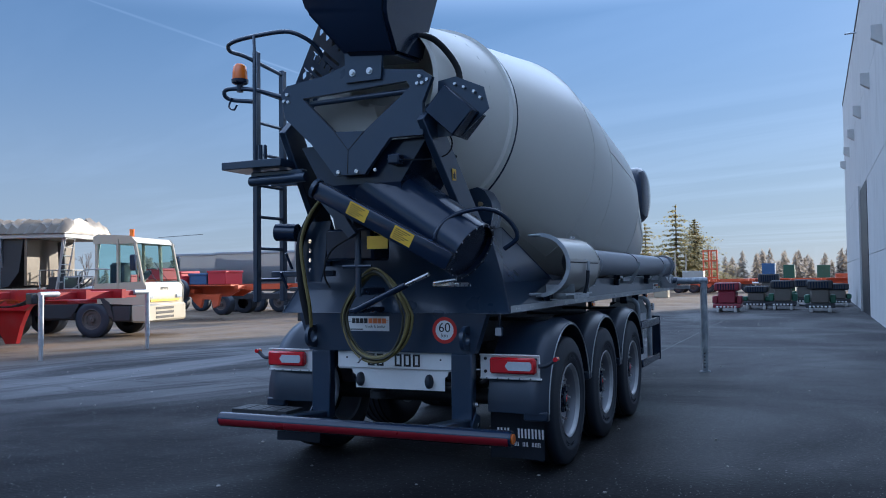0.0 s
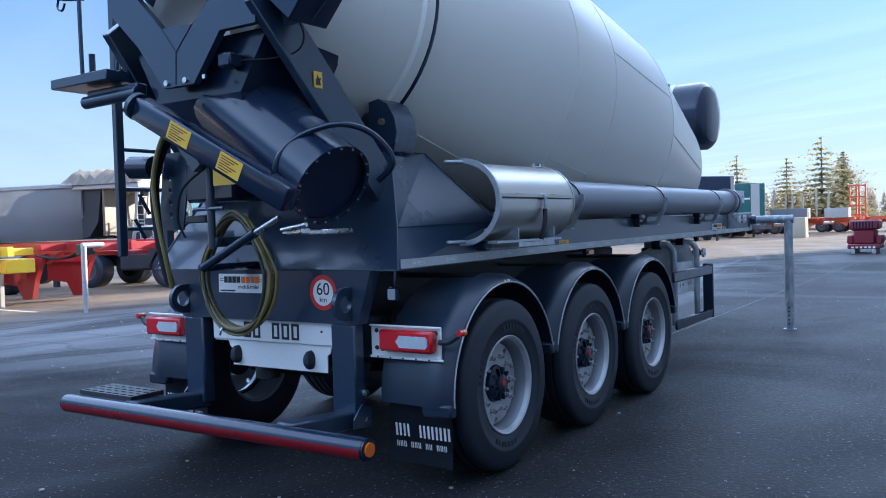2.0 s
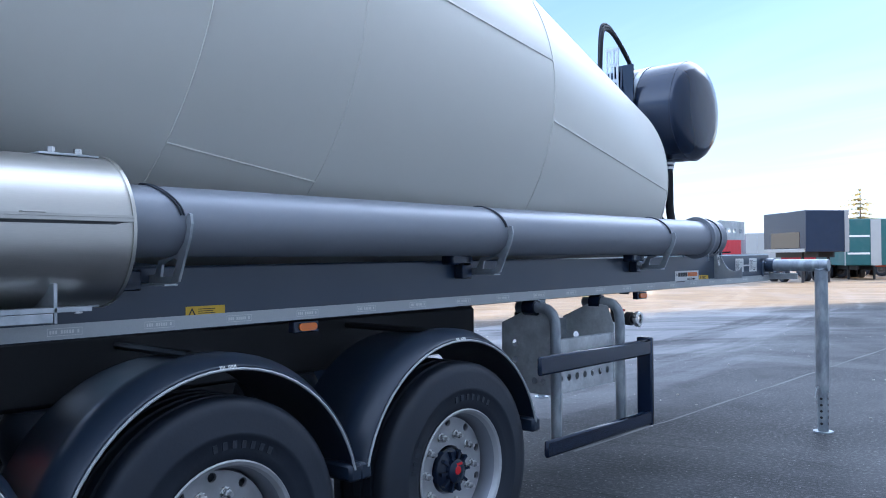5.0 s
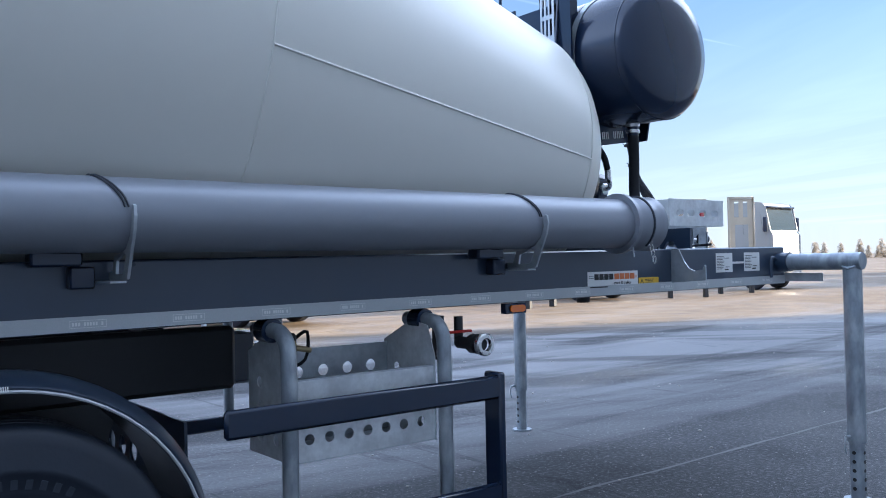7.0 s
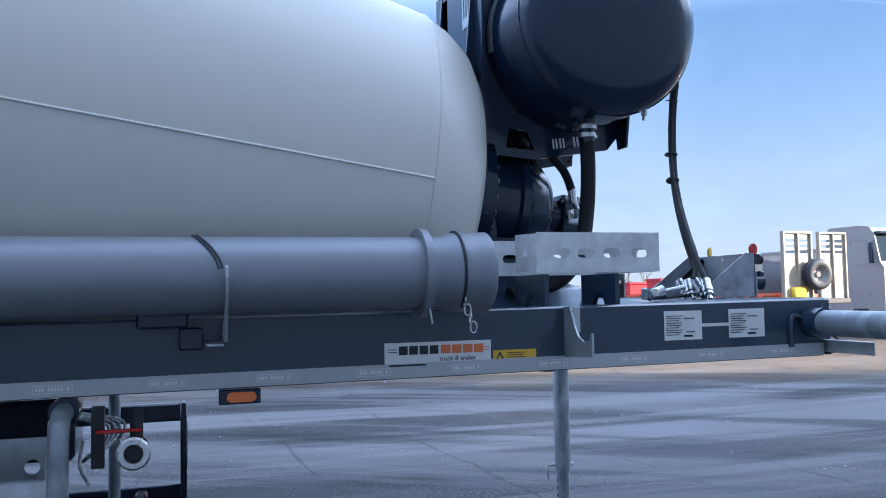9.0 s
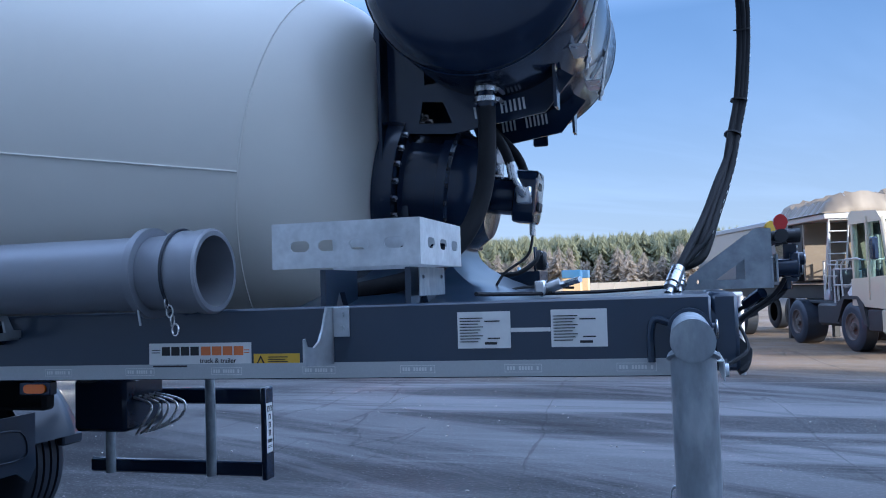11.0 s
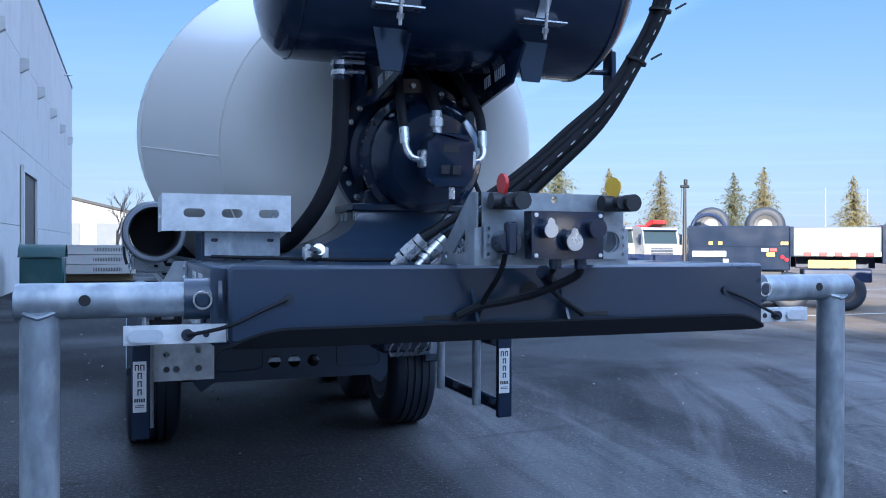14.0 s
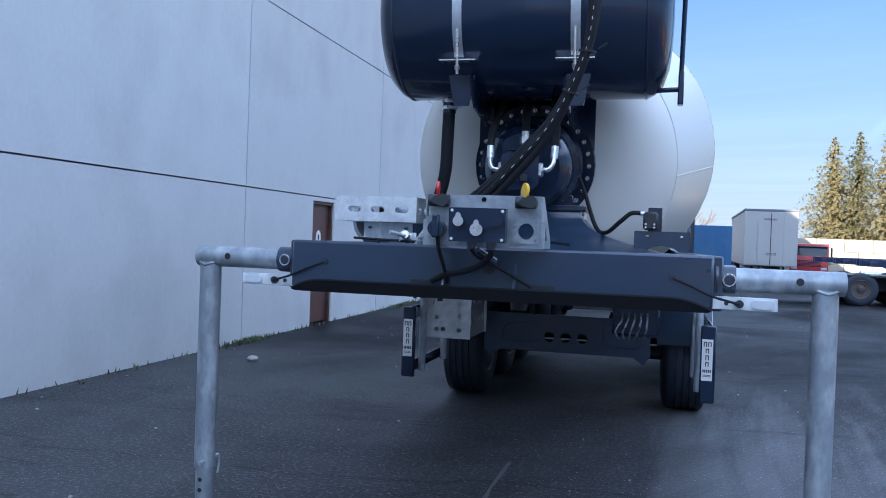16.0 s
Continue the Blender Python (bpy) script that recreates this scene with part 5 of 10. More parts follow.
part("handrail", T([(-0.90, -2.65, 3.545), (-0.62, -2.63, 3.55), (-0.48, -2.58, 3.50), (-0.40, -2.5, 3.42), (-0.38, -2.4, 3.3)], 0.018, 10, 5), M["paint"], TR)
part("handrail", T([(-0.66, -2.60, 3.03), (-0.92, -2.64, 3.11), (-1.14, -2.68, 3.13), (-1.18, -2.68, 3.09), (-1.14, -2.64, 3.05), (-0.94, -2.62, 3.02)], 0.018, 10, 5), M["paint"], TR)
part("guard_post", R((-0.87, -2.62, 2.53), (-0.87, -2.62, 2.66), 0.02, 8), M["paint"], TR)
bm = bmesh.new()
revolve(bm, [(0, 0.03), (0.06, 0.03), (0.062, 0.05), (0.075, 0.075), (0.09, 0.078), (0.105, 0.078)], Matrix.Translation((-1.04, -2.66, 3.10)) @ Matrix.Diagonal((0.88, 0.88, 0.96, 1)), 18)
bc = part("beacon", bm, M["black"], TR, "amber rotating beacon on a black base")
bm = bmesh.new()
revolve(bm, [(0.106, 0.070), (0.17, 0.068), (0.215, 0.060), (0.235, 0.045), (0.243, 0.015)], Matrix.Translation((-1.04, -2.66, 3.10)) @ Matrix.Diagonal((0.88, 0.88, 0.96, 1)), 20)
part("beacon_dome", bm, M["amber"], bc)
part("lower_loop", T([(-1.12, -2.66, 3.06), (-1.15, -2.66, 2.99), (-1.10, -2.66, 2.96), (-1.07, -2.66, 3.0)], 0.008, 6, 4), M["black"], TR)
# slotted guard plate by the hopper
bm = bmesh.new()
hl = [slot_pts(0.045 + 0.066 * j, 0.075 + 0.125 * i, 0.034, 0.095, 4) for i in range(5) for j in range(5) if i not in (2, 3)]
hl += [slot_pts(0.18, 0.285, 0.22, 0.022, 4), slot_pts(0.18, 0.455, 0.22, 0.022, 4)] + [slot_pts(0.07 + 0.055 * j, 0.37, 0.018, 0.07, 3) for j in range(5)]
plate(bm, [(0, 0), (0.36, 0), (0.36, 0.62), (0, 0.62)], hl, 0.006, axes((-0.65, -2.50, 3.07), (0.66, 0.33, -0.66), (0.44, 0.0, 0.90)))
part("slotted_guard", bm, M["paint"], TR, smooth=0)
# filler pipe and hoses on the far side
part("water_hose", T([(-0.40, -2.35, 2.28), (-0.55, -2.37, 2.12), (-0.65, -2.37, 1.88), (-0.63, -2.36, 1.6), (-0.60, -2.33, 1.35), (-0.62, -2.28, 1.18)], 0.016, 8, 6), M["greenhose"], TR)
part("water_hose", T([(-0.38, -2.3, 2.3), (-0.58, -2.32, 2.1), (-0.70, -2.32, 1.85), (-0.69, -2.31, 1.5), (-0.64, -2.28, 1.2)], 0.03, 10, 6), M["hose"], TR)
part("filter_bowl", R((-0.93, -2.31, 1.97), (-0.74, -2.29, 1.96), 0.075, 18), M["black"], TR)
bm = bmesh.new()
plate(bm, [(-0.80, 1.55), (-0.55, 1.55), (-0.45, 2.05), (-0.70, 2.05)], [ring_pts(-0.66, 1.65 + 0.08 * k, 0.018, 8) for k in range(4)], 0.012, axes((0, -2.22, 0), (1, 0, 0), (0, 0, 1)))
part("control_panel", bm, M["paint"], TR, smooth=0)
for s, z in ((0, 1.5), (1, 1.66)):
    part("control_lever", R((-0.84 + 0.05 * s, -2.3, z), (-0.86 + 0.05 * s, -2.36, z + 0.13), 0.012, 8), M["black"], TR)
part("rear_camera", B(0.30, 0.40, -2.66, -2.56, 2.42, 2.50, 0.012), M["black"], TR)
part("cable", T([(0.66, -2.5, 2.75), (0.74, -2.45, 2.6), (0.70, -2.44, 2.5), (0.58, -2.5, 2.46), (0.40, -2.58, 2.46)], 0.006, 6, 5), M["hose"], TR)
part("big_hose", T([(0.36, -2.35, 3.46), (0.54, -2.30, 3.42), (0.69, -2.2, 3.2), (0.73, -2.3, 2.95), (0.69, -2.4, 2.8)], 0.025, 10, 6), M["hose"], TR)

# ---- drum ----
D_SLOPE, D_Z0 = 0.136, 2.745
DA = Vector((0, 1, -D_SLOPE)).normalized()
DU = Vector((0, D_SLOPE, 1)).normalized()
DM = Matrix(((1, 0, 0, 0), (0, DU.y, -DA.y, 0), (0, DU.z, -DA.z, D_Z0), (0, 0, 0, 1)))
# local x = world x, local y = up across the axis, local z = backwards along the axis
DRUM = [(-2.42, 0.57), (-2.40, 0.60), (-2.3, 0.635), (-1.49, 0.86), (-1.48, 0.89), (-1.39, 0.89), (-1.38, 0.862), (-0.6, 1.055), (0.04, 1.215), (0.06, 1.218), (0.9, 1.230), (2.28, 1.212), (2.31, 1.209),
        (4.40, 0.872), (4.46, 0.858), (4.56, 0.815), (4.66, 0.745), (4.73, 0.65), (4.775, 0.54), (4.80, 0.42), (4.81, 0.34)]


def dpt(y, ang, lift=0.0):
    """A point on the drum: y along the axis, angle up from +x."""
    for (a, ra_), (b, rb) in zip(DRUM, DRUM[1:]):
        if a <= y <= b:
            r = ra_ + (rb - ra_) * (y - a) / max(b - a, 1e-6)
            break
    r += lift
    return DM @ Vector((r * math.cos(radians(ang)), r * math.sin(radians(ang)), -y))


bm = bmesh.new()
prof = []
for (a, ra_), (b, rb) in zip(DRUM, DRUM[1:]):
    n_ = max(1, int((b - a) / 0.35))
    prof += [(-(a + (b - a) * k / n_), ra_ + (rb - ra_) * k / n_) for k in range(n_)]
prof.append((-DRUM[-1][0], DRUM[-1][1]))
revolve(bm, list(reversed(prof)), DM, 96, cap=False)
drum = part("drum", bm, M["drum"], TR, "pale grey painted steel mixing drum", smooth=35)
part("drum_inside", R(DM @ Vector((0, 0, 1.75)), DM @ Vector((0, 0, 1.70)), 0.79, 32), M["drum"], drum)
# pale blades set forward so daylight reaches them behind the yoke window
for a0, a1, y0, y1, r0 in ((165, 288, -2.46, -2.36, 0.14), (262, 330, -2.34, -2.1, 0.10)):
    bm = bmesh.new()
    rows_ = []
    for k in range(25):
        a = radians(a0 + (a1 - a0) * k / 24)
        y = y0 + (y1 - y0) * k / 24
        rows_.append([bm.verts.new(DM @ Vector((r * math.cos(a), r * math.sin(a), -y + 0.10 * (0.58 - r) ** 2))) for r in (r0, 0.25, 0.36, 0.47, 0.585)])
    for p, q in zip(rows_, rows_[1:]):
        for i in range(4):
            bm.faces.new((p[i], p[i + 1], q[i + 1], q[i]))
    bmesh.ops.solidify(bm, geom=list(bm.faces), thickness=0.008)
    part("spiral_blade", bm, M["drum"], drum, "pale blade set forward at the drum mouth to catch light")
bm = bmesh.new()
tube(bm, [dpt(-1.36, a, 0.010) for a in range(0, 361, 6)], 0.016, 8, 0)
part("roller_track_edge", bm, M["black"], drum)


def weld(pts, r=0.0045):
    bm = bmesh.new()
    tube(bm, pts, r, 6, 0)
    part("weld_seam", bm, M["drum"], drum)


for y, a0, a1 in ((0.05, -90, 270), (2.305, -90, 270), (4.455, -90, 270), (0.785, -90, 90)):
    weld([dpt(y, a, 0.001) for a in range(a0, a1 + 1, 5)], 0.0035 if y in (0.785, 0.05) else 0.0045)
weld([dpt(2.305 + 2.15 * k / 12, -3.8, 0.001) for k in range(13)], 0.0055)
weld([dpt(0.05 + 0.735 * k / 8, -36.5, 0.001) for k in range(9)])
weld([dpt(-1.3 + 1.35 * k / 8, -53.0, 0.001) for k in range(9)])
weld([dpt(0.785 + 1.52 * k / 8, 13.5, 0.001) for k in range(9)])
weld([dpt(2.305 + 2.15 * k / 12, 120, 0.001) for k in range(13)])
weld([dpt(2.305 + 2.15 * k / 12, 185, 0.001) for k in range(13)])

# gearbox, flange, motor
g0, g1 = DM @ Vector((0, 0, -4.81)), DM @ Vector((0, 0, -5.40))
bm = bmesh.new()
revolve(bm, [(-4.90, 0.365), (-4.90, 0.37), (-4.81, 0.37), (-4.80, 0.33)], DM, 40)
fl = part("drum_flange", bm, M["black"], TR)
bm = bmesh.new()
bolts(bm, [(0, 0)], Matrix(), 0.014, 0.016)
FBOLT = bpy.data.meshes.new("flange_bolt")
bm.to_mesh(FBOLT)
bm.free()
FBOLT.materials.append(M["chrome"])
for i in range(28):
    a = 6.28319 * i / 28
    o = new("flange_bolt", FBOLT)
    o.parent, o.matrix_basis = fl, DM @ Matrix.Translation((0, 0, -4.901)) @ Matrix.Rotation(math.pi, 4, "X") @ Matrix.Translation((0.335 * math.cos(a), 0.335 * math.sin(a), 0))
bm = bmesh.new()
revolve(bm, [(-5.27, 0.13), (-5.265, 0.20), (-5.22, 0.245), (-5.12, 0.265), (-5.11, 0.295), (-5.07, 0.295), (-5.06, 0.27), (-4.92, 0.275), (-4.905, 0.30)], DM, 36)
gb = part("gearbox", bm, M["black"], TR)
bolt_row("bolt", [(0.283 * math.cos(a), 0.283 * math.sin(a)) for a in [6.28319 * i / 24 for i in range(24)]], DM @ Matrix.Translation((0, 0, -5.11)) @ Matrix.Rotation(math.pi, 4, "X"), 0.009, 0.01, M["dark"], gb)
mc = DM @ Vector((0, 0, -5.27))
bm = bmesh.new()
rod(bm, mc, mc + DA * 0.12, 0.085, 20)
gm = part("hydraulic_motor", bm, M["black"], TR)
bm = bmesh.new()
pts = [(-0.07, -0.115), (0.07, -0.115), (0.105, -0.075), (0.105, 0.075), (0.07, 0.115), (-0.07, 0.115), (-0.105, 0.075), (-0.105, -0.075)]
mm = axes(mc + DA * 0.10, (-1, 0, 0), (0, 0.14, 1))
plate(bm, pts, [], 0.10, mm)
bmesh.ops.bevel(bm, geom=[e for e in bm.edges if len(e.link_faces) == 2], offset=0.006, segments=1, affect="EDGES")
part("motor_cover", bm, M["black"], gm)
part("motor_plate", B(-0.035, 0.035, 0.035, 0.065, 0.1, 0.102, 0, mm), M["dark"], gm)
part("cover_boss", B(-0.045, -0.005, -0.06, -0.02, 0.1, 0.112, 0.003, mm), M["dark"], gm)
part("cover_boss", B(0.005, 0.045, -0.06, -0.02, 0.1, 0.112, 0.003, mm), M["dark"], gm)
for s in (1, -1):
    q = mc + DA * 0.15
    bm = bmesh.new()
    box(bm, q.x + s * 0.085, q.x + s * 0.125, q.y - 0.035, q.y + 0.035, q.z - 0.04, q.z + 0.04, 0.008)
    tube(bm, [(q.x + s * 0.12, q.y, q.z), (q.x + s * 0.155, q.y, q.z + 0.005), (q.x + s * 0.175, q.y - 0.01, q.z + 0.035), (q.x + s * 0.18, q.y - 0.03, q.z + 0.08)], 0.015, 10, 5)
    rod(bm, (q.x + s * 0.18, q.y - 0.03, q.z + 0.065), (q.x + s * 0.182, q.y - 0.04, q.z + 0.135), 0.022, 10)
    part("hose_elbow", bm, M["chrome"], gm)
    part("pressure_hose", T([(q.x + s * 0.182, q.y - 0.04, q.z + 0.13), (q.x + s * 0.18, q.y - 0.09, q.z + 0.24), (q.x + s * 0.15, q.y - 0.24, q.z + 0.40), (q.x + s * 0.12, q.y - 0.38, q.z + 0.54)], 0.022, 10, 6), M["hose"], TR)
bm = bmesh.new()
rod(bm, mc + Vector((0, 0.02, 0.09)), mc + Vector((0, 0.02, 0.21)), 0.024, 10)
rod(bm, mc + Vector((0, 0.02, 0.14)), mc + Vector((0, 0.02, 0.18)), 0.033, 6)
part("top_fitting", bm, M["chrome"], gm)
part("pressure_hose", T([mc + Vector((0, 0.02, 0.2)), mc + Vector((0.01, -0.05, 0.32)), mc + Vector((0.02, -0.25, 0.5))], 0.024, 8, 5), M["hose"], TR)
part("sensor_plug", R(mc + Vector((-0.02, 0.16, -0.12)), mc + Vector((-0.02, 0.16, -0.19)), 0.014, 8), M["chrome"], gm)
part("sensor_cable", T([mc + Vector((-0.02, 0.16, -0.19)), mc + Vector((0.02, 0.14, -0.28)), mc + Vector((0.12, 0.05, -0.36)), mc + Vector((0.14, 0.02, -0.44)), mc + Vector((-0.1, 0.1, -0.42)), mc + Vector((-0.3, 0.3, -0.43))], 0.006, 6, 6), M["hose"], TR)

# pedestal with swept sides
bm = bmesh.new()
rows_ = []
for k in range(9):
    u = k / 8
    hw = 0.31 + 0.52 * u ** 2.3
    y0, y1 = 4.72 - 0.10 * u, 5.06 + 0.34 * u ** 2
    z = 1.80 - 0.235 * u
    rows_.append([bm.verts.new(p) for p in ((-hw, y0, z), (hw, y0, z), (hw, y1, z), (-hw, y1, z))])
for a, b in zip(rows_, rows_[1:]):
    for i in range(4):
        bm.faces.new((a[i], a[(i + 1) % 4], b[(i + 1) % 4], b[i]))
bm.faces.new(rows_[0])
part("pedestal", bm, M["paint"], TR, smooth=30)
bm = bmesh.new()
box(bm, -0.34, 0.34, 4.72, 5.08, 1.80, 1.835, 0.006)
box(bm, -0.26, 0.26, 4.80, 5.00, 1.836, 1.90, 0.006)
pt = part("gearbox_seat", bm, M["black"], TR)
bm = bmesh.new()
for s in (1, -1):
    for y in (4.78, 4.86, 5.02):
        rod(bm, (s * 0.31, y, 1.76), (s * 0.31, y, 1.80), 0.016, 6)
part("seat_bolts", bm, M["chrome"], pt)

# tower behind the water tank
for s in (1, -1):
    bm = bmesh.new()
    plate(bm, [(4.70, 1.83), (4.90, 1.83), (4.86, 2.30), (5.10, 2.28), (5.50, 2.34), (5.62, 2.48), (5.5, 2.56), (4.98, 2.50), (4.98, 3.25), (4.80, 3.25), (4.72, 2.4)], [[(4.95, 2.335), (5.10, 2.325), (5.06, 2.42), (4.97, 2.43)]], 0.014, axes((s * 0.25 - 0.007, 0, 0), (0, 1, 0), (0, 0, 1)))
    part("tower_plate", bm, M["black"], TR, smooth=0)
    bm = bmesh.new()
    box(bm, s * 0.16 if s > 0 else -0.36, 0.36 if s > 0 else -0.16, 4.80, 4.815, 2.0, 3.25, 0)
    part("tower_flange", bm, M["black"], TR, smooth=0)
    # tapered tank cradle with its strap bolt
    bm = bmesh.new()
    plate(bm, [(-0.085, 2.64), (0.085, 2.64), (0.085, 2.56), (0.04, 2.34), (-0.04, 2.34), (-0.085, 2.56)], [], 0.012, axes((s * 0.31, 5.55, 0.0), (-1, 0, 0), (0, 0.0, 1)))
    part("tank_cradle", bm, M["black"], TR, smooth=0)
    bm = bmesh.new()
    box(bm, s * 0.31 - 0.10, s * 0.31 + 0.10, 5.563, 5.69, 2.562, 2.568)
    rod(bm, (s * 0.31, 5.68, 2.49), (s * 0.31, 5.72, 2.72), 0.008, 8)
    rod(bm, (s * 0.31, 5.682, 2.515), (s * 0.31, 5.69, 2.535), 0.015, 6)
    part("strap_bolt", bm, M["chrome"], TR)
bm = bmesh.new()
box(bm, -0.243, 0.243, 4.80, 4.815, 2.30, 3.2)
part("tower_web", bm, M["black"], TR, smooth=0)
# white bars paint the sky seen through letters cut in the plates
for q in letter_bars(0, 0, 0.05, 6, 0.55, 0.22, (2,)):
    bars("tower_print", axes((-0.2572, 5.52, 2.365), (0, -1, -0.12), (0, -0.12, 1)), [q], M["inkwhite"], TR)
for q in letter_bars(0, 0, 0.05, 6, 0.55, 0.22, (2,)):
    bars("tower_print", axes((0.2572, 5.20, 2.335), (0, 1, 0.12), (0, -0.12, 1)), [q], M["inkwhite"], TR)
for q in letter_bars(0, 0, 0.05, 6, 0.55, 0.22, (2,)):
    bars("tower_print", axes((-0.2428, 5.22, 2.36), (0, 1, 0.12), (0, -0.12, 1)), [q], M["inkwhite"], TR)
# upper slotted plate of the tower
bm = bmesh.new()
hl = [[(x, z), (x + 0.02, z), (x + 0.02, z + 0.11), (x, z + 0.11)] for x in (-0.20, -0.165, -0.13) for z in (3.0, 3.14, 3.28)]
plate(bm, [(-0.22, 2.95), (-0.095, 2.95), (-0.095, 3.42), (-0.22, 3.42)], hl, 0.01, axes((0, 4.795, 0), (-1, 0, 0), (0, 0, 1)))
part("slotted_plate", bm, M["galv"], TR, smooth=0)

# water tank across the front
TY, TZ, TRAD = 5.30, 2.86, 0.44
bm = bmesh.new()
m, ln = frame_of((-0.80, TY, TZ), (0.80, TY, TZ))
dome = [(0, 0.02), (0.004, 0.16), (0.016, 0.28), (0.045, 0.37), (0.09, 0.42), (0.13, TRAD)]
revolve(bm, dome + [(ln - h, r) for h, r in reversed(dome)], m, 56)
wt = part("water_tank", bm, M["black"], TR, "glossy black round water tank", smooth=50)
for s in (1, -1):
    bm = bmesh.new()
    mt = axes((s * 0.31, TY, TZ), (0, 1, 0), (0, 0, 1))
    revolve(bm, [(-0.025, TRAD + 0.002), (0.025, TRAD + 0.002), (0.025, TRAD + 0.006), (-0.025, TRAD + 0.006)], mt, 40, cap=False, arc=(-38, 190))
    part("tank_strap", bm, M["galv"], wt)
    bm = bmesh.new()
    revolve(bm, [(-0.006, TRAD + 0.001), (-0.003, TRAD + 0.004), (0.003, TRAD + 0.004), (0.006, TRAD + 0.001)], axes((s * 0.665, TY, TZ), (0, 1, 0), (0, 0, 1)), 56, cap=False)
    part("tank_weld", bm, M["black"], wt)
bm = bmesh.new()
rod(bm, (0.444, 5.29, 2.46), (0.444, 5.29, 2.34), 0.038, 18)
part("drain_stub", bm, M["black"], wt)
bm = bmesh.new()
for z in (2.40, 2.36):
    rod(bm, (0.444, 5.29, z), (0.444, 5.29, z + 0.02), 0.046, 20)
    rod(bm, (0.444, 5.34, z + 0.01), (0.36, 5.345, z + 0.01), 0.009, 6)
part("hose_clip", bm, M["chrome"], wt)
part("drain_hose", T([(0.444, 5.29, 2.40), (0.448, 5.29, 2.2), (0.46, 5.27, 2.0), (0.52, 5.2, 1.82), (0.60, 5.05, 1.68), (0.64, 4.8, 1.62)], 0.036, 14, 6), M["hose"], TR)
# step bracket at the far end of the tank
bm = bmesh.new()
rod(bm, (-0.62, 5.31, 2.455), (-0.83, 5.31, 2.465), 0.014, 8)
box(bm, -0.86, -0.83, 5.27, 5.35, 2.38, 2.56, 0.006)
part("mirror_bracket", bm, M["black"], TR)
part("far_rail", R((-0.845, 5.31, 2.55), (-0.86, 5.31, 3.6), 0.013, 8), M["black"], TR)
part("far_hose", T([(-0.16, 5.0, 2.3), (-0.31, 4.95, 1.95), (-0.40, 5.05, 1.72), (-0.47, 5.2, 1.68), (-0.55, 5.3, 1.74), (-0.61, 5.31, 1.79), (-0.67, 5.31, 1.79)], 0.012, 8, 6), M["hose"], TR)
bm = bmesh.new()
plate(bm, [(0.63, 1.585), (0.69, 1.585), (0.72, 1.605), (0.78, 1.618), (0.84, 1.605), (0.87, 1.585), (0.92, 1.585), (0.92, 1.695), (0.63, 1.695)], [slot_pts(x, 1.67, 0.016, 0.008) for x in (0.70, 0.88)], 0.01, axes((0, 5.30, 0), (-1, 0, 0), (0, 0, 1)))
fbk = part("far_bracket", bm, M["paint"], TR, smooth=0)
part("bracket_side", B(-0.64, -0.63, 5.08, 5.30, 1.585, 1.695), M["paint"], fbk, smooth=0)
part("valve_plate", B(-0.775, -0.70, 5.27, 5.28, 1.695, 1.825, 0.003), M["black"], fbk)
part("valve_body", B(-0.755, -0.675, 5.28, 5.335, 1.70, 1.80, 0.012), M["dark"], fbk)
for z in (1.715, 1.732):
    for x in (-0.69, -0.735):
        part("valve_screw", R((x, 5.335, z), (x, 5.342, z), 0.006, 8), M["chrome"], fbk)
part("hose_union", R((-0.66, 5.31, 1.79), (-0.685, 5.31, 1.79), 0.013, 10), M["chrome"], fbk)

# ---- front beam, lip, legs ----
bm = bmesh.new()
box(bm, -1.0, 1.0, 6.092, 6.17, 1.345, 1.583, 0.012)
fb = part("front_beam", bm, M["paint"], TR)
bm = bmesh.new()
lo, hi = [], []
arc_ = [(0.80 + 0.195 * math.sin(radians(9 * k)), 6.174 + 0.044 * math.cos(radians(9 * k))) for k in range(11)]
LIP = arc_ + [(0.995, 6.165), (-0.995, 6.165)] + [(-x, y) for x, y in reversed(arc_)]
rise = lambda x: 0.052 * max(0.0, (abs(x) - 0.82) / 0.175) ** 2       # the lip curves down to its ends
top_ = [bm.verts.new((x, y, 1.398 - rise(x))) for x, y in LIP]
mid_ = [bm.verts.new((x, y, 1.390 - rise(x))) for x, y in LIP]
low_ = [bm.verts.new((x * 0.985, 6.166 + (y - 6.165) * 0.25, 1.332)) for x, y in LIP]
for a_, b_ in ((top_, mid_), (mid_, low_)):
    for k in range(len(LIP)):
        j = (k + 1) % len(LIP)
        bm.faces.new((a_[k], a_[j], b_[j], b_[k]))
bmesh.ops.triangulate(bm, faces=[bm.faces.new(top_)])
bm.faces.new(list(reversed(low_)))
# near-black lip colour puts in the shade of its downward face
part("front_lip", bm, M["hose"], TR, smooth=0)
for x0, x1 in ((0.27, 0.38), (-0.31, -0.20)):
    part("beam_slot", B(x0, x1, 6.171, 6.174, 1.402, 1.417), M["ink"], fb, smooth=0)
part("beam_opening", R((0.0, 6.1695, 1.492), (0.0, 6.174, 1.492), 0.034, 20), M["ink"], fb)
for x in (0.205, -0.13):
    part("beam_gusset", P([(0, 0), (0.055, 0), (0.0, 0.11)], [], 0.01, axes((x, 6.171, 1.398), (0, 1, 0), (0, 0, 1))), M["paint"], fb, smooth=0)

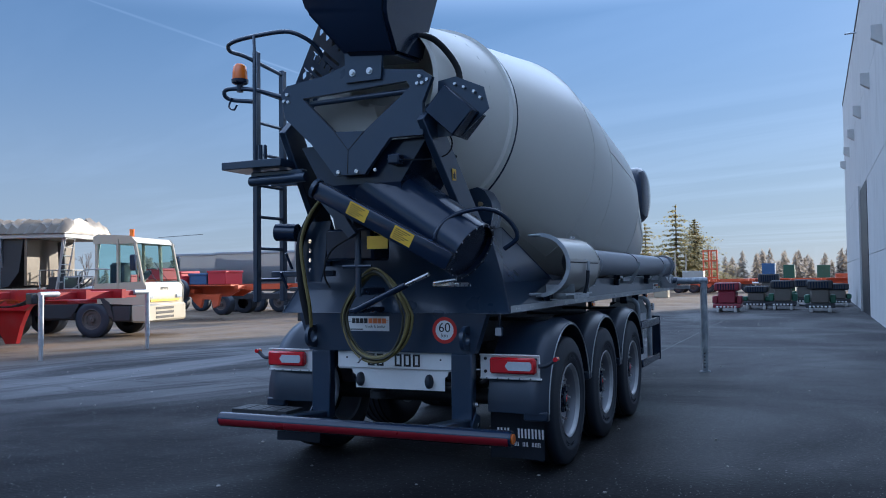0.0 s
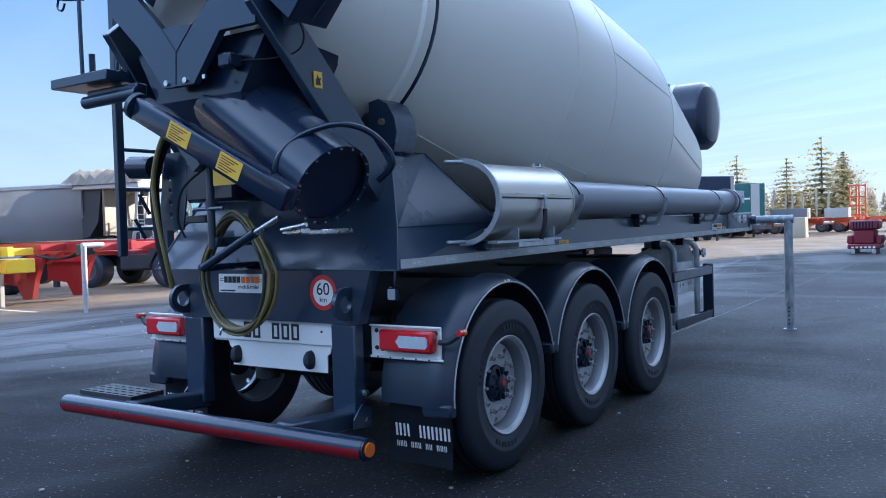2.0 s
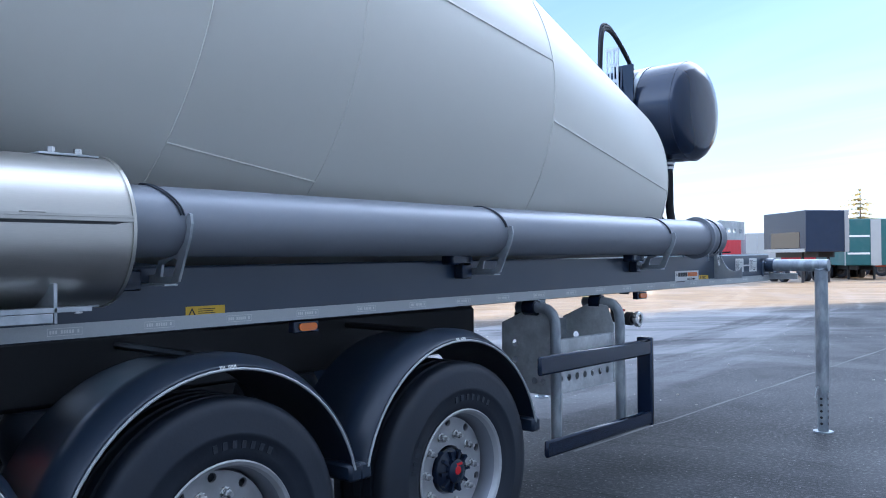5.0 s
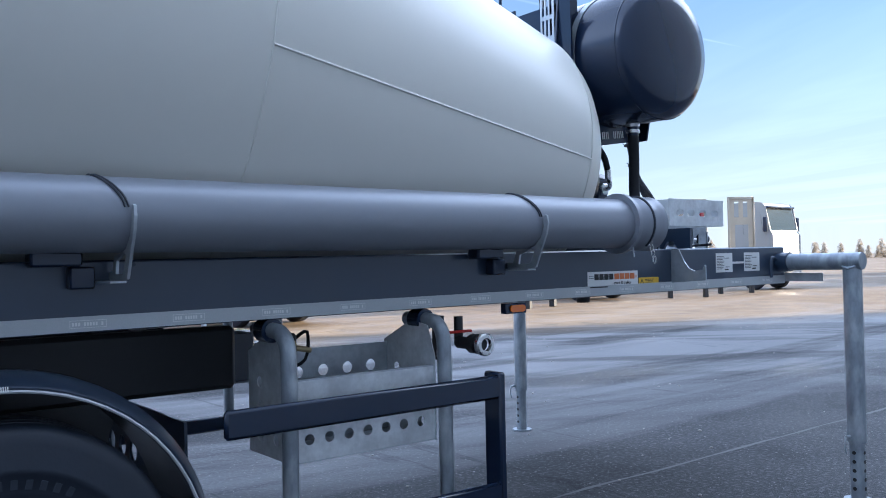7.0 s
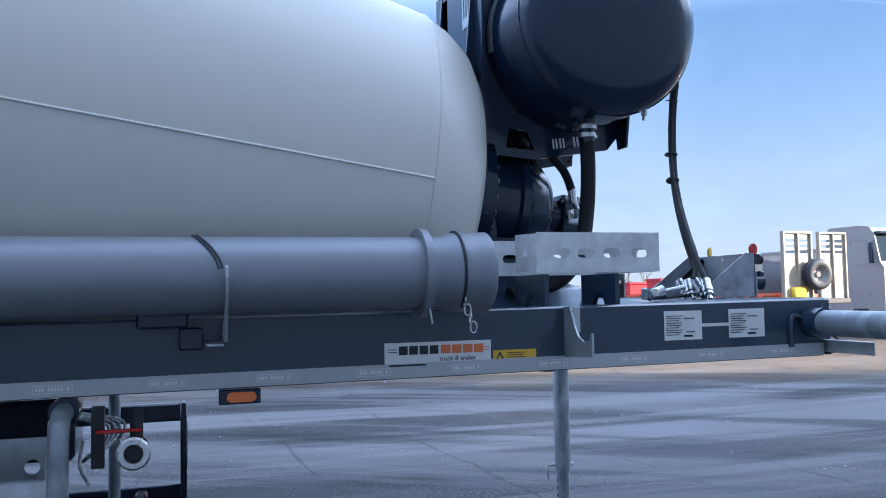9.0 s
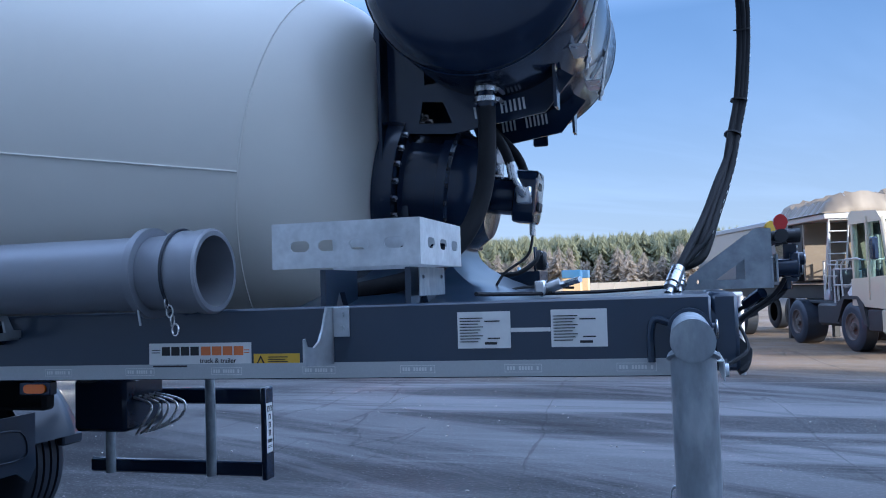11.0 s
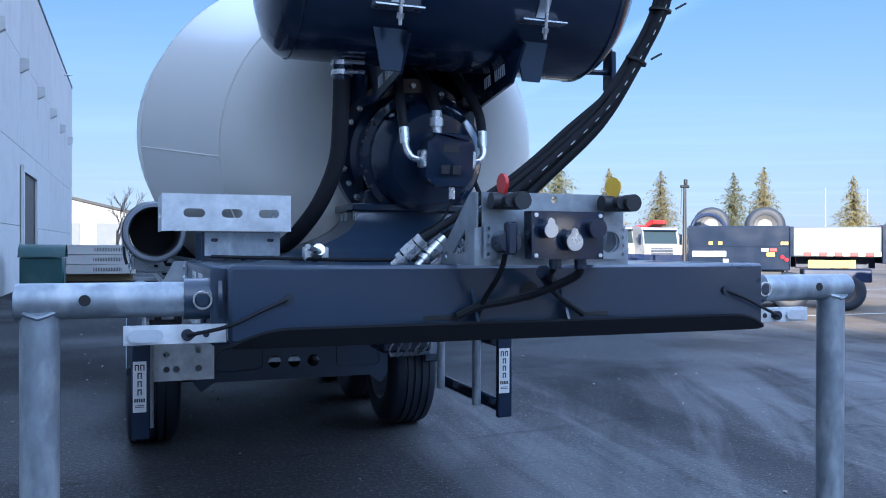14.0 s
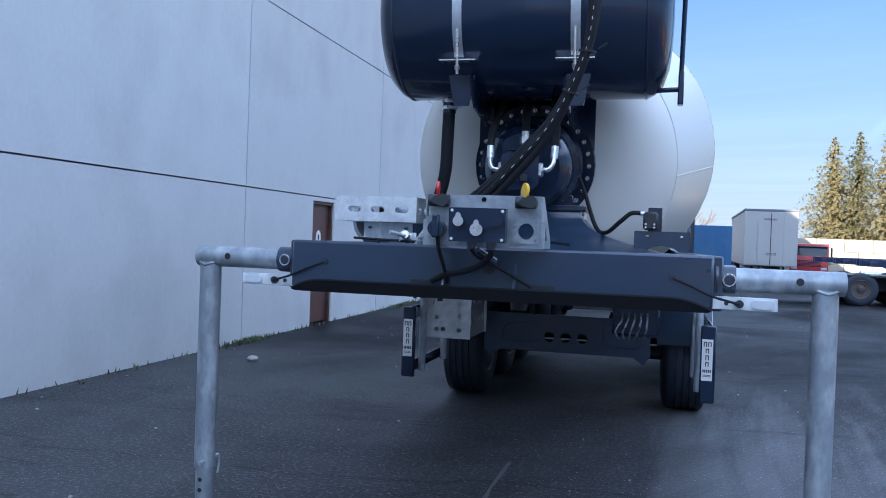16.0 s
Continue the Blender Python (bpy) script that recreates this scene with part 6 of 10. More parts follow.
def support_leg(s):
    yl, zl = 6.025, 1.478
    xl, xe, xh, xs = (1.526, 1.59, 1.402, 1.122) if s > 0 else (-1.48, -1.555, -1.366, -1.10)
    part("leg_sleeve", R((s * 1.0, yl, zl), (xs, yl, zl), 0.064, 24), M["paint"], TR)
    part("sleeve_collar", R((s * 1.012, yl, zl), (s * 1.024, yl, zl), 0.088, 24), M["paint"], TR)
    bm = bmesh.new()
    rod(bm, (s * 1.10, yl, zl), (xe, yl, zl), 0.054, 28)
    rod(bm, (xe, yl, zl), (xe + s * 0.003, yl, zl), 0.050, 28)
    rod(bm, (xl, yl, zl - 0.03), (xl, yl, 0.36), 0.055, 28)
    lg = part("support_leg", bm, M["tube"], TR, "galvanised tube leg on an adjustable foot")
    bm = bmesh.new()
    rod(bm, (xl, yl, 0.42), (xl, yl, 0.012), 0.045, 22)
    rod(bm, (xl, yl, 0.012), (xl, yl, 0.0), 0.085, 24)
    part("leg_foot", bm, M["tube"], lg)
    part("pin_hole", R((xh, yl + 0.049, zl + 0.004), (xh, yl + 0.0552, zl + 0.004), 0.017, 14), M["ink"], lg)
    for k in range(5):
        z = 0.30 - k * 0.055
        for dx, dy in ((0, 1), (s, 0), (0, -1)):
            part("pin_hole", R((xl + dx * 0.041, yl + dy * 0.041, z), (xl + dx * 0.0455, yl + dy * 0.0455, z), 0.012, 10), M["ink"], lg)
    bm = bmesh.new()
    rod(bm, (xl - 0.02, yl - 0.1, 0.40), (xl - 0.02, yl + 0.09, 0.40), 0.010, 8)
    tube(bm, [(xl - 0.02, yl - 0.1, 0.40), (xl - 0.02, yl - 0.115, 0.36), (xl - 0.02, yl - 0.10, 0.30)], 0.006, 6, 3)
    part("lock_pin", bm, M["galv"], lg)
    mr = axes((s * 1.07, yl + 0.072, zl), (1, 0, 0), (0, 0, 1))
    part("pin_ring", T([mr @ Vector((0.026 * math.cos(a), 0.026 * math.sin(a), -0.006)) for a in [6.28319 * i / 20 for i in range(21)]], 0.0035, 6, 0), M["chrome"], lg)
    part("sleeve_pin", R((s * 1.07, yl + 0.05, zl), (s * 1.07, yl + 0.074, zl), 0.018, 16), M["paint"], lg)
    part("weld_bead", T([(xl + 0.058 * math.cos(a), yl + 0.058 * math.sin(a), zl - 0.045 + 0.02 * abs(math.cos(a))) for a in [6.28319 * i / 20 for i in range(21)]], 0.007, 6, 0), M["tube"], lg)
    # bent handle behind the sleeve
    part("pin_handle", T([(s * 1.05, yl - 0.06, zl + 0.02), (s * 1.05, yl - 0.10, zl + 0.03), (s * 1.05, yl - 0.115, zl - 0.01), (s * 1.05, yl - 0.115, zl - 0.10)], 0.012, 8, 4), M["paint"], lg)
    # marker strip
    bm = bmesh.new()
    xo = 1.296 if s > 0 else 1.274
    box(bm, min(s * 1.0, s * xo), max(s * 1.0, s * xo), 6.105, 6.110, 1.348, 1.404, 0.001)
    box(bm, min(s * 1.0, s * xo), max(s * 1.0, s * xo), 6.075, 6.105, 1.400, 1.404, 0.001)
    st = part("marker_strip", bm, M["zinc"], TR, "galvanised strip with a white marker lamp")
    bm = bmesh.new()
    plate(bm, slot_pts(s * (xo - 0.062), 1.375, 0.10, 0.036), [], 0.010, axes((0, 6.121, 0), (1, 0, 0), (0, 0, 1)))
    part("white_lens", bm, M["lens"], st)
    bm = bmesh.new()
    for x in (1.10, 1.06):
        rod(bm, (s * x, 6.110, 1.375), (s * x, 6.113, 1.375), 0.010, 10)
    rod(bm, (s * 1.115, 6.110, 1.375), (s * 1.115, 6.125, 1.375), 0.018, 12)
    part("rubber_toggle", bm, M["rubber"], st)
    part("rope", T([(s * 0.82, 6.172, 1.482), (s * 0.90, 6.19, 1.45), (s * 1.0, 6.19, 1.405), (s * 1.115, 6.125, 1.375)], 0.006, 6, 5), M["hose"], TR)
    part("rope_grommet", R((s * 0.82, 6.17, 1.482), (s * 0.82, 6.178, 1.482), 0.016, 12), M["rubber"], TR)


support_leg(1)
support_leg(-1)

# ---- coupling console on the front beam ----
bm = bmesh.new()
CM = axes((0, 6.345, 0), (-1, 0, 0), (0, 0, 1))
plate(bm, [(-0.252, 1.705), (-0.252, 1.815), (0.257, 1.815), (0.257, 1.705), (0.277, 1.70), (0.277, 1.585), (-0.277, 1.585), (-0.277, 1.70)], [ring_pts(0.0, 1.795, 0.012), ring_pts(-0.195, 1.66, 0.036, 18), ring_pts(0.195, 1.66, 0.036, 18)], 0.006, CM)
con = part("console_plate", bm, M["console"], TR, "galvanised coupling console", smooth=0)
for s in (1, -1):
    bm = bmesh.new()
    plate(bm, [(6.02, 1.585), (6.345, 1.585), (6.345, 1.815), (6.29, 1.815), (6.05, 1.64)], [[(6.14, 1.62), (6.25, 1.62), (6.25, 1.70)], ring_pts(6.08, 1.615, 0.012, 8)], 0.006, axes((s * 0.262, 0, 0), (0, 1, 0), (0, 0, 1)))
    part("console_side", bm, M["console"], con, smooth=0)
bm = bmesh.new()
plate(bm, [(-0.130, 1.606), (0.119, 1.606), (0.119, 1.754), (-0.134, 1.754)], [], 0.05, axes((0, 6.405, 0), (-1, 0, 0), (0, 0, 1)) @ Matrix.Translation((0, 0, 0)))
sk = part("socket_box", bm, M["black"], con, "black socket box with round caps", smooth=0)
FM = axes((0, 6.457, 0), (-1, 0, 0), (0, 0, 1))
for x, z, r in ((-0.083, 1.695, 0.030), (-0.002, 1.665, 0.036), (0.082, 1.702, 0.036)):
    bm = bmesh.new()
    rod(bm, FM @ Vector((x, z, 0)), FM @ Vector((x, z, 0.03)), r * 0.85, 20)
    part("socket_cap", bm, M["black"], sk)
for x, z, r in ((-0.083, 1.695, 0.023), (-0.002, 1.660, 0.028)):
    bm = bmesh.new()
    plate(bm, ring_pts(x, z, r, 20), [], 0.004, FM @ Matrix.Translation((0, 0, 0.0305)))
    plate(bm, slot_pts(x, z + r, 0.026, 0.03, 4), [], 0.003, FM @ Matrix.Translation((0, 0, 0.031)))
    part("socket_flap", bm, M["chrome"], sk)
bolt_row("box_screw", [(-0.118, 1.742), (0.106, 1.742), (-0.118, 1.618), (0.106, 1.618)], FM, 0.007, 0.004, M["inkwhite"], sk)
for s, x in ((1, -0.195), (-1, 0.195)):
    bm = bmesh.new()
    holes = [ring_pts(x, 1.66, 0.036, 18)] + [ring_pts(x + dx, 1.66 + dz, 0.007, 8) for dx in (-0.045, 0.045) for dz in (-0.04, -0.012, 0.016, 0.04)]
    plate(bm, [(x - 0.058, 1.606), (x + 0.058, 1.606), (x + 0.058, 1.714), (x - 0.058, 1.714)], holes, 0.006, axes((0, 6.366, 0), (-1, 0, 0), (0, 0, 1)))
    part("socket_bracket", bm, M["console"], con, smooth=0)
bm = bmesh.new()
rod(bm, CM @ Vector((-0.195, 1.66, 0.02)), CM @ Vector((-0.195, 1.66, 0.10)), 0.036, 18)
box(bm, -0.212, -0.178, 1.62, 1.72, 0.075, 0.11, 0.006, CM)
part("electric_socket", bm, M["black"], con)
for x, colr, nm in ((-0.195, M["redpaint"], "red"), (0.195, M["yellow"], "yellow")):
    bm = bmesh.new()
    rod(bm, CM @ Vector((x - 0.045, 1.785, 0.045)), CM @ Vector((x + 0.045, 1.785, 0.045)), 0.026, 16)
    rod(bm, CM @ Vector((x, 1.785, 0.0)), CM @ Vector((x, 1.785, 0.10)), 0.020, 14)
    rod(bm, CM @ Vector((x + 0.03, 1.785, 0.07)), CM @ Vector((x + 0.03, 1.785, 0.12)), 0.028, 14)
    gh = part("air_coupling", bm, M["dark"], con)
    bm = bmesh.new()
    plate(bm, [(-0.010, -0.004), (0.010, -0.004), (0.021, 0.012), (0.028, 0.030), (0.026, 0.046), (0.015, 0.060), (0.000, 0.065), (-0.014, 0.058), (-0.024, 0.044), (-0.024, 0.026), (-0.017, 0.010)], [], 0.012, axes(CM @ Vector((x, 1.806, 0.045)), (-0.15, 0.99, 0) if x < 0 else (-0.62, 0.78, 0), (0, 0, 1)))
    part("coupling_flag", bm, colr, gh, nm + " coupling handle")
for x in (-0.054, 0.035):
    part("cable_gland", R((x, 6.425, 1.606), (x, 6.425, 1.575), 0.020, 10), M["black"], sk)
part("wiring_loom", T([(-0.054, 6.425, 1.58), (-0.048, 6.40, 1.55), (0.02, 6.31, 1.50), (0.11, 6.25, 1.468), (0.20, 6.22, 1.45), (0.27, 6.19, 1.415)], 0.014, 8, 6), M["hose"], TR)
part("wiring_loom", T([(0.195, 6.40, 1.62), (0.195, 6.36, 1.56), (0.197, 6.24, 1.47), (0.20, 6.19, 1.41)], 0.009, 8, 5), M["hose"], TR)
part("wiring_loom", T([(0.035, 6.425, 1.58), (0.02, 6.36, 1.545), (-0.06, 6.24, 1.49), (-0.20, 6.19, 1.41)], 0.009, 8, 6), M["hose"], TR)
part("plug", R((0.03, 6.33, 1.565), (-0.04, 6.27, 1.515), 0.024, 12), M["black"], TR)
# hose bundle that climbs in front of the tank and bends back over it
LINE = [(0.07, 6.10, 1.79), (-0.11, 6.17, 1.96), (-0.26, 6.23, 2.12), (-0.36, 6.27, 2.29), (-0.43, 6.31, 2.46), (-0.455, 6.33, 2.63), (-0.447, 6.34, 2.80), (-0.40, 6.33, 2.97),
        (-0.35, 6.25, 3.22), (-0.31, 6.02, 3.50), (-0.26, 5.70, 3.68), (-0.19, 5.38, 3.76), (-0.13, 5.14, 3.73), (-0.09, 5.02, 3.60), (-0.08, 4.98, 3.30)]
FAN = (3.2, 2.8, 2.2, 1.7, 1.3, 1.1, 1.0)
for k, (dx, dy, dz, r) in enumerate(((-0.010, 0.012, 0.028, 0.015), (0.0, 0.020, 0.003, 0.018), (0.010, 0.0, -0.024, 0.019), (0.018, -0.012, -0.006, 0.014))):
    x0 = 0.40 - 0.075 * k
    pts = [(x0, 5.97 + 0.03 * (k % 2), 1.595), (x0 - 0.07, 6.00, 1.665)]
    for i, (x, y, z) in enumerate(LINE):
        f = FAN[min(i, 6)] * (1 + 0.12 * math.sin(1.3 * i + 2 * k))
        pts.append((x + dx * f, y + dy, z + dz * f))
    part("hydraulic_hose", T(pts, r, 10, 6), M["hose"], TR)
    bm = bmesh.new()
    d = (Vector(pts[1]) - Vector(pts[0])).normalized()
    p = Vector(pts[0])
    for a, b, q in ((-0.03, 0.03, 0.016), (0.0, 0.018, 0.026), (0.026, 0.08, 0.028), (0.084, 0.11, 0.027)):
        rod(bm, p + d * a, p + d * b, q, 10)
    part("hose_fitting", bm, M["chrome"], TR)
for k in (3, 4, 6, 7):
    a, b = Vector(LINE[k]), Vector(LINE[k + 1])
    d = (b - a).normalized()
    c = a + Vector((0.004, 0.0, -0.008))
    bm = bmesh.new()
    rod(bm, c, c + d * 0.008, 0.039, 14)
    rod(bm, c + Vector((-0.05, 0.02, 0.01)), c + Vector((-0.085, 0.03, 0.03)), 0.004, 5)
    part("cable_tie", bm, M["ink"], TR)
path_ = spline([(x + 0.004, y + 0.0385, z + 0.006) for x, y, z in LINE[:10]], 12)
bm = bmesh.new()
for k in range(2, len(path_) - 2, 3):
    tube(bm, path_[k:k + 2], 0.0015, 5, 0)
tagged(part("hose_print", bm, M["inkwhite"], TR), "fine white printed dashes along a hose", kind="stuff")
# deck clutter
part("deck_cable", T([(0.98, 5.35, 1.60), (0.80, 5.42, 1.595), (0.40, 5.70, 1.59), (0.25, 5.95, 1.60), (0.0, 6.05, 1.60)], 0.008, 6, 6), M["hose"], TR)
bm = bmesh.new()
rod(bm, (0.60, 5.50, 1.60), (0.60, 5.58, 1.63), 0.024, 10)
rod(bm, (0.60, 5.58, 1.62), (0.66, 5.66, 1.64), 0.012, 8)
box(bm, 0.55, 0.65, 5.49, 5.53, 1.585, 1.64, 0.006)
part("shut_off_cock", bm, M["chrome"], TR)

# ---- galvanised plate holder ----
BX = (0.643, 1.16)
bm = bmesh.new()
plate(bm, [(BX[0], 1.702), (BX[1], 1.702), (BX[1], 1.853), (BX[0], 1.853)], [slot_pts(x, 1.775, 0.085, 0.036) for x in (0.735, 0.885, 1.035)], 0.005, axes((0, 5.217, 0), (1, 0, 0), (0, 0, 1)))
tray = part("slotted_holder", bm, M["zinc"], TR, "galvanised slotted holder on brackets", smooth=0)
bm = bmesh.new()
plate(bm, [(4.70, 1.702), (5.212, 1.702), (5.212, 1.853), (4.70, 1.853)], [slot_pts(y, 1.775, 0.07, 0.036) for y in (4.80, 4.90, 5.01, 5.13)], 0.005, axes((1.155, 0, 0), (0, 1, 0), (0, 0, 1)))
part("holder_side", bm, M["zinc"], tray, smooth=0)
bm = bmesh.new()
plate(bm, [(0, 0), (0.1, 0.0), (0.1, 0.14), (0, 0.14)], [slot_pts(0.05, 0.07, 0.025, 0.03)], 0.005, axes((1.157, 4.698, 1.708), (-0.9, -0.45, 0), (0, 0, 1)))
part("holder_flap", bm, M["zinc"], tray, smooth=0)
bm = bmesh.new()
plate(bm, [(4.70, 1.702), (5.212, 1.702), (5.212, 1.853), (4.70, 1.853)], [slot_pts(y, 1.775, 0.07, 0.036) for y in (4.80, 5.01, 5.13)], 0.005, axes((0.645, 0, 0), (0, 1, 0), (0, 0, 1)))
part("holder_side", bm, M["zinc"], tray, smooth=0)
for y in (4.82, 5.13):
    bm = bmesh.new()
    plate(bm, [(0.70, 1.535), (1.0, 1.535), (1.0, 1.70), (0.70, 1.70)], [[(0.78, 1.54), (0.83, 1.62), (0.88, 1.62), (0.93, 1.54)]], 0.02, axes((0, y, 0), (1, 0, 0), (0, 0, 1)))
    part("holder_bracket", bm, M["paint"], TR, smooth=0)
bm = bmesh.new()
plate(bm, [(0.68, 1.60), (0.99, 1.60), (0.99, 1.698), (0.68, 1.698)], [slot_pts(x, 1.665, 0.03, 0.014) for x in (0.72, 0.95)], 0.004, axes((0, 5.16, 0), (1, 0, 0), (0, 0, 1)))
part("bracket_face", bm, M["tube"], tray, "pale slotted plate under the holder", smooth=0)
# hook plate and type plates on the rail
bm = bmesh.new()
plate(bm, [(1.046, 1.572), (1.098, 1.572), (1.112, 1.545), (1.135, 1.50), (1.165, 1.462), (1.205, 1.445), (1.255, 1.452), (1.268, 1.478), (1.276, 1.476), (1.276, 1.392), (1.046, 1.378)], [], 0.008, axes((0, 4.865, 0), (1, 0, 0), (0, 0, 1)))
box(bm, 1.0456, 1.053, 4.866, 4.925, 1.47, 1.572, 0.002)
rod(bm, (1.053, 4.90, 1.545), (1.062, 4.90, 1.545), 0.010, 6)
rod(bm, (1.053, 4.90, 1.50), (1.062, 4.90, 1.50), 0.010, 6)
part("hook_plate", bm, M["galv"], TR, smooth=0)
for y0, y1 in ((5.30, 5.475), (5.605, 5.78)):
    zc = zb(y0) + 0.155
    m = axes((1.0456, y0, zc - 0.06), (0, 1, 0), (0, 0.0055, 1))
    bm = bmesh.new()
    plate(bm, [(0, 0), (y1 - y0, 0), (y1 - y0, 0.118), (0, 0.118)], [], 0.0015, m)
    tp = part("type_plate", bm, M["white"], TR, "white type plate with rows of fine print", smooth=0)
    bars("fine_print", m @ Matrix.Translation((0, 0, 0.0017)), [(0.008, 0.02 + 0.0095 * k, 0.06 + 0.008 * (k % 3), 0.003) for k in range(9)] + [(0.10, 0.03, 0.04, 0.004), (0.09, 0.085, 0.05, 0.004), (0.09, 0.012, 0.04, 0.008)], M["ink"], tp)
bm = bmesh.new()
box(bm, 1.0455, 1.047, 5.476, 5.604, zb(5.5) + 0.145, zb(5.5) + 0.158)
part("pale_strip", bm, M["inkwhite"], TR, smooth=0)
rental_sticker(axes((1.0456, 4.143, zb(4.1) + 0.040), (0, 1, 0), (0, 0.0055, 1)), 0.41, 0.092, TR)
for y0 in (4.562, -0.01):
    m = axes((1.0456, y0, zb(y0) + 0.044), (0, 1, 0), (0, 0.0055, 1))
    bm = bmesh.new()
    plate(bm, [(0, 0), (0.175, 0), (0.175, 0.045), (0, 0.045)], [], 0.0012, m)
    yl = part("warning_label", bm, M["yellow"], TR, "yellow warning label with a triangle", smooth=0)
    bm = bmesh.new()
    t = m @ Matrix.Translation((0, 0, 0.0013))
    plate(bm, [(0.008, 0.006), (0.046, 0.006), (0.027, 0.04)], [[(0.017, 0.011), (0.037, 0.011), (0.027, 0.03)]], 0.0008, t)
    for k in range(4):
        box(bm, 0.055, 0.12 + 0.01 * (k % 2), 0.008 + k * 0.008, 0.011 + k * 0.008, 0, 0.0008, 0, t)
    part("triangle_print", bm, M["ink"], yl, smooth=0)
# side marker lamps
for y in (0.59, 3.64):
    bm = bmesh.new()
    box(bm, 1.0, 1.04, y - 0.075, y + 0.065, zb(y) - 0.055, zb(y) - 0.004, 0.004)
    mk = part("side_marker", bm, M["black"], TR, "amber side marker lamp")
    bm = bmesh.new()
    plate(bm, slot_pts(y, zb(y) - 0.03, 0.10, 0.034), [], 0.008, axes((1.0405, 0, 0), (0, 1, 0), (0, 0, 1)))
    part("amber_lens", bm, M["amber"], mk)

# ---- discharge pipe along the side ----
PX, PZ, PR = 1.168, 1.706, 0.127
bm = bmesh.new()
m = axes((PX, 0, PZ), (1, 0, 0), (0, 0, 1))         # local z = -y
revolve(bm, [(0.60, PR), (-4.27, PR), (-4.33, PR + 0.002), (-4.345, PR + 0.013), (-4.40, PR + 0.015), (-4.425, PR + 0.010), (-4.445, PR + 0.016), (-4.485, PR + 0.018), (-4.492, PR + 0.010), (-4.492, PR - 0.006), (-4.1, PR - 0.010)], m, 48, cap=False)
pp = part("long_pipe", bm, M["pipe"], TR, "long silver grey pipe strapped along the frame", smooth=35)
bm = bmesh.new()
revolve(bm, [(-4.235, PR + 0.001), (-4.235, PR + 0.030), (-4.262, PR + 0.030), (-4.262, PR + 0.001)], m, 48, cap=False)
part("pipe_collar", bm, M["pipe"], pp)
bm = bmesh.new()
plate(bm, ring_pts(0, 0, PR - 0.011, 32), [], 0.01, axes((PX, 3.9, PZ), (1, 0, 0), (0, 0, 1)))
part("pipe_inside", bm, M["dark"], pp, smooth=0)
for y in (-0.17, 1.70, 3.565):
    bm = bmesh.new()     # bent flat bracket that cradles the pipe and hooks up on its outer side
    outer = [(1.048, 1.515), (1.085, 1.515), (1.115, 1.570), (1.17, 1.574), (1.235, 1.590), (1.282, 1.632), (1.300, 1.68), (1.296, 1.712), (1.308, 1.733), (1.322, 1.728), (1.328, 1.695), (1.316, 1.645), (1.272, 1.555), (1.243, 1.492), (1.205, 1.486), (1.048, 1.486)]
    plate(bm, outer, [[(1.125, 1.508), (1.205, 1.508), (1.236, 1.568), (1.215, 1.578), (1.135, 1.552)]], 0.010, axes((0, y + 0.02, 0), (1, 0, 0), (0, 0, 1)))
    box(bm, 1.0455, 1.245, y - 0.045, y + 0.0095, 1.478, 1.4855, 0.002)
    part("pipe_bracket", bm, M["galv"], TR, smooth=0)
    part("bracket_block", B(1.0456, 1.105, y - 0.13, y - 0.05, 1.46, 1.535, 0.006), M["black"], TR)
    part("saddle_pad", B(1.07, 1.15, y - 0.26, y - 0.10, 1.535, 1.585, 0.008), M["black"], TR)
    for off in (0.0, -0.012):
        bm = bmesh.new()
        tube(bm, [(PX + (PR + 0.004) * math.cos(a), y + off - 0.075 + 0.08 * math.cos(a) ** 2, PZ + (PR + 0.004) * math.sin(a)) for a in [radians(8 + 8 * i) for i in range(18)]], 0.0035, 6, 0)
        part("rubber_strap", bm, M["rubber"], TR)
bm = bmesh.new()
tube(bm, [(PX + (PR + 0.018) * math.cos(a), 4.372, PZ + (PR + 0.018) * math.sin(a)) for a in [radians(-55 + 9 * i) for i in range(24)]], 0.006, 6, 0)
part("rubber_strap", bm, M["rubber"], TR)
bm = bmesh.new()
box(bm, 1.29, 1.318, 4.236, 4.261, 1.665, 1.69, 0.003)
rod(bm, (1.262, 4.248, 1.61), (1.262, 4.262, 1.53), 0.004, 6)
part("collar_latch", bm, M["galv"], pp)
for k in range(4):
    bm = bmesh.new()
    z = 1.605 - 0.030 * k
    tube(bm, [(1.278, 4.375 + 0.012 * math.cos(a) + 0.010 * k, z + 0.020 * math.sin(a)) if k % 2 else (1.278 + 0.010 * math.cos(a), 4.375 + 0.010 * k, z + 0.020 * math.sin(a)) for a in [6.28319 * i / 10 for i in range(11)]], 0.003, 5, 0)
    part("chain_link", bm, M["chrome"], TR)

# ---- stainless half chute carried on the side ----
GX, GZ, GR = 1.085, 1.668, 0.243
bm = bmesh.new()
m = axes((GX, 0, GZ), (1, 0, 0), (0, 0, 1))
revolve(bm, [(1.43, GR), (0.37, GR + 0.012), (0.37, GR + 0.008), (1.43, GR - 0.004)], m, 36, cap=False, arc=(-92, 92))
hc = part("half_chute", bm, M["stainless"], TR, "brushed stainless half-round chute on its side rack")
for y, hw, up in ((-1.435, 0.012, 0.026), (-0.375, 0.006, 0.018)):
    bm = bmesh.new()
    revolve(bm, [(-y - hw, GR - 0.006), (-y - hw, GR + up), (-y + hw, GR + up), (-y + hw, GR - 0.006), (-y - hw, GR - 0.006)], m, 36, cap=False, arc=(-96, 96))
    part("chute_rim", bm, M["galv"] if hw > 0.01 else M["stainless"], hc)
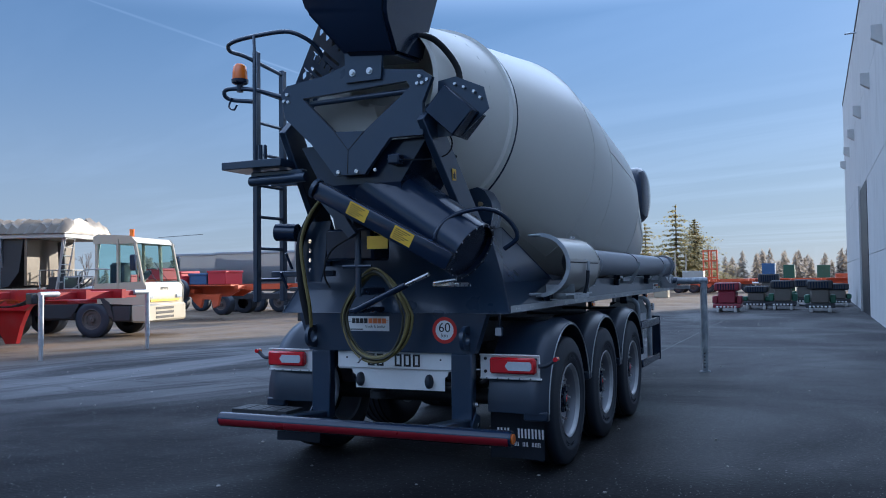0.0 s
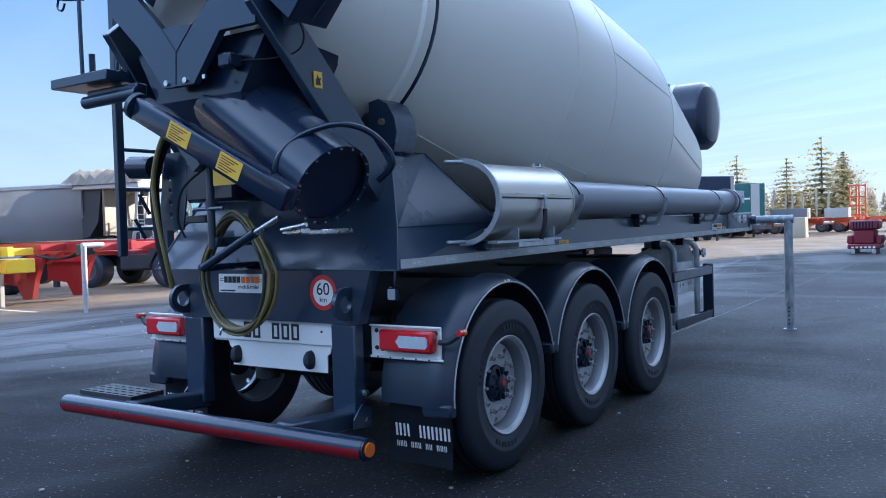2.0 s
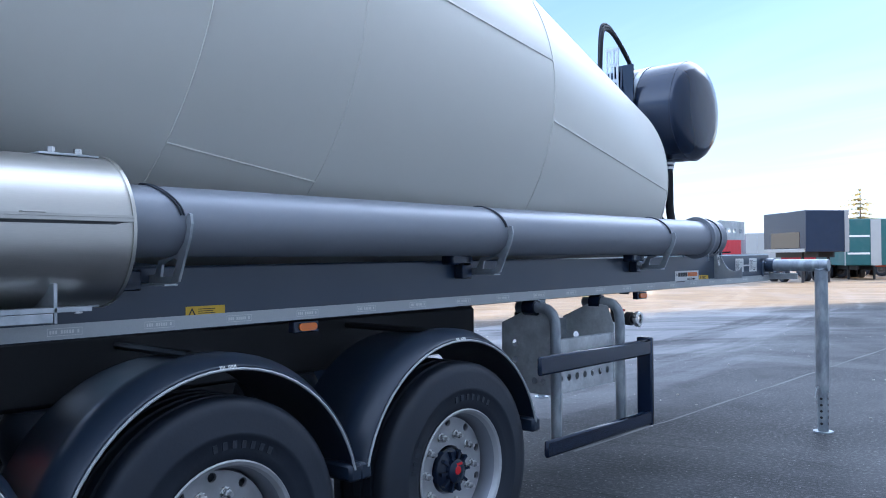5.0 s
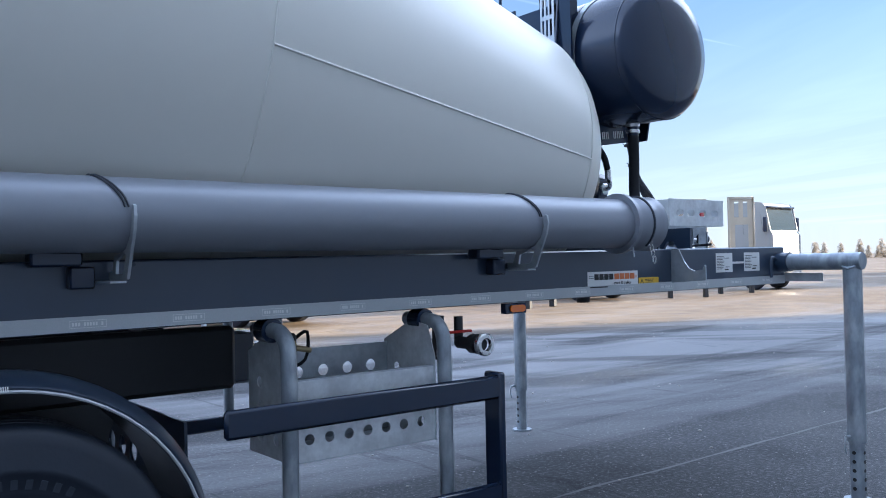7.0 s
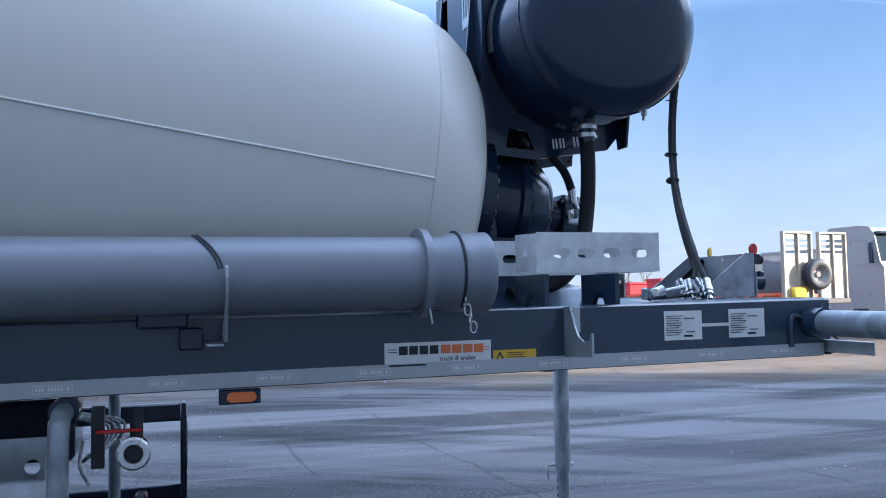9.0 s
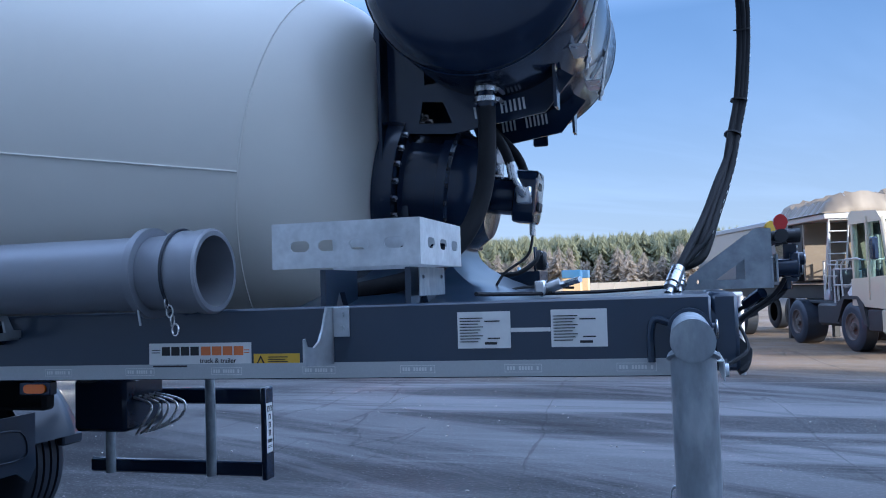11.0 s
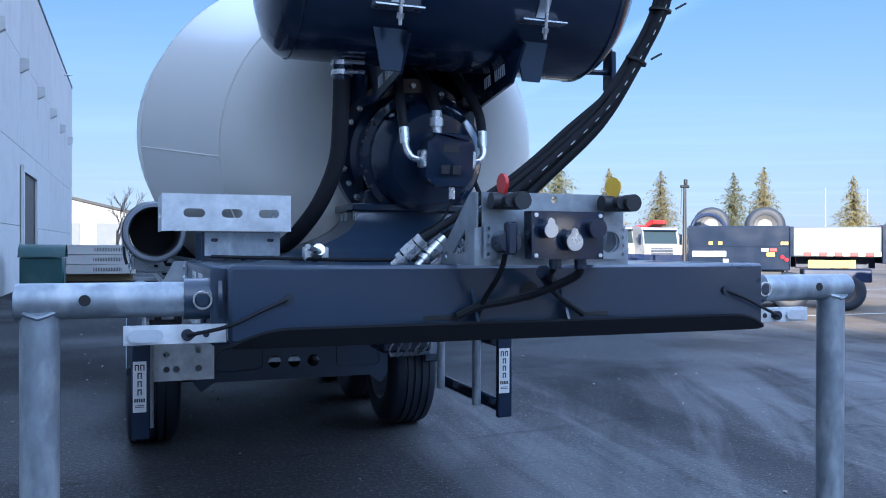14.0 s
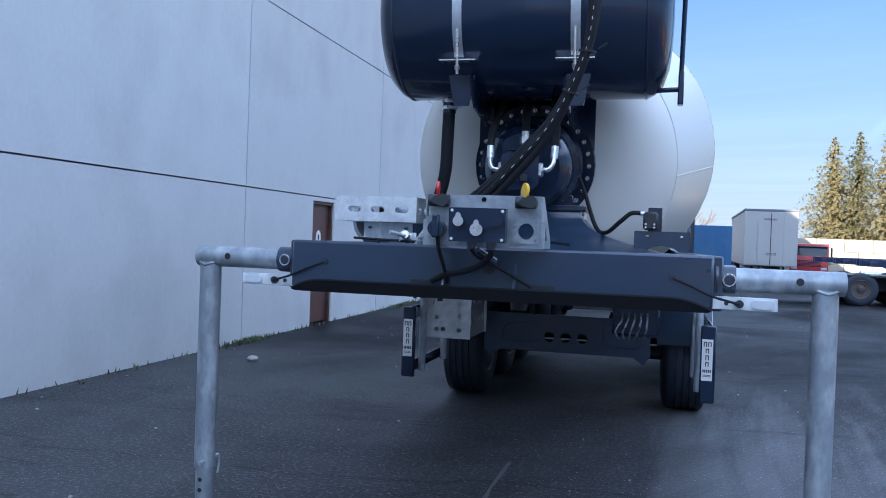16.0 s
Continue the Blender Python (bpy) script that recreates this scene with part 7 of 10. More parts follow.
bm = bmesh.new()     # folded ledge along the middle
box(bm, 1.318, 1.352, -1.42, -0.38, 1.706, 1.714)
box(bm, 1.318, 1.349, -1.42, -0.38, 1.694, 1.7055)
part("chute_fold", bm, M["stainless"], hc, smooth=0)
# dark strip stands in for shade under the ledge
part("chute_shadow_gap", B(1.318, 1.3385, -1.42, -0.38, 1.684, 1.6935), M["seam"], hc, smooth=0)
for y in (-1.18, -0.70):
    part("fold_tab", B(1.33, 1.356, y - 0.035, y + 0.035, 1.7145, 1.719, 0.001), M["stainless"], hc)
for z in (1.912, 1.425):
    bm = bmesh.new()
    c = [(1.085 + 0.01, -1.44, z), (1.095, -1.52, z), (1.08, -1.555, z), (1.045, -1.56, z), (1.03, -1.52, z), (1.035, -1.45, z)]
    tube(bm, c + [c[0]], 0.011, 8, 3)
    part("chute_eye", bm, M["galv"], hc)
    up = 1 if z > 1.6 else -1
    tab = part("hinge_tab", B(1.06, 1.15, -0.60, -0.40, min(z + up * 0.004, z + up * 0.012), max(z + up * 0.004, z + up * 0.012), 0.002), M["galv"], hc)
    for y in (-0.55, -0.46):
        part("tab_screw", R((1.12, y, z + up * 0.012), (1.12, y, z + up * 0.032), 0.014, 6), M["chrome"], tab)
bm = bmesh.new()
box(bm, 1.345, 1.362, -0.86, -0.835, 1.60, 1.705, 0.004)
box(bm, 1.29, 1.345, -0.875, -0.82, 1.70, 1.722, 0.004)
rod(bm, (1.36, -0.848, 1.70), (1.36, -0.848, 1.62), 0.010, 8)
part("latch_hook", bm, M["galv"], TR)
part("latch_strap", T([(1.352, -0.848, 1.62), (1.345, -0.848, 1.52), (1.32, -0.85, 1.42)], 0.016, 8, 4), M["rubber"], TR)
bm = bmesh.new()
box(bm, 1.0485, 1.30, -1.13, -1.118, 1.375, 1.50, 0.002)
box(bm, 1.0485, 1.30, -0.62, -0.608, 1.375, 1.50, 0.002)
box(bm, 1.292, 1.30, -1.117, -0.621, 1.378, 1.408, 0.002)
box(bm, 1.0485, 1.292, -1.117, -0.621, 1.378, 1.386)
box(bm, 1.23, 1.30, -1.40, -0.5, 1.41, 1.425)
part("chute_rack", bm, M["galv"], TR)
part("rack_block", B(1.0485, 1.12, -1.25, -1.16, 1.36, 1.43, 0.01), M["black"], TR)

# ---- side guards, basket and valve ----
def side_guard(s):
    x = 1.255 if s > 0 else -1.19
    y0, y1 = (2.03, 3.34) if s > 0 else (2.05, 3.47)
    bm = bmesh.new()
    box(bm, x - 0.015, x + 0.015, y0, y1, 0.915, 1.02, 0.012)
    gd = part("side_guard", bm, M["black"], TR, "black two-bar side guard")
    part("guard_bar", B(x - 0.015, x + 0.015, y0 + 0.06, y1, 0.455, 0.55, 0.012), M["black"], gd)
    part("guard_post", B(x - 0.090 if s > 0 else x - 0.02, x + 0.02 if s > 0 else x + 0.090, y1 - 0.035, y1 + 0.002, 0.45, 1.03, 0.008), M["black"], gd)
    m = axes((x + (0.010 if s > 0 else 0.080), y1 + 0.0025, 0.62), (-1, 0, 0), (0, 0, 1))
    bm = bmesh.new()
    plate(bm, [(0, 0), (0.078, 0), (0.078, 0.31), (0, 0.31)], [], 0.0015, m)
    lb = part("maker_label", bm, M["inkwhite"], gd, "white upright label with dark letter shapes", smooth=0)
    m = m @ Matrix.Translation((0, 0, 0.0017))
    for k, (u, v) in enumerate(((0.010, 0.255), (0.042, 0.255), (0.026, 0.205), (0.026, 0.155), (0.026, 0.105))):
        bars("label_print", m, [(u, v, 0.007, 0.036), (u + 0.018, v, 0.007, 0.036), (u + 0.0071, v + 0.029, 0.0108, 0.007)], M["ink"], lb)
    bars("label_print", m, [(0.008 + 0.013 * k, 0.062, 0.009, 0.022) for k in range(5)], M["ink"], lb)
    bars("label_print", m, [(0.012, 0.040, 0.054, 0.004), (0.012, 0.030, 0.054, 0.004)], M["ink"], lb)
    for y in (2.33, 3.08):
        bm = bmesh.new()
        xt = abs(x) - 0.085
        tube(bm, [(s * 0.90, y, 1.27), (s * (xt - 0.10), y, 1.27), (s * (xt - 0.04), y, 1.25), (s * (xt - 0.005), y, 1.19), (s * xt, y, 1.0), (s * xt, y, 0.47)], 0.032, 12, 5)
        part("guard_tube", bm, M["tube"], gd)
        part("tube_clamp", R((s * 0.96, y, 1.27), (s * 1.04, y, 1.27), 0.048, 14), M["black"], gd)


side_guard(1)
side_guard(-1)
bm = bmesh.new()
mo = lambda x: axes((x, 0, 0), (0, 1, 0), (0, 0, 1))
plate(bm, [(2.365, 0.76), (3.045, 0.76), (3.045, 1.075), (2.365, 1.075)], [ring_pts(2.43 + 0.09 * k, 0.845, 0.022, 12) for k in range(7)], 0.004, mo(1.135))
bk = part("basket", bm, M["zinc"], TR, "galvanised basket with round holes behind the side guard", smooth=0)
bm = bmesh.new()
plate(bm, [(2.365, 0.76), (3.045, 0.76), (3.045, 1.16), (2.365, 1.16)], [ring_pts(2.45 + 0.125 * k, 1.06, 0.026, 12) for k in range(5)] + [ring_pts(2.45 + 0.125 * k, 0.90, 0.026, 12) for k in range(5)], 0.004, mo(0.78))
box(bm, 0.784, 1.135, 2.365, 3.045, 0.756, 0.76)
box(bm, 1.115, 1.142, 2.365, 3.045, 1.0752, 1.081)
part("basket_back", bm, M["galv"], bk, smooth=0)
for y in (2.36, 3.046):
    bm = bmesh.new()
    plate(bm, [(0.76, 0.755), (1.15, 0.755), (1.15, 1.12), (1.10, 1.25), (0.98, 1.27), (0.76, 1.17)],
          [ring_pts(0.86 + dx, 0.83 + dz, 0.022, 12) for dx, dz in ((0, 0), (0, 0.12), (0, 0.22), (0.14, 0.0))] + [ring_pts(1.06, 0.93, 0.02, 12), ring_pts(1.06, 0.83, 0.02, 12)], 0.004, axes((0, y, 0), (1, 0, 0), (0, 0, 1)))
    part("basket_end", bm, M["zinc"], bk, smooth=0)
bm = bmesh.new()
for k in range(4):
    rod(bm, (1.135, 2.47 + 0.18 * k, 0.990), (1.142, 2.47 + 0.18 * k, 0.990), 0.008, 6)
part("basket_rivets", bm, M["chrome"], bk)
bm = bmesh.new()
rod(bm, (1.0, 3.30, 1.15), (1.17, 3.30, 1.15), 0.028, 14)
rod(bm, (1.10, 3.30, 1.15), (1.14, 3.30, 1.15), 0.045, 16)
rod(bm, (1.0, 3.30, 1.15), (1.0, 3.30, 1.27), 0.022, 10)
vv = part("drain_valve", bm, M["dark"], TR)
bm = bmesh.new()
mv = axes((1.17, 3.30, 1.15), (0, 1, 0), (0, 0, 1))
revolve(bm, [(0, 0.050), (0.022, 0.052), (0.028, 0.046), (0.028, 0.030), (0.01, 0.028)], mv, 24, cap=False)
part("coupling_ring", bm, M["chrome"], vv)
bm = bmesh.new()
box(bm, 1.06, 1.08, 3.18, 3.32, 1.20, 1.212, 0.004)
part("red_lever", bm, M["redpaint"], vv)
part("valve_bracket", B(0.98, 1.02, 3.16, 3.20, 1.08, 1.28), M["dark"], TR, smooth=0)
part("valve_chain", T([(1.06, 3.14, 1.18), (1.06, 3.13, 1.10), (1.07, 3.16, 1.04)], 0.006, 6, 3), M["chrome"], TR)

# ---- parked vehicles and things in the yard; each is built along its own +x ----
Y = dict(
    tyrerim=hexmat("worn_grey_rim", (0.22, 0.215, 0.205), 0.5, 0.2, var=0.2, vscale=8, dirt=0.3, dirt_color=(0.12, 0.10, 0.09)),
    modbody=hexmat("oily_grey_casting", (0.11, 0.10, 0.085), 0.5, 0.2, var=0.2, dirt=0.3, dirt_color=(0.2, 0.18, 0.15)),
    cream=hexmat("cream_cab_paint", (0.44, 0.39, 0.29), 0.35, var=0.05, coat=0.3, dirt=0.15),
    cabwhite=hexmat("white_cab_paint", (0.27, 0.27, 0.262), 0.3, var=0.04, coat=0.4, dirt=0.08),
    alu=hexmat("grey_aluminium_body", (0.34, 0.35, 0.37), 0.42, 0.3, var=0.08, vscale=1.2, dirt=0.2, dirt_color=(0.35, 0.34, 0.33)),
    tarp=hexmat("beige_tarpaulin", (0.125, 0.098, 0.066), 0.4, var=0.15, vscale=4, bump=0.3, bscale=12),
    redframe=hexmat("bright_red_frame", (0.30, 0.008, 0.012), 0.4, var=0.12, dirt=0.2),
    maroon=hexmat("maroon_box_paint", (0.17, 0.012, 0.026), 0.35, var=0.1, coat=0.3, dirt=0.12),
    orangeframe=hexmat("orange_red_frame", (0.52, 0.085, 0.025), 0.5, var=0.18, dirt=0.25),
    yframe=hexmat("yellow_frame", (0.70, 0.47, 0.02), 0.42, var=0.1, dirt=0.15),
    blueframe=hexmat("blue_frame", (0.004, 0.014, 0.055), 0.4, var=0.12, dirt=0.15),
    bluebox=hexmat("blue_container_paint", (0.035, 0.11, 0.24), 0.45, var=0.1, dirt=0.15),
    teal=hexmat("teal_curtain", (0.02, 0.10, 0.10), 0.5, var=0.1, dirt=0.15),
    pale=hexmat("pale_panel", (0.38, 0.375, 0.355), 0.5, var=0.06, dirt=0.15),
    grey=hexmat("grey_curtain", (0.15, 0.165, 0.19), 0.5, var=0.1, dirt=0.25),
    ramp=hexmat("beige_ramp_steel", (0.36, 0.32, 0.25), 0.5, 0.2, var=0.15, dirt=0.25),
    block=hexmat("cast_block", (0.34, 0.30, 0.235), 0.85, var=0.12, vscale=1.5, dirt=0.3, bump=0.1, orand=0.15),
    wood=hexmat("sawn_timber", (0.42, 0.30, 0.17), 0.7, var=0.2, stretch=(1, 8, 8)),
    crate=hexmat("red_crate_plastic", (0.42, 0.03, 0.04), 0.5, var=0.08),
    darkgreen=hexmat("dark_green_bin", (0.012, 0.05, 0.05), 0.45, var=0.12, dirt=0.15),
    modgreen=hexmat("green_module_paint", (0.03, 0.10, 0.06), 0.45, var=0.1),
)
glass = bpy.data.materials.new("cab_glass")
glass.use_nodes = True
gb_ = glass.node_tree.nodes["Principled BSDF"]
gb_.inputs["Base Color"].default_value = (0.035, 0.055, 0.065, 1)
gb_.inputs["Roughness"].default_value, gb_.inputs["Transmission Weight"].default_value = 0.04, 0.25
gb_.inputs["IOR"].default_value, gb_.inputs["Specular IOR Level"].default_value = 1.45, 0.3


clear = bpy.data.materials.new("clear_cab_glass")
clear.use_nodes = True
cb_ = clear.node_tree.nodes["Principled BSDF"]
cb_.inputs["Base Color"].default_value = (0.55, 0.80, 0.80, 1)
cb_.inputs["Roughness"].default_value, cb_.inputs["Transmission Weight"].default_value, cb_.inputs["IOR"].default_value = 0.02, 1.0, 1.05


def at(x, y, deg=0.0, z=0.0):
    return pose(x, y, z, 0, 0, deg)


def axle_wheel(parent, x, y, r=0.5, w=0.3, rim="oldrim", z=None):
    s = 1 if y > 0 else -1
    m = Matrix.Translation((x, y, r if z is None else z)) @ Matrix.Rotation(radians(-90 * s), 4, "X")
    bm = bmesh.new()
    revolve(bm, [(-w, r * 0.56), (-w, r * 0.9), (-w + 0.04, r), (-0.04, r), (0, r * 0.9), (0.012, r * 0.75), (0.0, r * 0.58)], m, 28, cap=False)
    t = part("wheel", bm, M["rubber"], parent)
    bm = bmesh.new()
    revolve(bm, [(0.0, r * 0.58), (0.004, r * 0.55), (-0.04, r * 0.50), (-0.05, r * 0.36), (-0.07, r * 0.34), (-0.06, r * 0.18), (0.0, r * 0.16), (0.01, 0.02)], m, 24, cap=False)
    part("rim", bm, M[rim], t)
    return t


def poly_prism(pts, y0, y1, bevel=0.0):
    """A side outline in x, z pulled across y."""
    bm = bmesh.new()
    plate(bm, pts, [], y1 - y0, Matrix(((1, 0, 0, 0), (0, 0, 1, y0), (0, 1, 0, 0), (0, 0, 0, 1))))
    if bevel:
        bmesh.ops.remove_doubles(bm, verts=bm.verts, dist=1e-5)
        bmesh.ops.dissolve_limit(bm, angle_limit=0.01, verts=bm.verts, edges=bm.edges)
        bmesh.ops.bevel(bm, geom=list(bm.edges), offset=bevel, segments=2, affect="EDGES")
    return bm


def pane(parent, corners, material=None, off=0.006, name="window"):
    """A thin raised pane over four corners."""
    c = [Vector(p) for p in corners]
    n = (c[1] - c[0]).cross(c[2] - c[0]).normalized()
    bm = bmesh.new()
    a = [bm.verts.new(p + n * off) for p in c]
    b = [bm.verts.new(p - n * 0.01) for p in c]
    bm.faces.new(a)
    for i in range(4):
        bm.faces.new((a[i], b[i], b[(i + 1) % 4], a[(i + 1) % 4]))
    return part(name, bm, material or glass, parent, smooth=0)


def cab_truck(m, label, length=6.5, roof=3.15, paint=None, body=None, beacon=None, sill=1.75):
    """Cab-over lorry; the cab's nose is at local x = 0."""
    paint = paint or Y["cabwhite"]
    e = tagged(empty("lorry", m), label, "lorry")
    w = 1.22
    cab = part("cab", poly_prism([(0.0, 0.55), (0.0, sill - 0.2), (-0.12, sill), (-0.30, roof - 0.25), (-0.45, roof - 0.05), (-0.8, roof), (-1.9, roof), (-2.05, roof - 0.1), (-2.05, 0.75), (-1.35, 0.75), (-1.1, 0.95), (-0.55, 0.95), (-0.35, 0.55)], -w, w, 0.04), paint, e)
    pane(cab, [(-0.115, -w + 0.10, sill + 0.01), (-0.115, w - 0.10, sill + 0.01), (-0.303, w - 0.12, roof - 0.26), (-0.303, -w + 0.12, roof - 0.26)], name="windscreen")
    for s in (1, -1):
        q = [(-0.42, s * (w + 0.002), sill - 0.05), (-1.35, s * (w + 0.002), sill - 0.13), (-1.35, s * (w + 0.002), roof - 0.42), (-0.55, s * (w + 0.002), roof - 0.42)]
        pane(cab, q if s < 0 else list(reversed(q)), name="side_window")
        bm = bmesh.new()
        box(bm, -0.30, -0.12, s * (w + 0.12), s * (w + 0.24), sill - 0.05, sill + 0.6, 0.03)
        rod(bm, (-0.25, s * w, sill + 0.65), (-0.2, s * (w + 0.18), sill + 0.55), 0.02, 6)
        part("mirror", bm, M["black"], cab)
        part("headlamp", B(-0.03, 0.012, s * 0.75 if s > 0 else -1.15, s * 1.15 if s > 0 else -0.75, 0.78, 0.98, 0.03), M["lens"], cab)
        axle_wheel(e, -0.98, s * 1.2, 0.5, 0.3)
    bm = bmesh.new()
    for k in range(5):
        box(bm, 0.0, 0.02, -0.75, 0.75, 1.02 + k * 0.09, 1.07 + k * 0.09, 0.006)
    part("grille", bm, M["black"], cab)
    part("bumper", B(-0.3, 0.05, -w, w, 0.35, 0.72, 0.05), Y["pale"] if body is None else M["black"], cab)
    bm = bmesh.new()
    box(bm, -0.46, -0.16, -w + 0.08, w - 0.08, roof - 0.26, roof - 0.17, 0.03)
    part("sun_visor", bm, M["black"], cab)
    bm = bmesh.new()
    for s in (1, -1):
        box(bm, -length, -0.9, s * 0.38, s * 0.46, 0.72, 0.98, 0.01)
    part("chassis", bm, M["dark"], e)
    for s in (1, -1):
        axle_wheel(e, -length + 1.0, s * 1.2, 0.5, 0.5)
    if beacon:
        part("beacon", R((-1.2, 0.5, roof), (-1.2, 0.5, roof + 0.18), 0.07, 10), beacon, cab)
    return e


def tipper_trailer(m, label, length=8.5, tarp=True):
    e = tagged(empty("tipper_trailer", m), label, "trailer")
    n_ = 10
    sec = [(-1.22, 3.0), (-1.24, 2.3), (-1.05, 1.75), (-0.7, 1.42), (0.7, 1.42), (1.05, 1.75), (1.24, 2.3), (1.22, 3.0)]
    bm = bmesh.new()
    rings = []
    for k in range(n_ + 1):
        x = -1.95 - (length - 1.7) * k / n_
        rings.append([bm.verts.new((x, y, z - 0.02 * k * 0.3)) for y, z in sec])
    for a, b in zip(rings, rings[1:]):
        for i in range(len(sec) - 1):
            bm.faces.new((a[i], a[i + 1], b[i + 1], b[i]))
    bm.faces.new(rings[0])
    bm.faces.new(list(reversed(rings[-1])))
    bmesh.ops.solidify(bm, geom=list(bm.faces), thickness=0.03)
    part("tipper_body", bm, Y["alu"], e, smooth=30)
    for s in (1, -1):
        part("top_rail", B(-length - 0.25, -2.21, s * 1.20, s * 1.30, 2.93, 3.06, 0.02), Y["alu"], e)
    part("front_canopy", B(-2.2, 0.05, -1.27, 1.27, 2.86, 3.0, 0.02), Y["pale"], e)
    # dark tone paints the shaded wall under the canopy
    part("scooped_front", poly_prism([(-2.0, 1.45), (-1.75, 1.5), (-1.45, 1.9), (-1.3, 2.85), (-2.0, 2.85)], -1.15, 1.15), M["dark"], e, smooth=20)
    part("front_wall", B(-1.24, -1.16, -1.2, 1.2, 1.5, 2.855, 0.01), Y["tarp"], e)
    part("tipping_ram", R((-0.75, 0, 1.0), (-0.85, 0, 2.8), 0.11, 14), M["dark"], e)
    for s in (1, -1):
        part("canopy_post", R((-0.3, s * 1.05, 1.3), (-0.1, s * 1.1, 2.88), 0.035, 8), Y["alu"], e)
    part("pump_box", B(-0.7, -0.2, -0.9, -0.2, 1.38, 1.75, 0.03), M["dark"], e)
    part("hose_reel", R((-0.5, 0.3, 1.6), (-0.5, 0.7, 1.6), 0.2, 14), M["dark"], e)
    bm = bmesh.new()
    for s in (1, -1):
        box(bm, -length, -0.4, s * 0.4, s * 0.5, 1.05, 1.38, 0.01)
    part("chassis", bm, M["dark"], e)
    for s in (1, -1):
        for k in range(3):
            axle_wheel(e, -length + 0.8 + 1.31 * k, s * 1.2, 0.52, 0.36)
    for s in (1, -1):
        part("landing_leg", B(-3.6, -3.45, s * 0.5, s * 0.65, 0.0, 1.05, 0.01), M["dark"], e)
    if tarp:
        random.seed(7)
        bm = bmesh.new()
        g = []
        nx, ny = 26, 14                     # folds run across the roll, with sagging loops along its sides
        for i in range(ny + 1):
            v = -1 + 2 * i / ny
            row = []
            for j in range(nx + 1):
                x = -2.65 + 2.7 * j / nx
                fold = 0.13 * math.sin(j * 2.1 + 1.3 * math.sin(i * 0.9)) + random.uniform(-0.06, 0.06)
                row.append(bm.verts.new((x + random.uniform(-0.03, 0.03), v * 1.32, 3.0 + (0.38 + fold) * math.sqrt(max(0.0, 1 - abs(v) ** 3)) * (1.0 if 0 < j < nx else 0.4))))
            g.append(row)
        for a, b in zip(g, g[1:]):
            for j in range(nx):
                bm.faces.new((a[j], a[j + 1], b[j + 1], b[j]))
        for j_ in (0, nx):
            base = [bm.verts.new((r[j_].co.x, r[j_].co.y, 3.0)) for r in g]
            for i in range(ny):
                bm.faces.new((g[i][j_], g[i + 1][j_], base[i + 1], base[i]))
        part("rolled_tarp", bm, Y["tarp"], e, "bunched beige tarpaulin")
    bm = bmesh.new()
    for s in (0.3, 0.75):
        rod(bm, (-0.32, -s - 0.4, 1.2), (0.02, -s - 0.4, 2.88), 0.022, 6)
    for k in range(6):
        rod(bm, (-0.24 + 0.05 * k, -0.7, 1.6 + 0.25 * k), (-0.24 + 0.05 * k, -1.15, 1.6 + 0.25 * k), 0.016, 6)
    part("ladder", bm, Y["pale"], e)
    return e


def chassis_trailer(m, label, length=10.0, top=1.42, color=None, deck=None, legs=True, wheels=3, neck=True):
    """Long open frame trailer; its nose is at local x = 0."""
    color = color or Y["redframe"]
    e = tagged(empty("frame_trailer", m), label, "trailer")
    for s in (1, -1):
        part("main_beam", poly_prism([(0, top), (0, top - 0.2), (-2.6, top - 0.24), (-3.1, top - 0.5), (-length, top - 0.5), (-length, top - 0.12), (-3.0, top)], s * 0.5 - 0.06, s * 0.5 + 0.06), color, e, smooth=0)
        if wheels:
            for k in range(wheels):
                axle_wheel(e, -length + 0.9 + 1.31 * k, s * 1.2, 0.5, 0.36)
        if legs:
            bm = bmesh.new()
            rod(bm, (-0.25, s * 1.05, top - 0.08), (-0.25, s * 1.52, top - 0.08), 0.055, 14)
            rod(bm, (-0.25, s * 1.48, top - 0.08), (-0.25, s * 1.48, 0.3), 0.055, 14)
            rod(bm, (-0.25, s * 1.48, 0.3), (-0.25, s * 1.48, 0.0), 0.042, 12)
            part("support_leg", bm, M["galv"], e)
    for k in range(6):
        x = -0.35 - k * (length - 0.8) / 5
        part("cross_beam", B(x - 0.09, x + 0.09, -1.15, 1.15, top - 0.2 - (0.16 if x < -2.8 else 0), top - 0.04 - (0.16 if x < -2.8 else 0), 0.01), color, e)
    part("bogie_bracket", poly_prism([(-3.2, top - 0.4), (-4.6, top - 0.4), (-4.4, 0.75), (-4.1, 0.5), (-4.0, 0.85), (-3.6, 0.85), (-3.5, 0.5), (-3.3, 0.6)], -1.05, -0.9), color, e, smooth=0)
    part("air_tank", R((-5.0, -1.0, 0.85), (-5.8, -1.0, 0.85), 0.16, 14), M["chrome"], e)
    if deck:
        for k in range(7):
            y = -1.22 + k * 0.349
            part("deck_board", B(-length, -2.6, y, y + 0.33, top - 0.07, top - 0.02), deck, e, smooth=0)
    return e


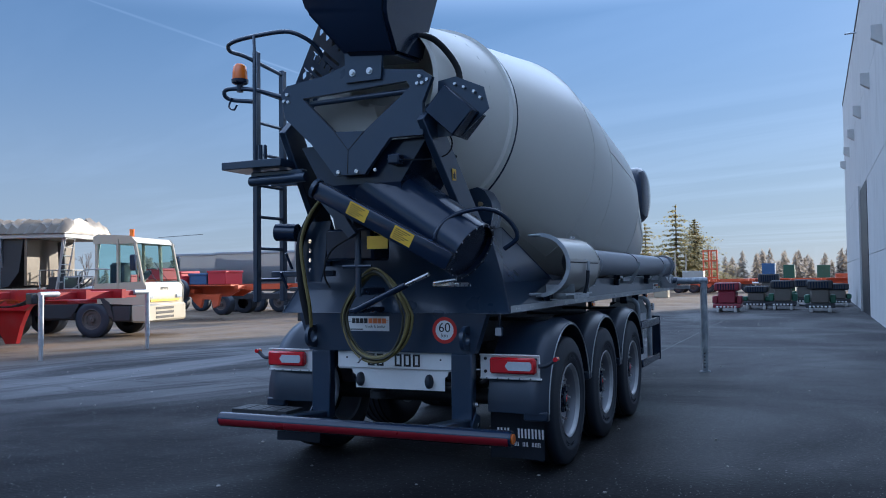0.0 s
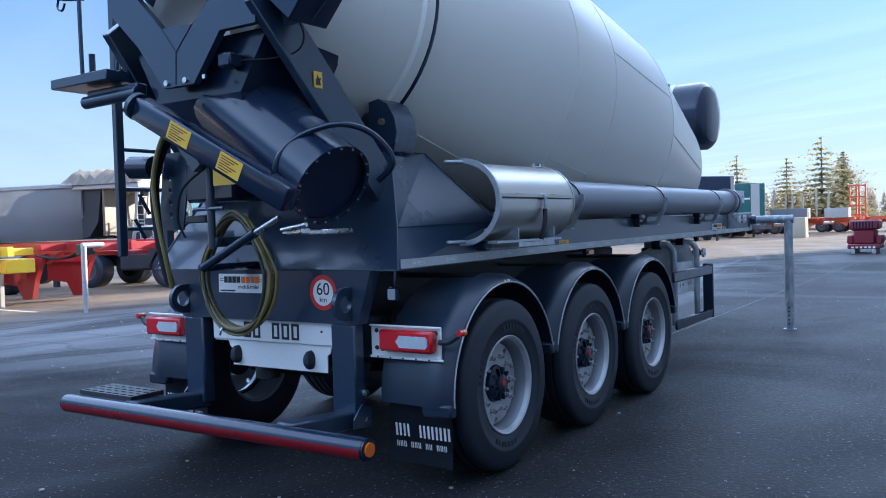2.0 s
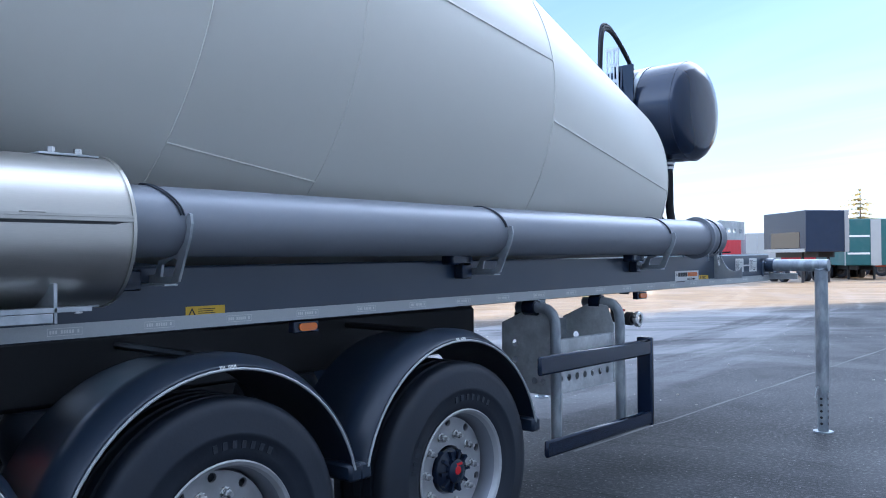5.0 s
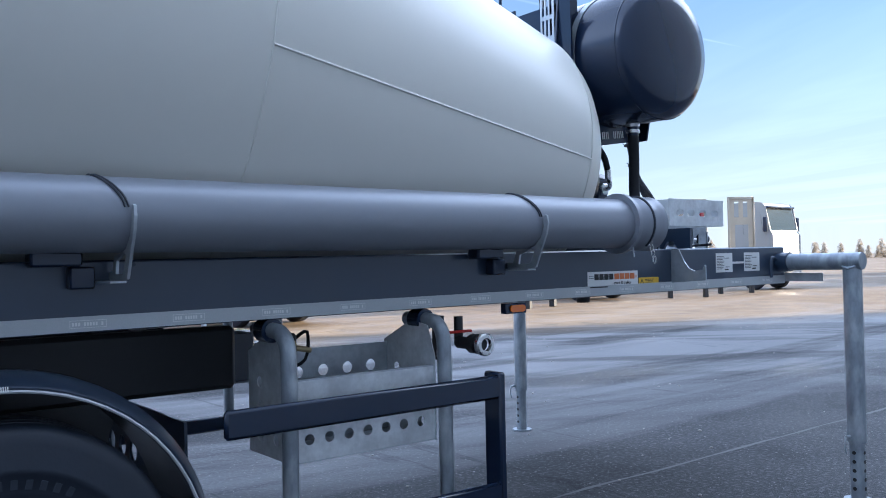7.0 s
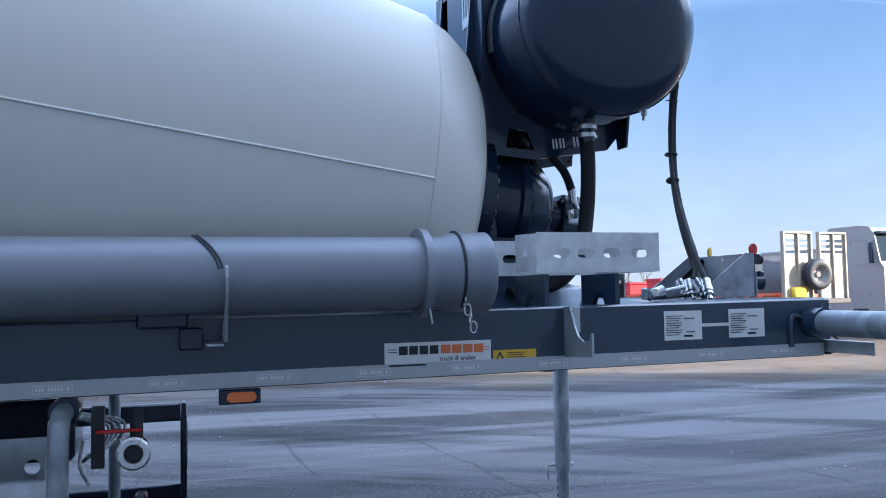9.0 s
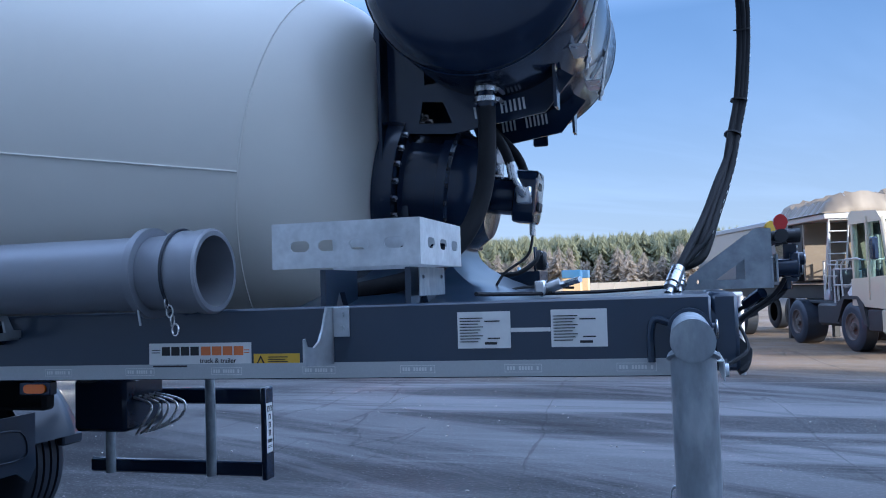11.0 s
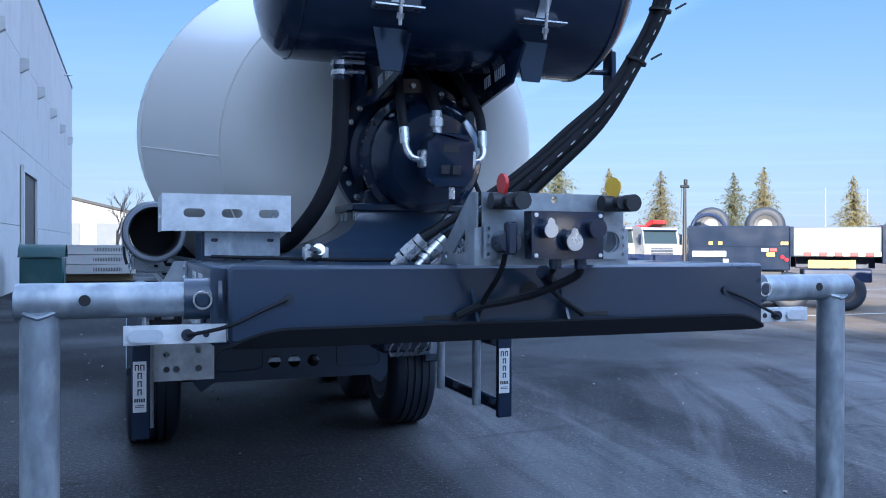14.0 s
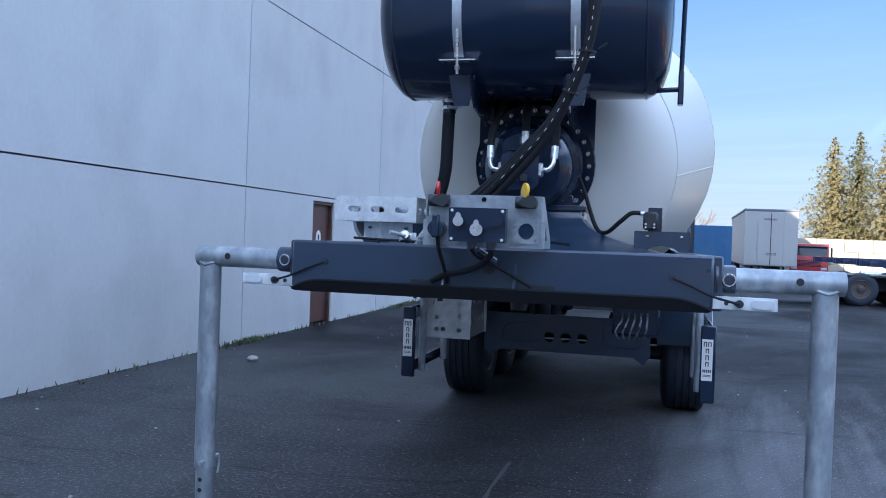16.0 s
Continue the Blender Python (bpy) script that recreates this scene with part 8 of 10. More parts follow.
def box_trailer(m, label, length, z0, z1, side, face, tape=False, tyre=True, frame_c=None, post=None, wheels=None, ribs=True, rods=True):
    e = tagged(empty("box_trailer", m), label, "trailer")
    w = 1.25
    part("body", B(-length, 0, -w, w, z0, z1, 0.03), side, e)
    bm = bmesh.new()
    box(bm, 0.0, 0.02, -w + 0.03, w - 0.03, z0 + 0.05, z1 - 0.05, 0.008)
    fc = part("end_panel", bm, face, e)
    for s in (1, -1):
        part("corner_post", B(-0.06, 0.03, s * (w - 0.05), s * (w + 0.01), z0, z1 + 0.01, 0.008), post or face, e)
        for k in range(int(length / 1.2) if ribs else 0):
            part("side_rib", B(-0.7 - k * 1.2, -0.64 - k * 1.2, s * w, s * (w + 0.02), z0 + 0.05, z1 - 0.05, 0.004), face, e)
        if tape:
            bm = bmesh.new()
            bm2 = bmesh.new()
            for k in range(int(length / 0.36)):
                x = -0.36 * k - 0.3
                box(bm, x - 0.17, x, s * (w + 0.021), s * (w + 0.025), z0 + 0.02, z0 + 0.11)
                box(bm2, x - 0.35, x - 0.18, s * (w + 0.021), s * (w + 0.025), z0 + 0.02, z0 + 0.11)
            part("red_tape", bm, M["redpaint"], e, smooth=0)
            part("white_tape", bm2, M["inkwhite"], e, smooth=0)
        for k in range((2 if length < 7 else 3) if wheels is None else wheels):
            axle_wheel(e, -length + 0.8 + 1.31 * k, s * 1.2, 0.48, 0.34)
        part("landing_leg", B(-1.4, -1.27, s * 0.7, s * 0.83, 0.0, z0, 0.01), M["dark"], e)
    bm = bmesh.new()
    for s in (1, -1):
        box(bm, -length, -0.2, s * 0.42, s * 0.52, z0 - 0.3, z0, 0.01)
    part("chassis", bm, frame_c or M["dark"], e)
    for s in (0.45, -0.45) if rods else ():
        bm = bmesh.new()
        rod(bm, (0.03, s, z0 + 0.1), (0.03, s, z1 - 0.1), 0.014, 6)
        for z in (z0 + 0.35, z1 - 0.35):
            box(bm, 0.02, 0.045, s - 0.06, s + 0.06, z - 0.03, z + 0.03, 0.006)
        part("lock_rod", bm, M["galv"], e)
    return e


def loose_tyre(m, label="worn black truck tyre with steel rim", r=0.5, w=0.34):
    e = tagged(empty("tyre", m), label, "tyre")
    bm = bmesh.new()
    mm = Matrix.Rotation(radians(-90), 4, "X")
    revolve(bm, [(-w, r * 0.56), (-w, r * 0.9), (-w + 0.04, r), (-0.04, r), (0, r * 0.9), (0.012, r * 0.75), (0.0, r * 0.58), (-w, r * 0.56)], mm, 32, cap=False)
    part("tread", bm, M["rubber"], e)
    bm = bmesh.new()
    revolve(bm, [(-w, r * 0.56), (0.0, r * 0.57), (-0.04, r * 0.50), (-0.10, r * 0.36), (-0.10, r * 0.20), (-0.07, r * 0.18), (-0.07, 0.01)], mm, 24, cap=False)
    part("rim", bm, Y["tyrerim"], e)
    return e


# terminal tractor with a single-side cab
def terminal_tractor(m):
    e = tagged(empty("terminal_tractor", m), "cream white terminal tractor with a tall glazed cab", "lorry")
    w = 1.2
    cab = part("cab", poly_prism([(0.0, 0.95), (0.03, 1.45), (-0.05, 1.56), (-1.5, 1.50), (-1.5, 1.0)], -w, w, 0.03), Y["cream"], e)
    part("cab_roof", poly_prism([(-0.28, 2.70), (-0.42, 2.86), (-1.4, 2.92), (-1.52, 2.85), (-1.52, 2.70)], -w, w, 0.03), Y["cream"], cab)
    for s in (1, -1):
        for x0, x1 in ((-0.06, -0.32), (-0.80, -0.82), (-1.47, -1.47)):
            part("pillar", R((x0, s * (w - 0.06), 1.5), (x1, s * (w - 0.06), 2.74), 0.055, 8), Y["cream"], cab)
    pane(cab, [(-0.058, -w + 0.1, 1.58), (-0.058, w - 0.1, 1.58), (-0.312, w - 0.12, 2.72), (-0.312, -w + 0.12, 2.72)], clear, name="windscreen")
    pane(cab, [(-1.47, w - 0.1, 1.52), (-1.47, -w + 0.1, 1.52), (-1.47, -w + 0.12, 2.70), (-1.47, w - 0.12, 2.70)], clear, name="rear_window")
    for s in (1, -1):
        for x0, x1, xt in ((-0.16, -0.76, -0.38), (-0.86, -1.42, -0.86)):
            q = [(x0, s * (w - 0.03), 1.56), (x1, s * (w - 0.03), 1.52), (x1, s * (w - 0.03), 2.70), (xt, s * (w - 0.03), 2.70)]
            pane(cab, q if s < 0 else list(reversed(q)), clear, name="side_window")
        bm = bmesh.new()
        box(bm, -0.34, -0.16, s * (w + 0.10), s * (w + 0.22), 1.9, 2.35, 0.03)
        part("mirror", bm, M["black"], cab)
        part("headlamp", B(0.02, 0.05, s * 0.72 if s > 0 else -1.08, s * 1.08 if s > 0 else -0.72, 1.1, 1.2, 0.02), M["lens"], cab)
        axle_wheel(e, -1.6, s * 1.2, 0.52, 0.32, "oldrim")
        axle_wheel(e, -4.3, s * 1.2, 0.52, 0.55)
        part("side_skirt", B(-1.0, -0.42, s * 1.08 - 0.1, s * 1.08 + 0.1, 0.45, 0.92, 0.04), M["dark"], e)
        part("hand_rail", T([(-1.95, s * 1.18, 1.05), (-1.98, s * 1.18, 1.85), (-1.3, s * 1.25, 1.95), (-1.0, s * 1.25, 1.93)], 0.02, 6, 3), Y["pale"], e)
        part("front_fender", poly_prism([(-0.92, 0.55), (-1.05, 1.0), (-1.3, 1.17), (-1.9, 1.17), (-2.2, 0.98), (-2.32, 0.6), (-2.2, 0.6), (-1.87, 1.10), (-1.32, 1.10), (-1.05, 0.6)], s * 0.95 - 0.27, s * 0.95 + 0.27), M["dark"], e, smooth=0)
        part("door_frame", R((-0.80, s * (w + 0.01), 1.1), (-0.80, s * (w + 0.01), 2.8), 0.025, 8), Y["cream"], cab)
    bm = bmesh.new()
    rod(bm, (-0.06, 0.3, 1.62), (-0.22, -0.2, 2.15), 0.012, 6)
    rod(bm, (-0.06, -0.4, 1.62), (-0.2, -0.75, 2.05), 0.012, 6)
    part("wiper", bm, M["black"], cab)
    bum = part("bumper", B(-0.4, 0.12, -w - 0.02, w + 0.02, 0.42, 0.95, 0.06), Y["cream"], e)
    bm = bmesh.new()
    for k in range(3):
        box(bm, 0.12, 0.13, -0.75, 0.35, 0.52 + k * 0.13, 0.59 + k * 0.13, 0.01)
    part("bumper_slots", bm, M["ink"], bum)
    part("yellow_band", B(0.03, 0.045, -0.9, 0.9, 1.0, 1.07, 0.004), Y["yframe"], cab)
    bars("maker_print", axes((0.033, -0.3, 1.33), (0, 1, 0), (0, 0, 1)), letter_bars(0, 0, 0.09, 7, 0.6, 0.25), M["ink"], cab)
    part("beacon", R((-0.75, -0.5, 2.9), (-0.75, -0.5, 3.12), 0.07, 12), M["amber"], cab)
    part("roof_aerial", R((-0.5, 0.6, 2.92), (0.9, 0.7, 3.0), 0.008, 5), M["dark"], cab)
    bm = bmesh.new()
    for s in (1, -1):
        box(bm, -5.0, -0.3, s * 0.38, s * 0.5, 0.6, 0.95, 0.01)
    part("chassis", bm, M["dark"], e)
    part("fuel_tank", B(-3.2, -2.1, -1.2, -0.6, 0.5, 1.0, 0.06), M["dark"], e)
    part("steering_wheel", R((-0.42, -0.35, 1.75), (-0.45, -0.35, 1.78), 0.2, 16), M["plastic"], cab)
    part("seat", B(-1.45, -1.0, -0.6, -0.1, 1.2, 2.15, 0.08), M["plastic"], cab)
    bm = bmesh.new()
    tube(bm, [(-1.62, -1.1, 1.0), (-1.62, -1.1, 1.75), (-2.5, -1.1, 1.75), (-2.5, -1.1, 1.0)], 0.02, 6, 0)
    tube(bm, [(-1.62, -1.1, 1.4), (-2.5, -1.1, 1.4)], 0.016, 6, 0)
    part("step_rail", bm, Y["pale"], e)
    # engine deck behind the cab: pale hose rack, looped air lines, valve boxes
    part("engine_deck", B(-4.9, -1.55, -0.95, 0.95, 0.96, 1.04, 0.02), M["dark"], e)
    bm = bmesh.new()
    for y in (-0.9, -0.3, 0.25):
        tube(bm, [(-2.75, y, 1.04), (-2.75, y, 1.95), (-3.4, y, 1.95), (-3.4, y, 1.04)], 0.025, 6, 0)
    for z in (1.55, 1.95):
        rod(bm, (-2.75, -0.9, z), (-2.75, 0.25, z), 0.02, 6)
    part("hose_rack", bm, Y["pale"], e)
    for k in range(5):
        y = -0.85 + 0.3 * k
        part("air_line", T([(-2.85, y, 1.93), (-2.75, y - 0.1, 1.6), (-2.6, y + 0.05, 1.35), (-2.3, y + 0.1, 1.5), (-2.0, y, 1.7)], 0.022, 6, 4), M["dark"] if k % 2 else Y["pale"], e)
    for x, y, h_ in ((-2.3, -0.8, 0.3), (-3.1, -0.7, 0.42), (-3.3, -0.78, 0.25)):
        part("valve_box", B(x - 0.14, x + 0.14, y - 0.14, y + 0.14, 1.0401, 1.04 + h_, 0.02), M["dark"] if h_ > 0.26 else Y["alu"], e)
    part("coupling_plate", poly_prism([(-4.9, 1.041), (-3.8, 1.041), (-3.8, 1.2), (-4.5, 1.26), (-4.9, 1.14)], -0.36, 0.36, 0.02), M["dark"], e)
    bm = bmesh.new()
    bmesh.ops.create_icosphere(bm, subdivisions=2, radius=0.3, matrix=Matrix.Translation((-1.95, -0.75, 1.25)) @ Matrix.Diagonal((1.2, 0.9, 0.75, 1)))
    random.seed(23)
    for v in bm.verts:
        v.co += Vector((random.uniform(-0.03, 0.03), random.uniform(-0.03, 0.03), random.uniform(-0.04, 0.04)))
    part("cloth_bundle", bm, M["inkwhite"], e, "white cloth bundle tucked behind the cab")
    return e


terminal_tractor(at(-14.45, 11.12, 16))
tipper_trailer(at(-16.75, 10.4, 16), "grey aluminium tipper semi-trailer with a bunched beige tarpaulin", 9.0)
RED_TRAILER = chassis_trailer(at(-10.95, 5.53), "bright red empty frame trailer standing on galvanised legs", 11.0)
e = RED_TRAILER
part("king_pin_plate", B(-2.6, -0.7, -0.42, 0.42, 1.10, 1.2, 0.02), Y["redframe"], e)
part("air_tank", R((-3.3, -0.95, 0.98), (-4.2, -0.95, 0.98), 0.14, 14), M["dark"], e)
part("hose_bracket", B(-1.35, -1.15, -0.95, -0.6, 1.12, 1.36, 0.02), M["dark"], e)
for y in (-0.85, -0.78, -0.70):
    part("air_line", T([(-1.2, y, 1.32), (-1.6, y - 0.03, 1.12), (-2.3, y, 1.05), (-3.0, y, 1.12)], 0.02, 6, 5), M["hose"], e)
for s in (1, -1):
    part("neck_plate", poly_prism([(-2.95, 1.15), (-3.9, 1.0), (-4.9, 0.92), (-4.9, 0.45), (-4.1, 0.42), (-3.85, 0.1), (-3.5, 0.12), (-3.35, 0.55), (-3.15, 0.9)], s * 0.62 - 0.06, s * 0.62 + 0.06), Y["redframe"], e, smooth=0)
e = chassis_trailer(at(-13.2, 3.2, 0), "yellow low-loader trailer with striped board", 11.0, 1.35, Y["yframe"], Y["yframe"], legs=False)
bm = bmesh.new()
box(bm, -1.15, -1.11, -1.2, -0.55, 0.72, 1.08, 0.004)
sb = part("striped_board", bm, M["inkwhite"], e, "white board with red slanting stripes", smooth=0)
bm = bmesh.new()
for k in range(3):
    plate(bm, [(-0.62 + 0.2 * k, 0), (-0.53 + 0.2 * k, 0), (-0.42 + 0.2 * k, 0.36), (-0.51 + 0.2 * k, 0.36)], [], 0.003, axes((-1.109, -0.60, 0.72), (0, 1, 0), (0, 0, 1)))
part("red_stripe", bm, M["redpaint"], sb, smooth=0)
for s in (1, -1):
    part("landing_leg", B(-1.3, -1.2, s * 0.9, s * 1.0, 0, 0.9, 0.01), Y["pale"], e)
    part("yellow_tool_box", B(-0.9, -0.2, s * 0.5 if s > 0 else -1.15, s * 1.15 if s > 0 else -0.5, 0.78, 1.08, 0.02), Y["yframe"], e)
for x, y in ((-4.0, 0.3), (-4.9, 0.4)):
    part("timber_post", B(x - 0.22, x + 0.22, y - 0.22, y + 0.22, 1.34, 1.75, 0.01), Y["wood"], e)
    part("blue_wrap", B(x - 0.23, x + 0.23, y - 0.23, y + 0.23, 1.751, 1.95, 0.01), Y["bluebox"], e)
# two goosenecked low-loaders, a maroon and a black one, with tyres sunk in their decks
GM = at(-12.76, -1.73, -30)
e = box_trailer(GM, "maroon gooseneck trailer front with pale fittings", 1.1, 1.08, 2.06, Y["maroon"], Y["maroon"], frame_c=Y["redframe"], wheels=0, ribs=False, rods=False)
for x, z, w_, h_ in ((-0.62, 1.62, 0.20, 0.14), (-1.12, 1.38, 0.20, 0.16), (0.78, 1.42, 0.24, 0.16), (0.86, 1.26, 0.18, 0.15)):
    part("reflector_plate", B(0.021, 0.03, x, x + w_, z, z + h_, 0.003), M["tape"], e, smooth=0)
bm = bmesh.new()
plate(bm, [(-0.95, 1.28), (0.75, 1.28), (0.75, 1.40), (0.25, 1.40), (0.12, 1.52), (-0.38, 1.52), (-0.5, 1.40), (-0.95, 1.40)], [ring_pts(-0.13, 1.42, 0.10, 14), ring_pts(0.5, 1.34, 0.03, 8), ring_pts(-0.75, 1.34, 0.035, 8)], 0.03, axes((0.022, 0, 0), (0, 1, 0), (0, 0, 1)))
part("coupling_bracket", bm, M["galv"], e, smooth=0)
part("side_band", B(-1.06, -0.05, 1.2501, 1.27, 1.08, 1.42, 0.004), Y["redframe"], e)
part("yellow_notice", B(-1.08, -0.96, 1.2501, 1.256, 1.45, 1.58), M["yellow"], e, smooth=0)
bm = bmesh.new()
for k in range(2):
    box(bm, 0.1, 0.16, 0.35 + 0.35 * k, 0.40 + 0.35 * k, 0.35, 1.0)
box(bm, 0.1, 0.16, 0.40, 0.70, 0.35, 0.42)
box(bm, 0.1, 0.16, 0.40, 0.70, 0.93, 1.0)
part("step_frame", bm, M["tape"], e, smooth=0)
# dark box put in for the shade below the maroon front
part("under_frame", B(-1.0, -0.25, -0.8, 0.3, 0.5, 1.07, 0.04), M["dark"], e)
part("red_beam", B(-3.2, -0.3, 0.75, 1.25, 0.72, 1.07, 0.03), Y["redframe"], e)
part("red_pedestal", poly_prism([(-1.5, 0.0), (-0.55, 0.0), (-0.7, 0.35), (-0.85, 0.71), (-1.4, 0.71)], 0.7, 1.2, 0.02), Y["maroon"], e)
bd = part("striped_board", B(-0.24, -0.20, -0.1, 0.62, 0.62, 0.92, 0.004), M["inkwhite"], e, "white board with red slanting stripes", smooth=0)
for k in range(3):
    bm = bmesh.new()
    plate(bm, [(0.02 + 0.24 * k, 0), (0.12 + 0.24 * k, 0), (0.24 + 0.24 * k, 0.3), (0.14 + 0.24 * k, 0.3)], [], 0.003, axes((-0.199, -0.12, 0.62), (0, 1, 0), (0, 0, 1)))
    part("red_stripe", bm, M["redpaint"], bd, smooth=0)
e = box_trailer(at(-13.72, -1.17, -30), "grey sided low-loader body on a bright red frame", 2.1, 1.32, 2.02, Y["grey"], Y["grey"], frame_c=Y["redframe"], wheels=0, ribs=False, rods=False)
part("red_side_beam", B(-2.1, -0.02, 1.2501, 1.30, 1.0, 1.31, 0.01), Y["redframe"], e)
part("yellow_maker_plate", B(-0.95, -0.3, 1.301, 1.306, 1.08, 1.24), M["yellow"], e, smooth=0)
bars("maker_print", axes((-0.38, 1.307, 1.13), (-1, 0, 0), (0, 0, 1)), letter_bars(0, 0, 0.07, 9, 0.6, 0.2), M["ink"], e)
e = tagged(empty("low_deck", at(-12.9, 1.0, 8)), "low red loading deck with silver lashing plates", "deck")
part("deck", B(-5.0, 0, -0.9, 0.75, 0.10, 0.55, 0.03), Y["maroon"], e)
part("deck_top", B(-4.95, -0.05, -0.88, 0.73, 0.5501, 0.575, 0.004), Y["pale"], e, smooth=0)
for k in range(6):
    part("lashing_plate", B(-0.75 - 0.8 * k, -0.45 - 0.8 * k, 0.7501, 0.78, 0.22, 0.47, 0.01), M["galv"], e)
for k in range(3):
    part("lashing_plate", B(0.0001, 0.03, -0.7 + 0.5 * k, -0.45 + 0.5 * k, 0.22, 0.47, 0.01), M["galv"], e)
part("red_neck", B(-3.2, -0.4, -0.6, 0.3, 0.72, 1.02, 0.05), Y["redframe"], e)
part("neck_support", B(-2.6, -1.6, -0.4, 0.1, 0.5751, 0.7199, 0.01), Y["redframe"], e)
e = tagged(empty("blue_frame", at(-14.6, 2.6, 20, 1.285)), "small blue folded frame lying on a yellow trailer", "frame")
part("frame_bar", R((-1.2, 0, 0.10), (0.3, 0, 0.34), 0.09, 8), Y["bluebox"], e)
part("frame_bar", R((-1.2, 0.4, 0.08), (0.3, 0.4, 0.30), 0.08, 8), Y["bluebox"], e)
part("frame_post", R((-0.9, 0.2, 0.0), (-0.9, 0.2, 0.75), 0.04, 8), Y["bluebox"], e)
loose_tyre(at(-13.55, -2.05, -144, 2.04), "black truck tyre sunk in the maroon trailer deck")
for k in range(2):
    bm = bmesh.new()
    plate(bm, [(-0.13, 0), (0.13, 0), (0.13, 0.30), (0.06, 0.38), (-0.02, 0.38), (-0.13, 0.12)], [[(-0.04, 0.08), (0.05, 0.08), (0.05, 0.22), (0.0, 0.22)]], 0.12, GM @ axes((-0.24 - 0.3 * k, 1.275, 1.12), (-1, 0, 0), (0, 0, 1)))
    tagged(link("chock", bm, Y["yframe"], smooth=0), "yellow plastic wheel chock on a trailer side", "wheel chock", group="wheel chocks")
BMX = at(-13.235, -10.61, -36)
e = box_trailer(BMX, "black gooseneck trailer front with a pale coupling bar", 2.47, 1.0, 2.15, M["black"], M["black"], frame_c=Y["blueframe"], wheels=0, ribs=False, rods=False)
# dark box added to fill the shaded space below the black front
part("under_frame", B(-2.3, -0.1, 0.2, 1.15, 0.55, 0.99, 0.03), M["dark"], e)
part("blue_foot", B(-2.9, -0.5, 1.0, 1.35, 0.30, 0.54, 0.03), Y["blueframe"], e)
part("upper_panel", B(-2.44, -0.03, 1.2501, 1.262, 1.62, 2.13, 0.004), M["black"], e)
part("coupling_bar", B(-0.92, -0.06, 1.2631, 1.29, 1.34, 1.50, 0.02), M["galv"], e)
for x, z, c, w_, h_ in ((-0.58, 1.66, M["yellow"], 0.10, 0.08), (-0.82, 1.66, M["yellow"], 0.10, 0.08), (-2.42, 1.66, M["yellow"], 0.18, 0.08), (-2.1, 1.36, M["yellow"], 0.2, 0.10), (-1.95, 1.49, M["tape"], 0.18, 0.08), (-2.15, 1.49, M["redpaint"], 0.17, 0.08), (-0.98, 1.15, M["tape"], 0.14, 0.14)):
    part("side_sticker", B(x, x + w_, 1.2632, 1.267, z, z + h_), c, e, smooth=0)
for x, z in ((-2.28, 1.35), (-2.38, 1.28)):
    part("side_lamp", R((x, 1.263, z), (x, 1.285, z), 0.05, 14), M["red"], e)
e = box_trailer(at(-15.25, -9.145, -36), "grey sided low-loader body with red and white tape", 2.1, 1.36, 2.12, Y["grey"], M["black"], tape=True, frame_c=Y["blueframe"], ribs=False, rods=False)
part("end_post", B(-2.22, -2.11, -1.26, 1.26, 1.2, 2.16, 0.01), M["black"], e)
part("yellow_maker_plate", B(-1.5, -0.4, 1.2501, 1.262, 1.08, 1.28), M["yellow"], e, smooth=0)
part("blue_tool_box", B(-1.9, -0.3, 0.5, 1.2, 0.72, 1.05, 0.03), Y["blueframe"], e)
loose_tyre(BMX @ at(-1.9, 0.95, 0, 2.15), "black truck tyre sunk in a trailer deck", 0.50)
loose_tyre(BMX @ at(-0.6, -0.1, 0, 2.2), "second tyre carried behind the blue arch", 0.5)
tagged(link("guard_arch", T([BMX @ Vector(p) for p in ((-0.06, 0.7, 2.13), (-0.16, 0.7, 2.34), (-0.42, 0.7, 2.46), (-0.7, 0.7, 2.40), (-0.95, 0.7, 2.13))], 0.05, 8, 5), Y["blueframe"]), "bent blue steel arch on a trailer", "rail")
for y0, ln in ((-21.5, 13.0), (-25.5, 13.0), (-30.0, 12.0)):
    chassis_trailer(at(-7.5, y0, -6), "blue empty frame trailer parked in a row", ln, 1.35, Y["blueframe"], legs=False)
chassis_trailer(at(-2.2, -18.4, 2), "dark low frame trailer on the yard", 8.0, 0.95, M["dark"], M["dark"], legs=False)
# slim lifting mast with lamp head
for x, y, h, c, lb in ((-16.5, -15.2, 3.6, M["dark"], "dark slim crane mast with a camera head"), (-30.5, -16.0, 4.7, M["redpaint"], "red slim crane mast")):
    bm = bmesh.new()
    rod(bm, (x, y, 0), (x, y, h), 0.09, 10, 0.05)
    box(bm, x - 0.16, x + 0.16, y - 0.06, y + 0.06, h, h + 0.10, 0.02)
    box(bm, x - 0.08, x + 0.02, y - 0.06, y + 0.06, h + 0.09, h + 0.30, 0.02)
    rod(bm, (x + 0.12, y, h), (x + 0.16, y, h - 0.9), 0.012, 6)
    box(bm, x - 0.45, x + 0.45, y - 0.45, y + 0.45, 0, 0.12, 0.02)
    tagged(link("crane_mast", bm, c), lb, "mast")
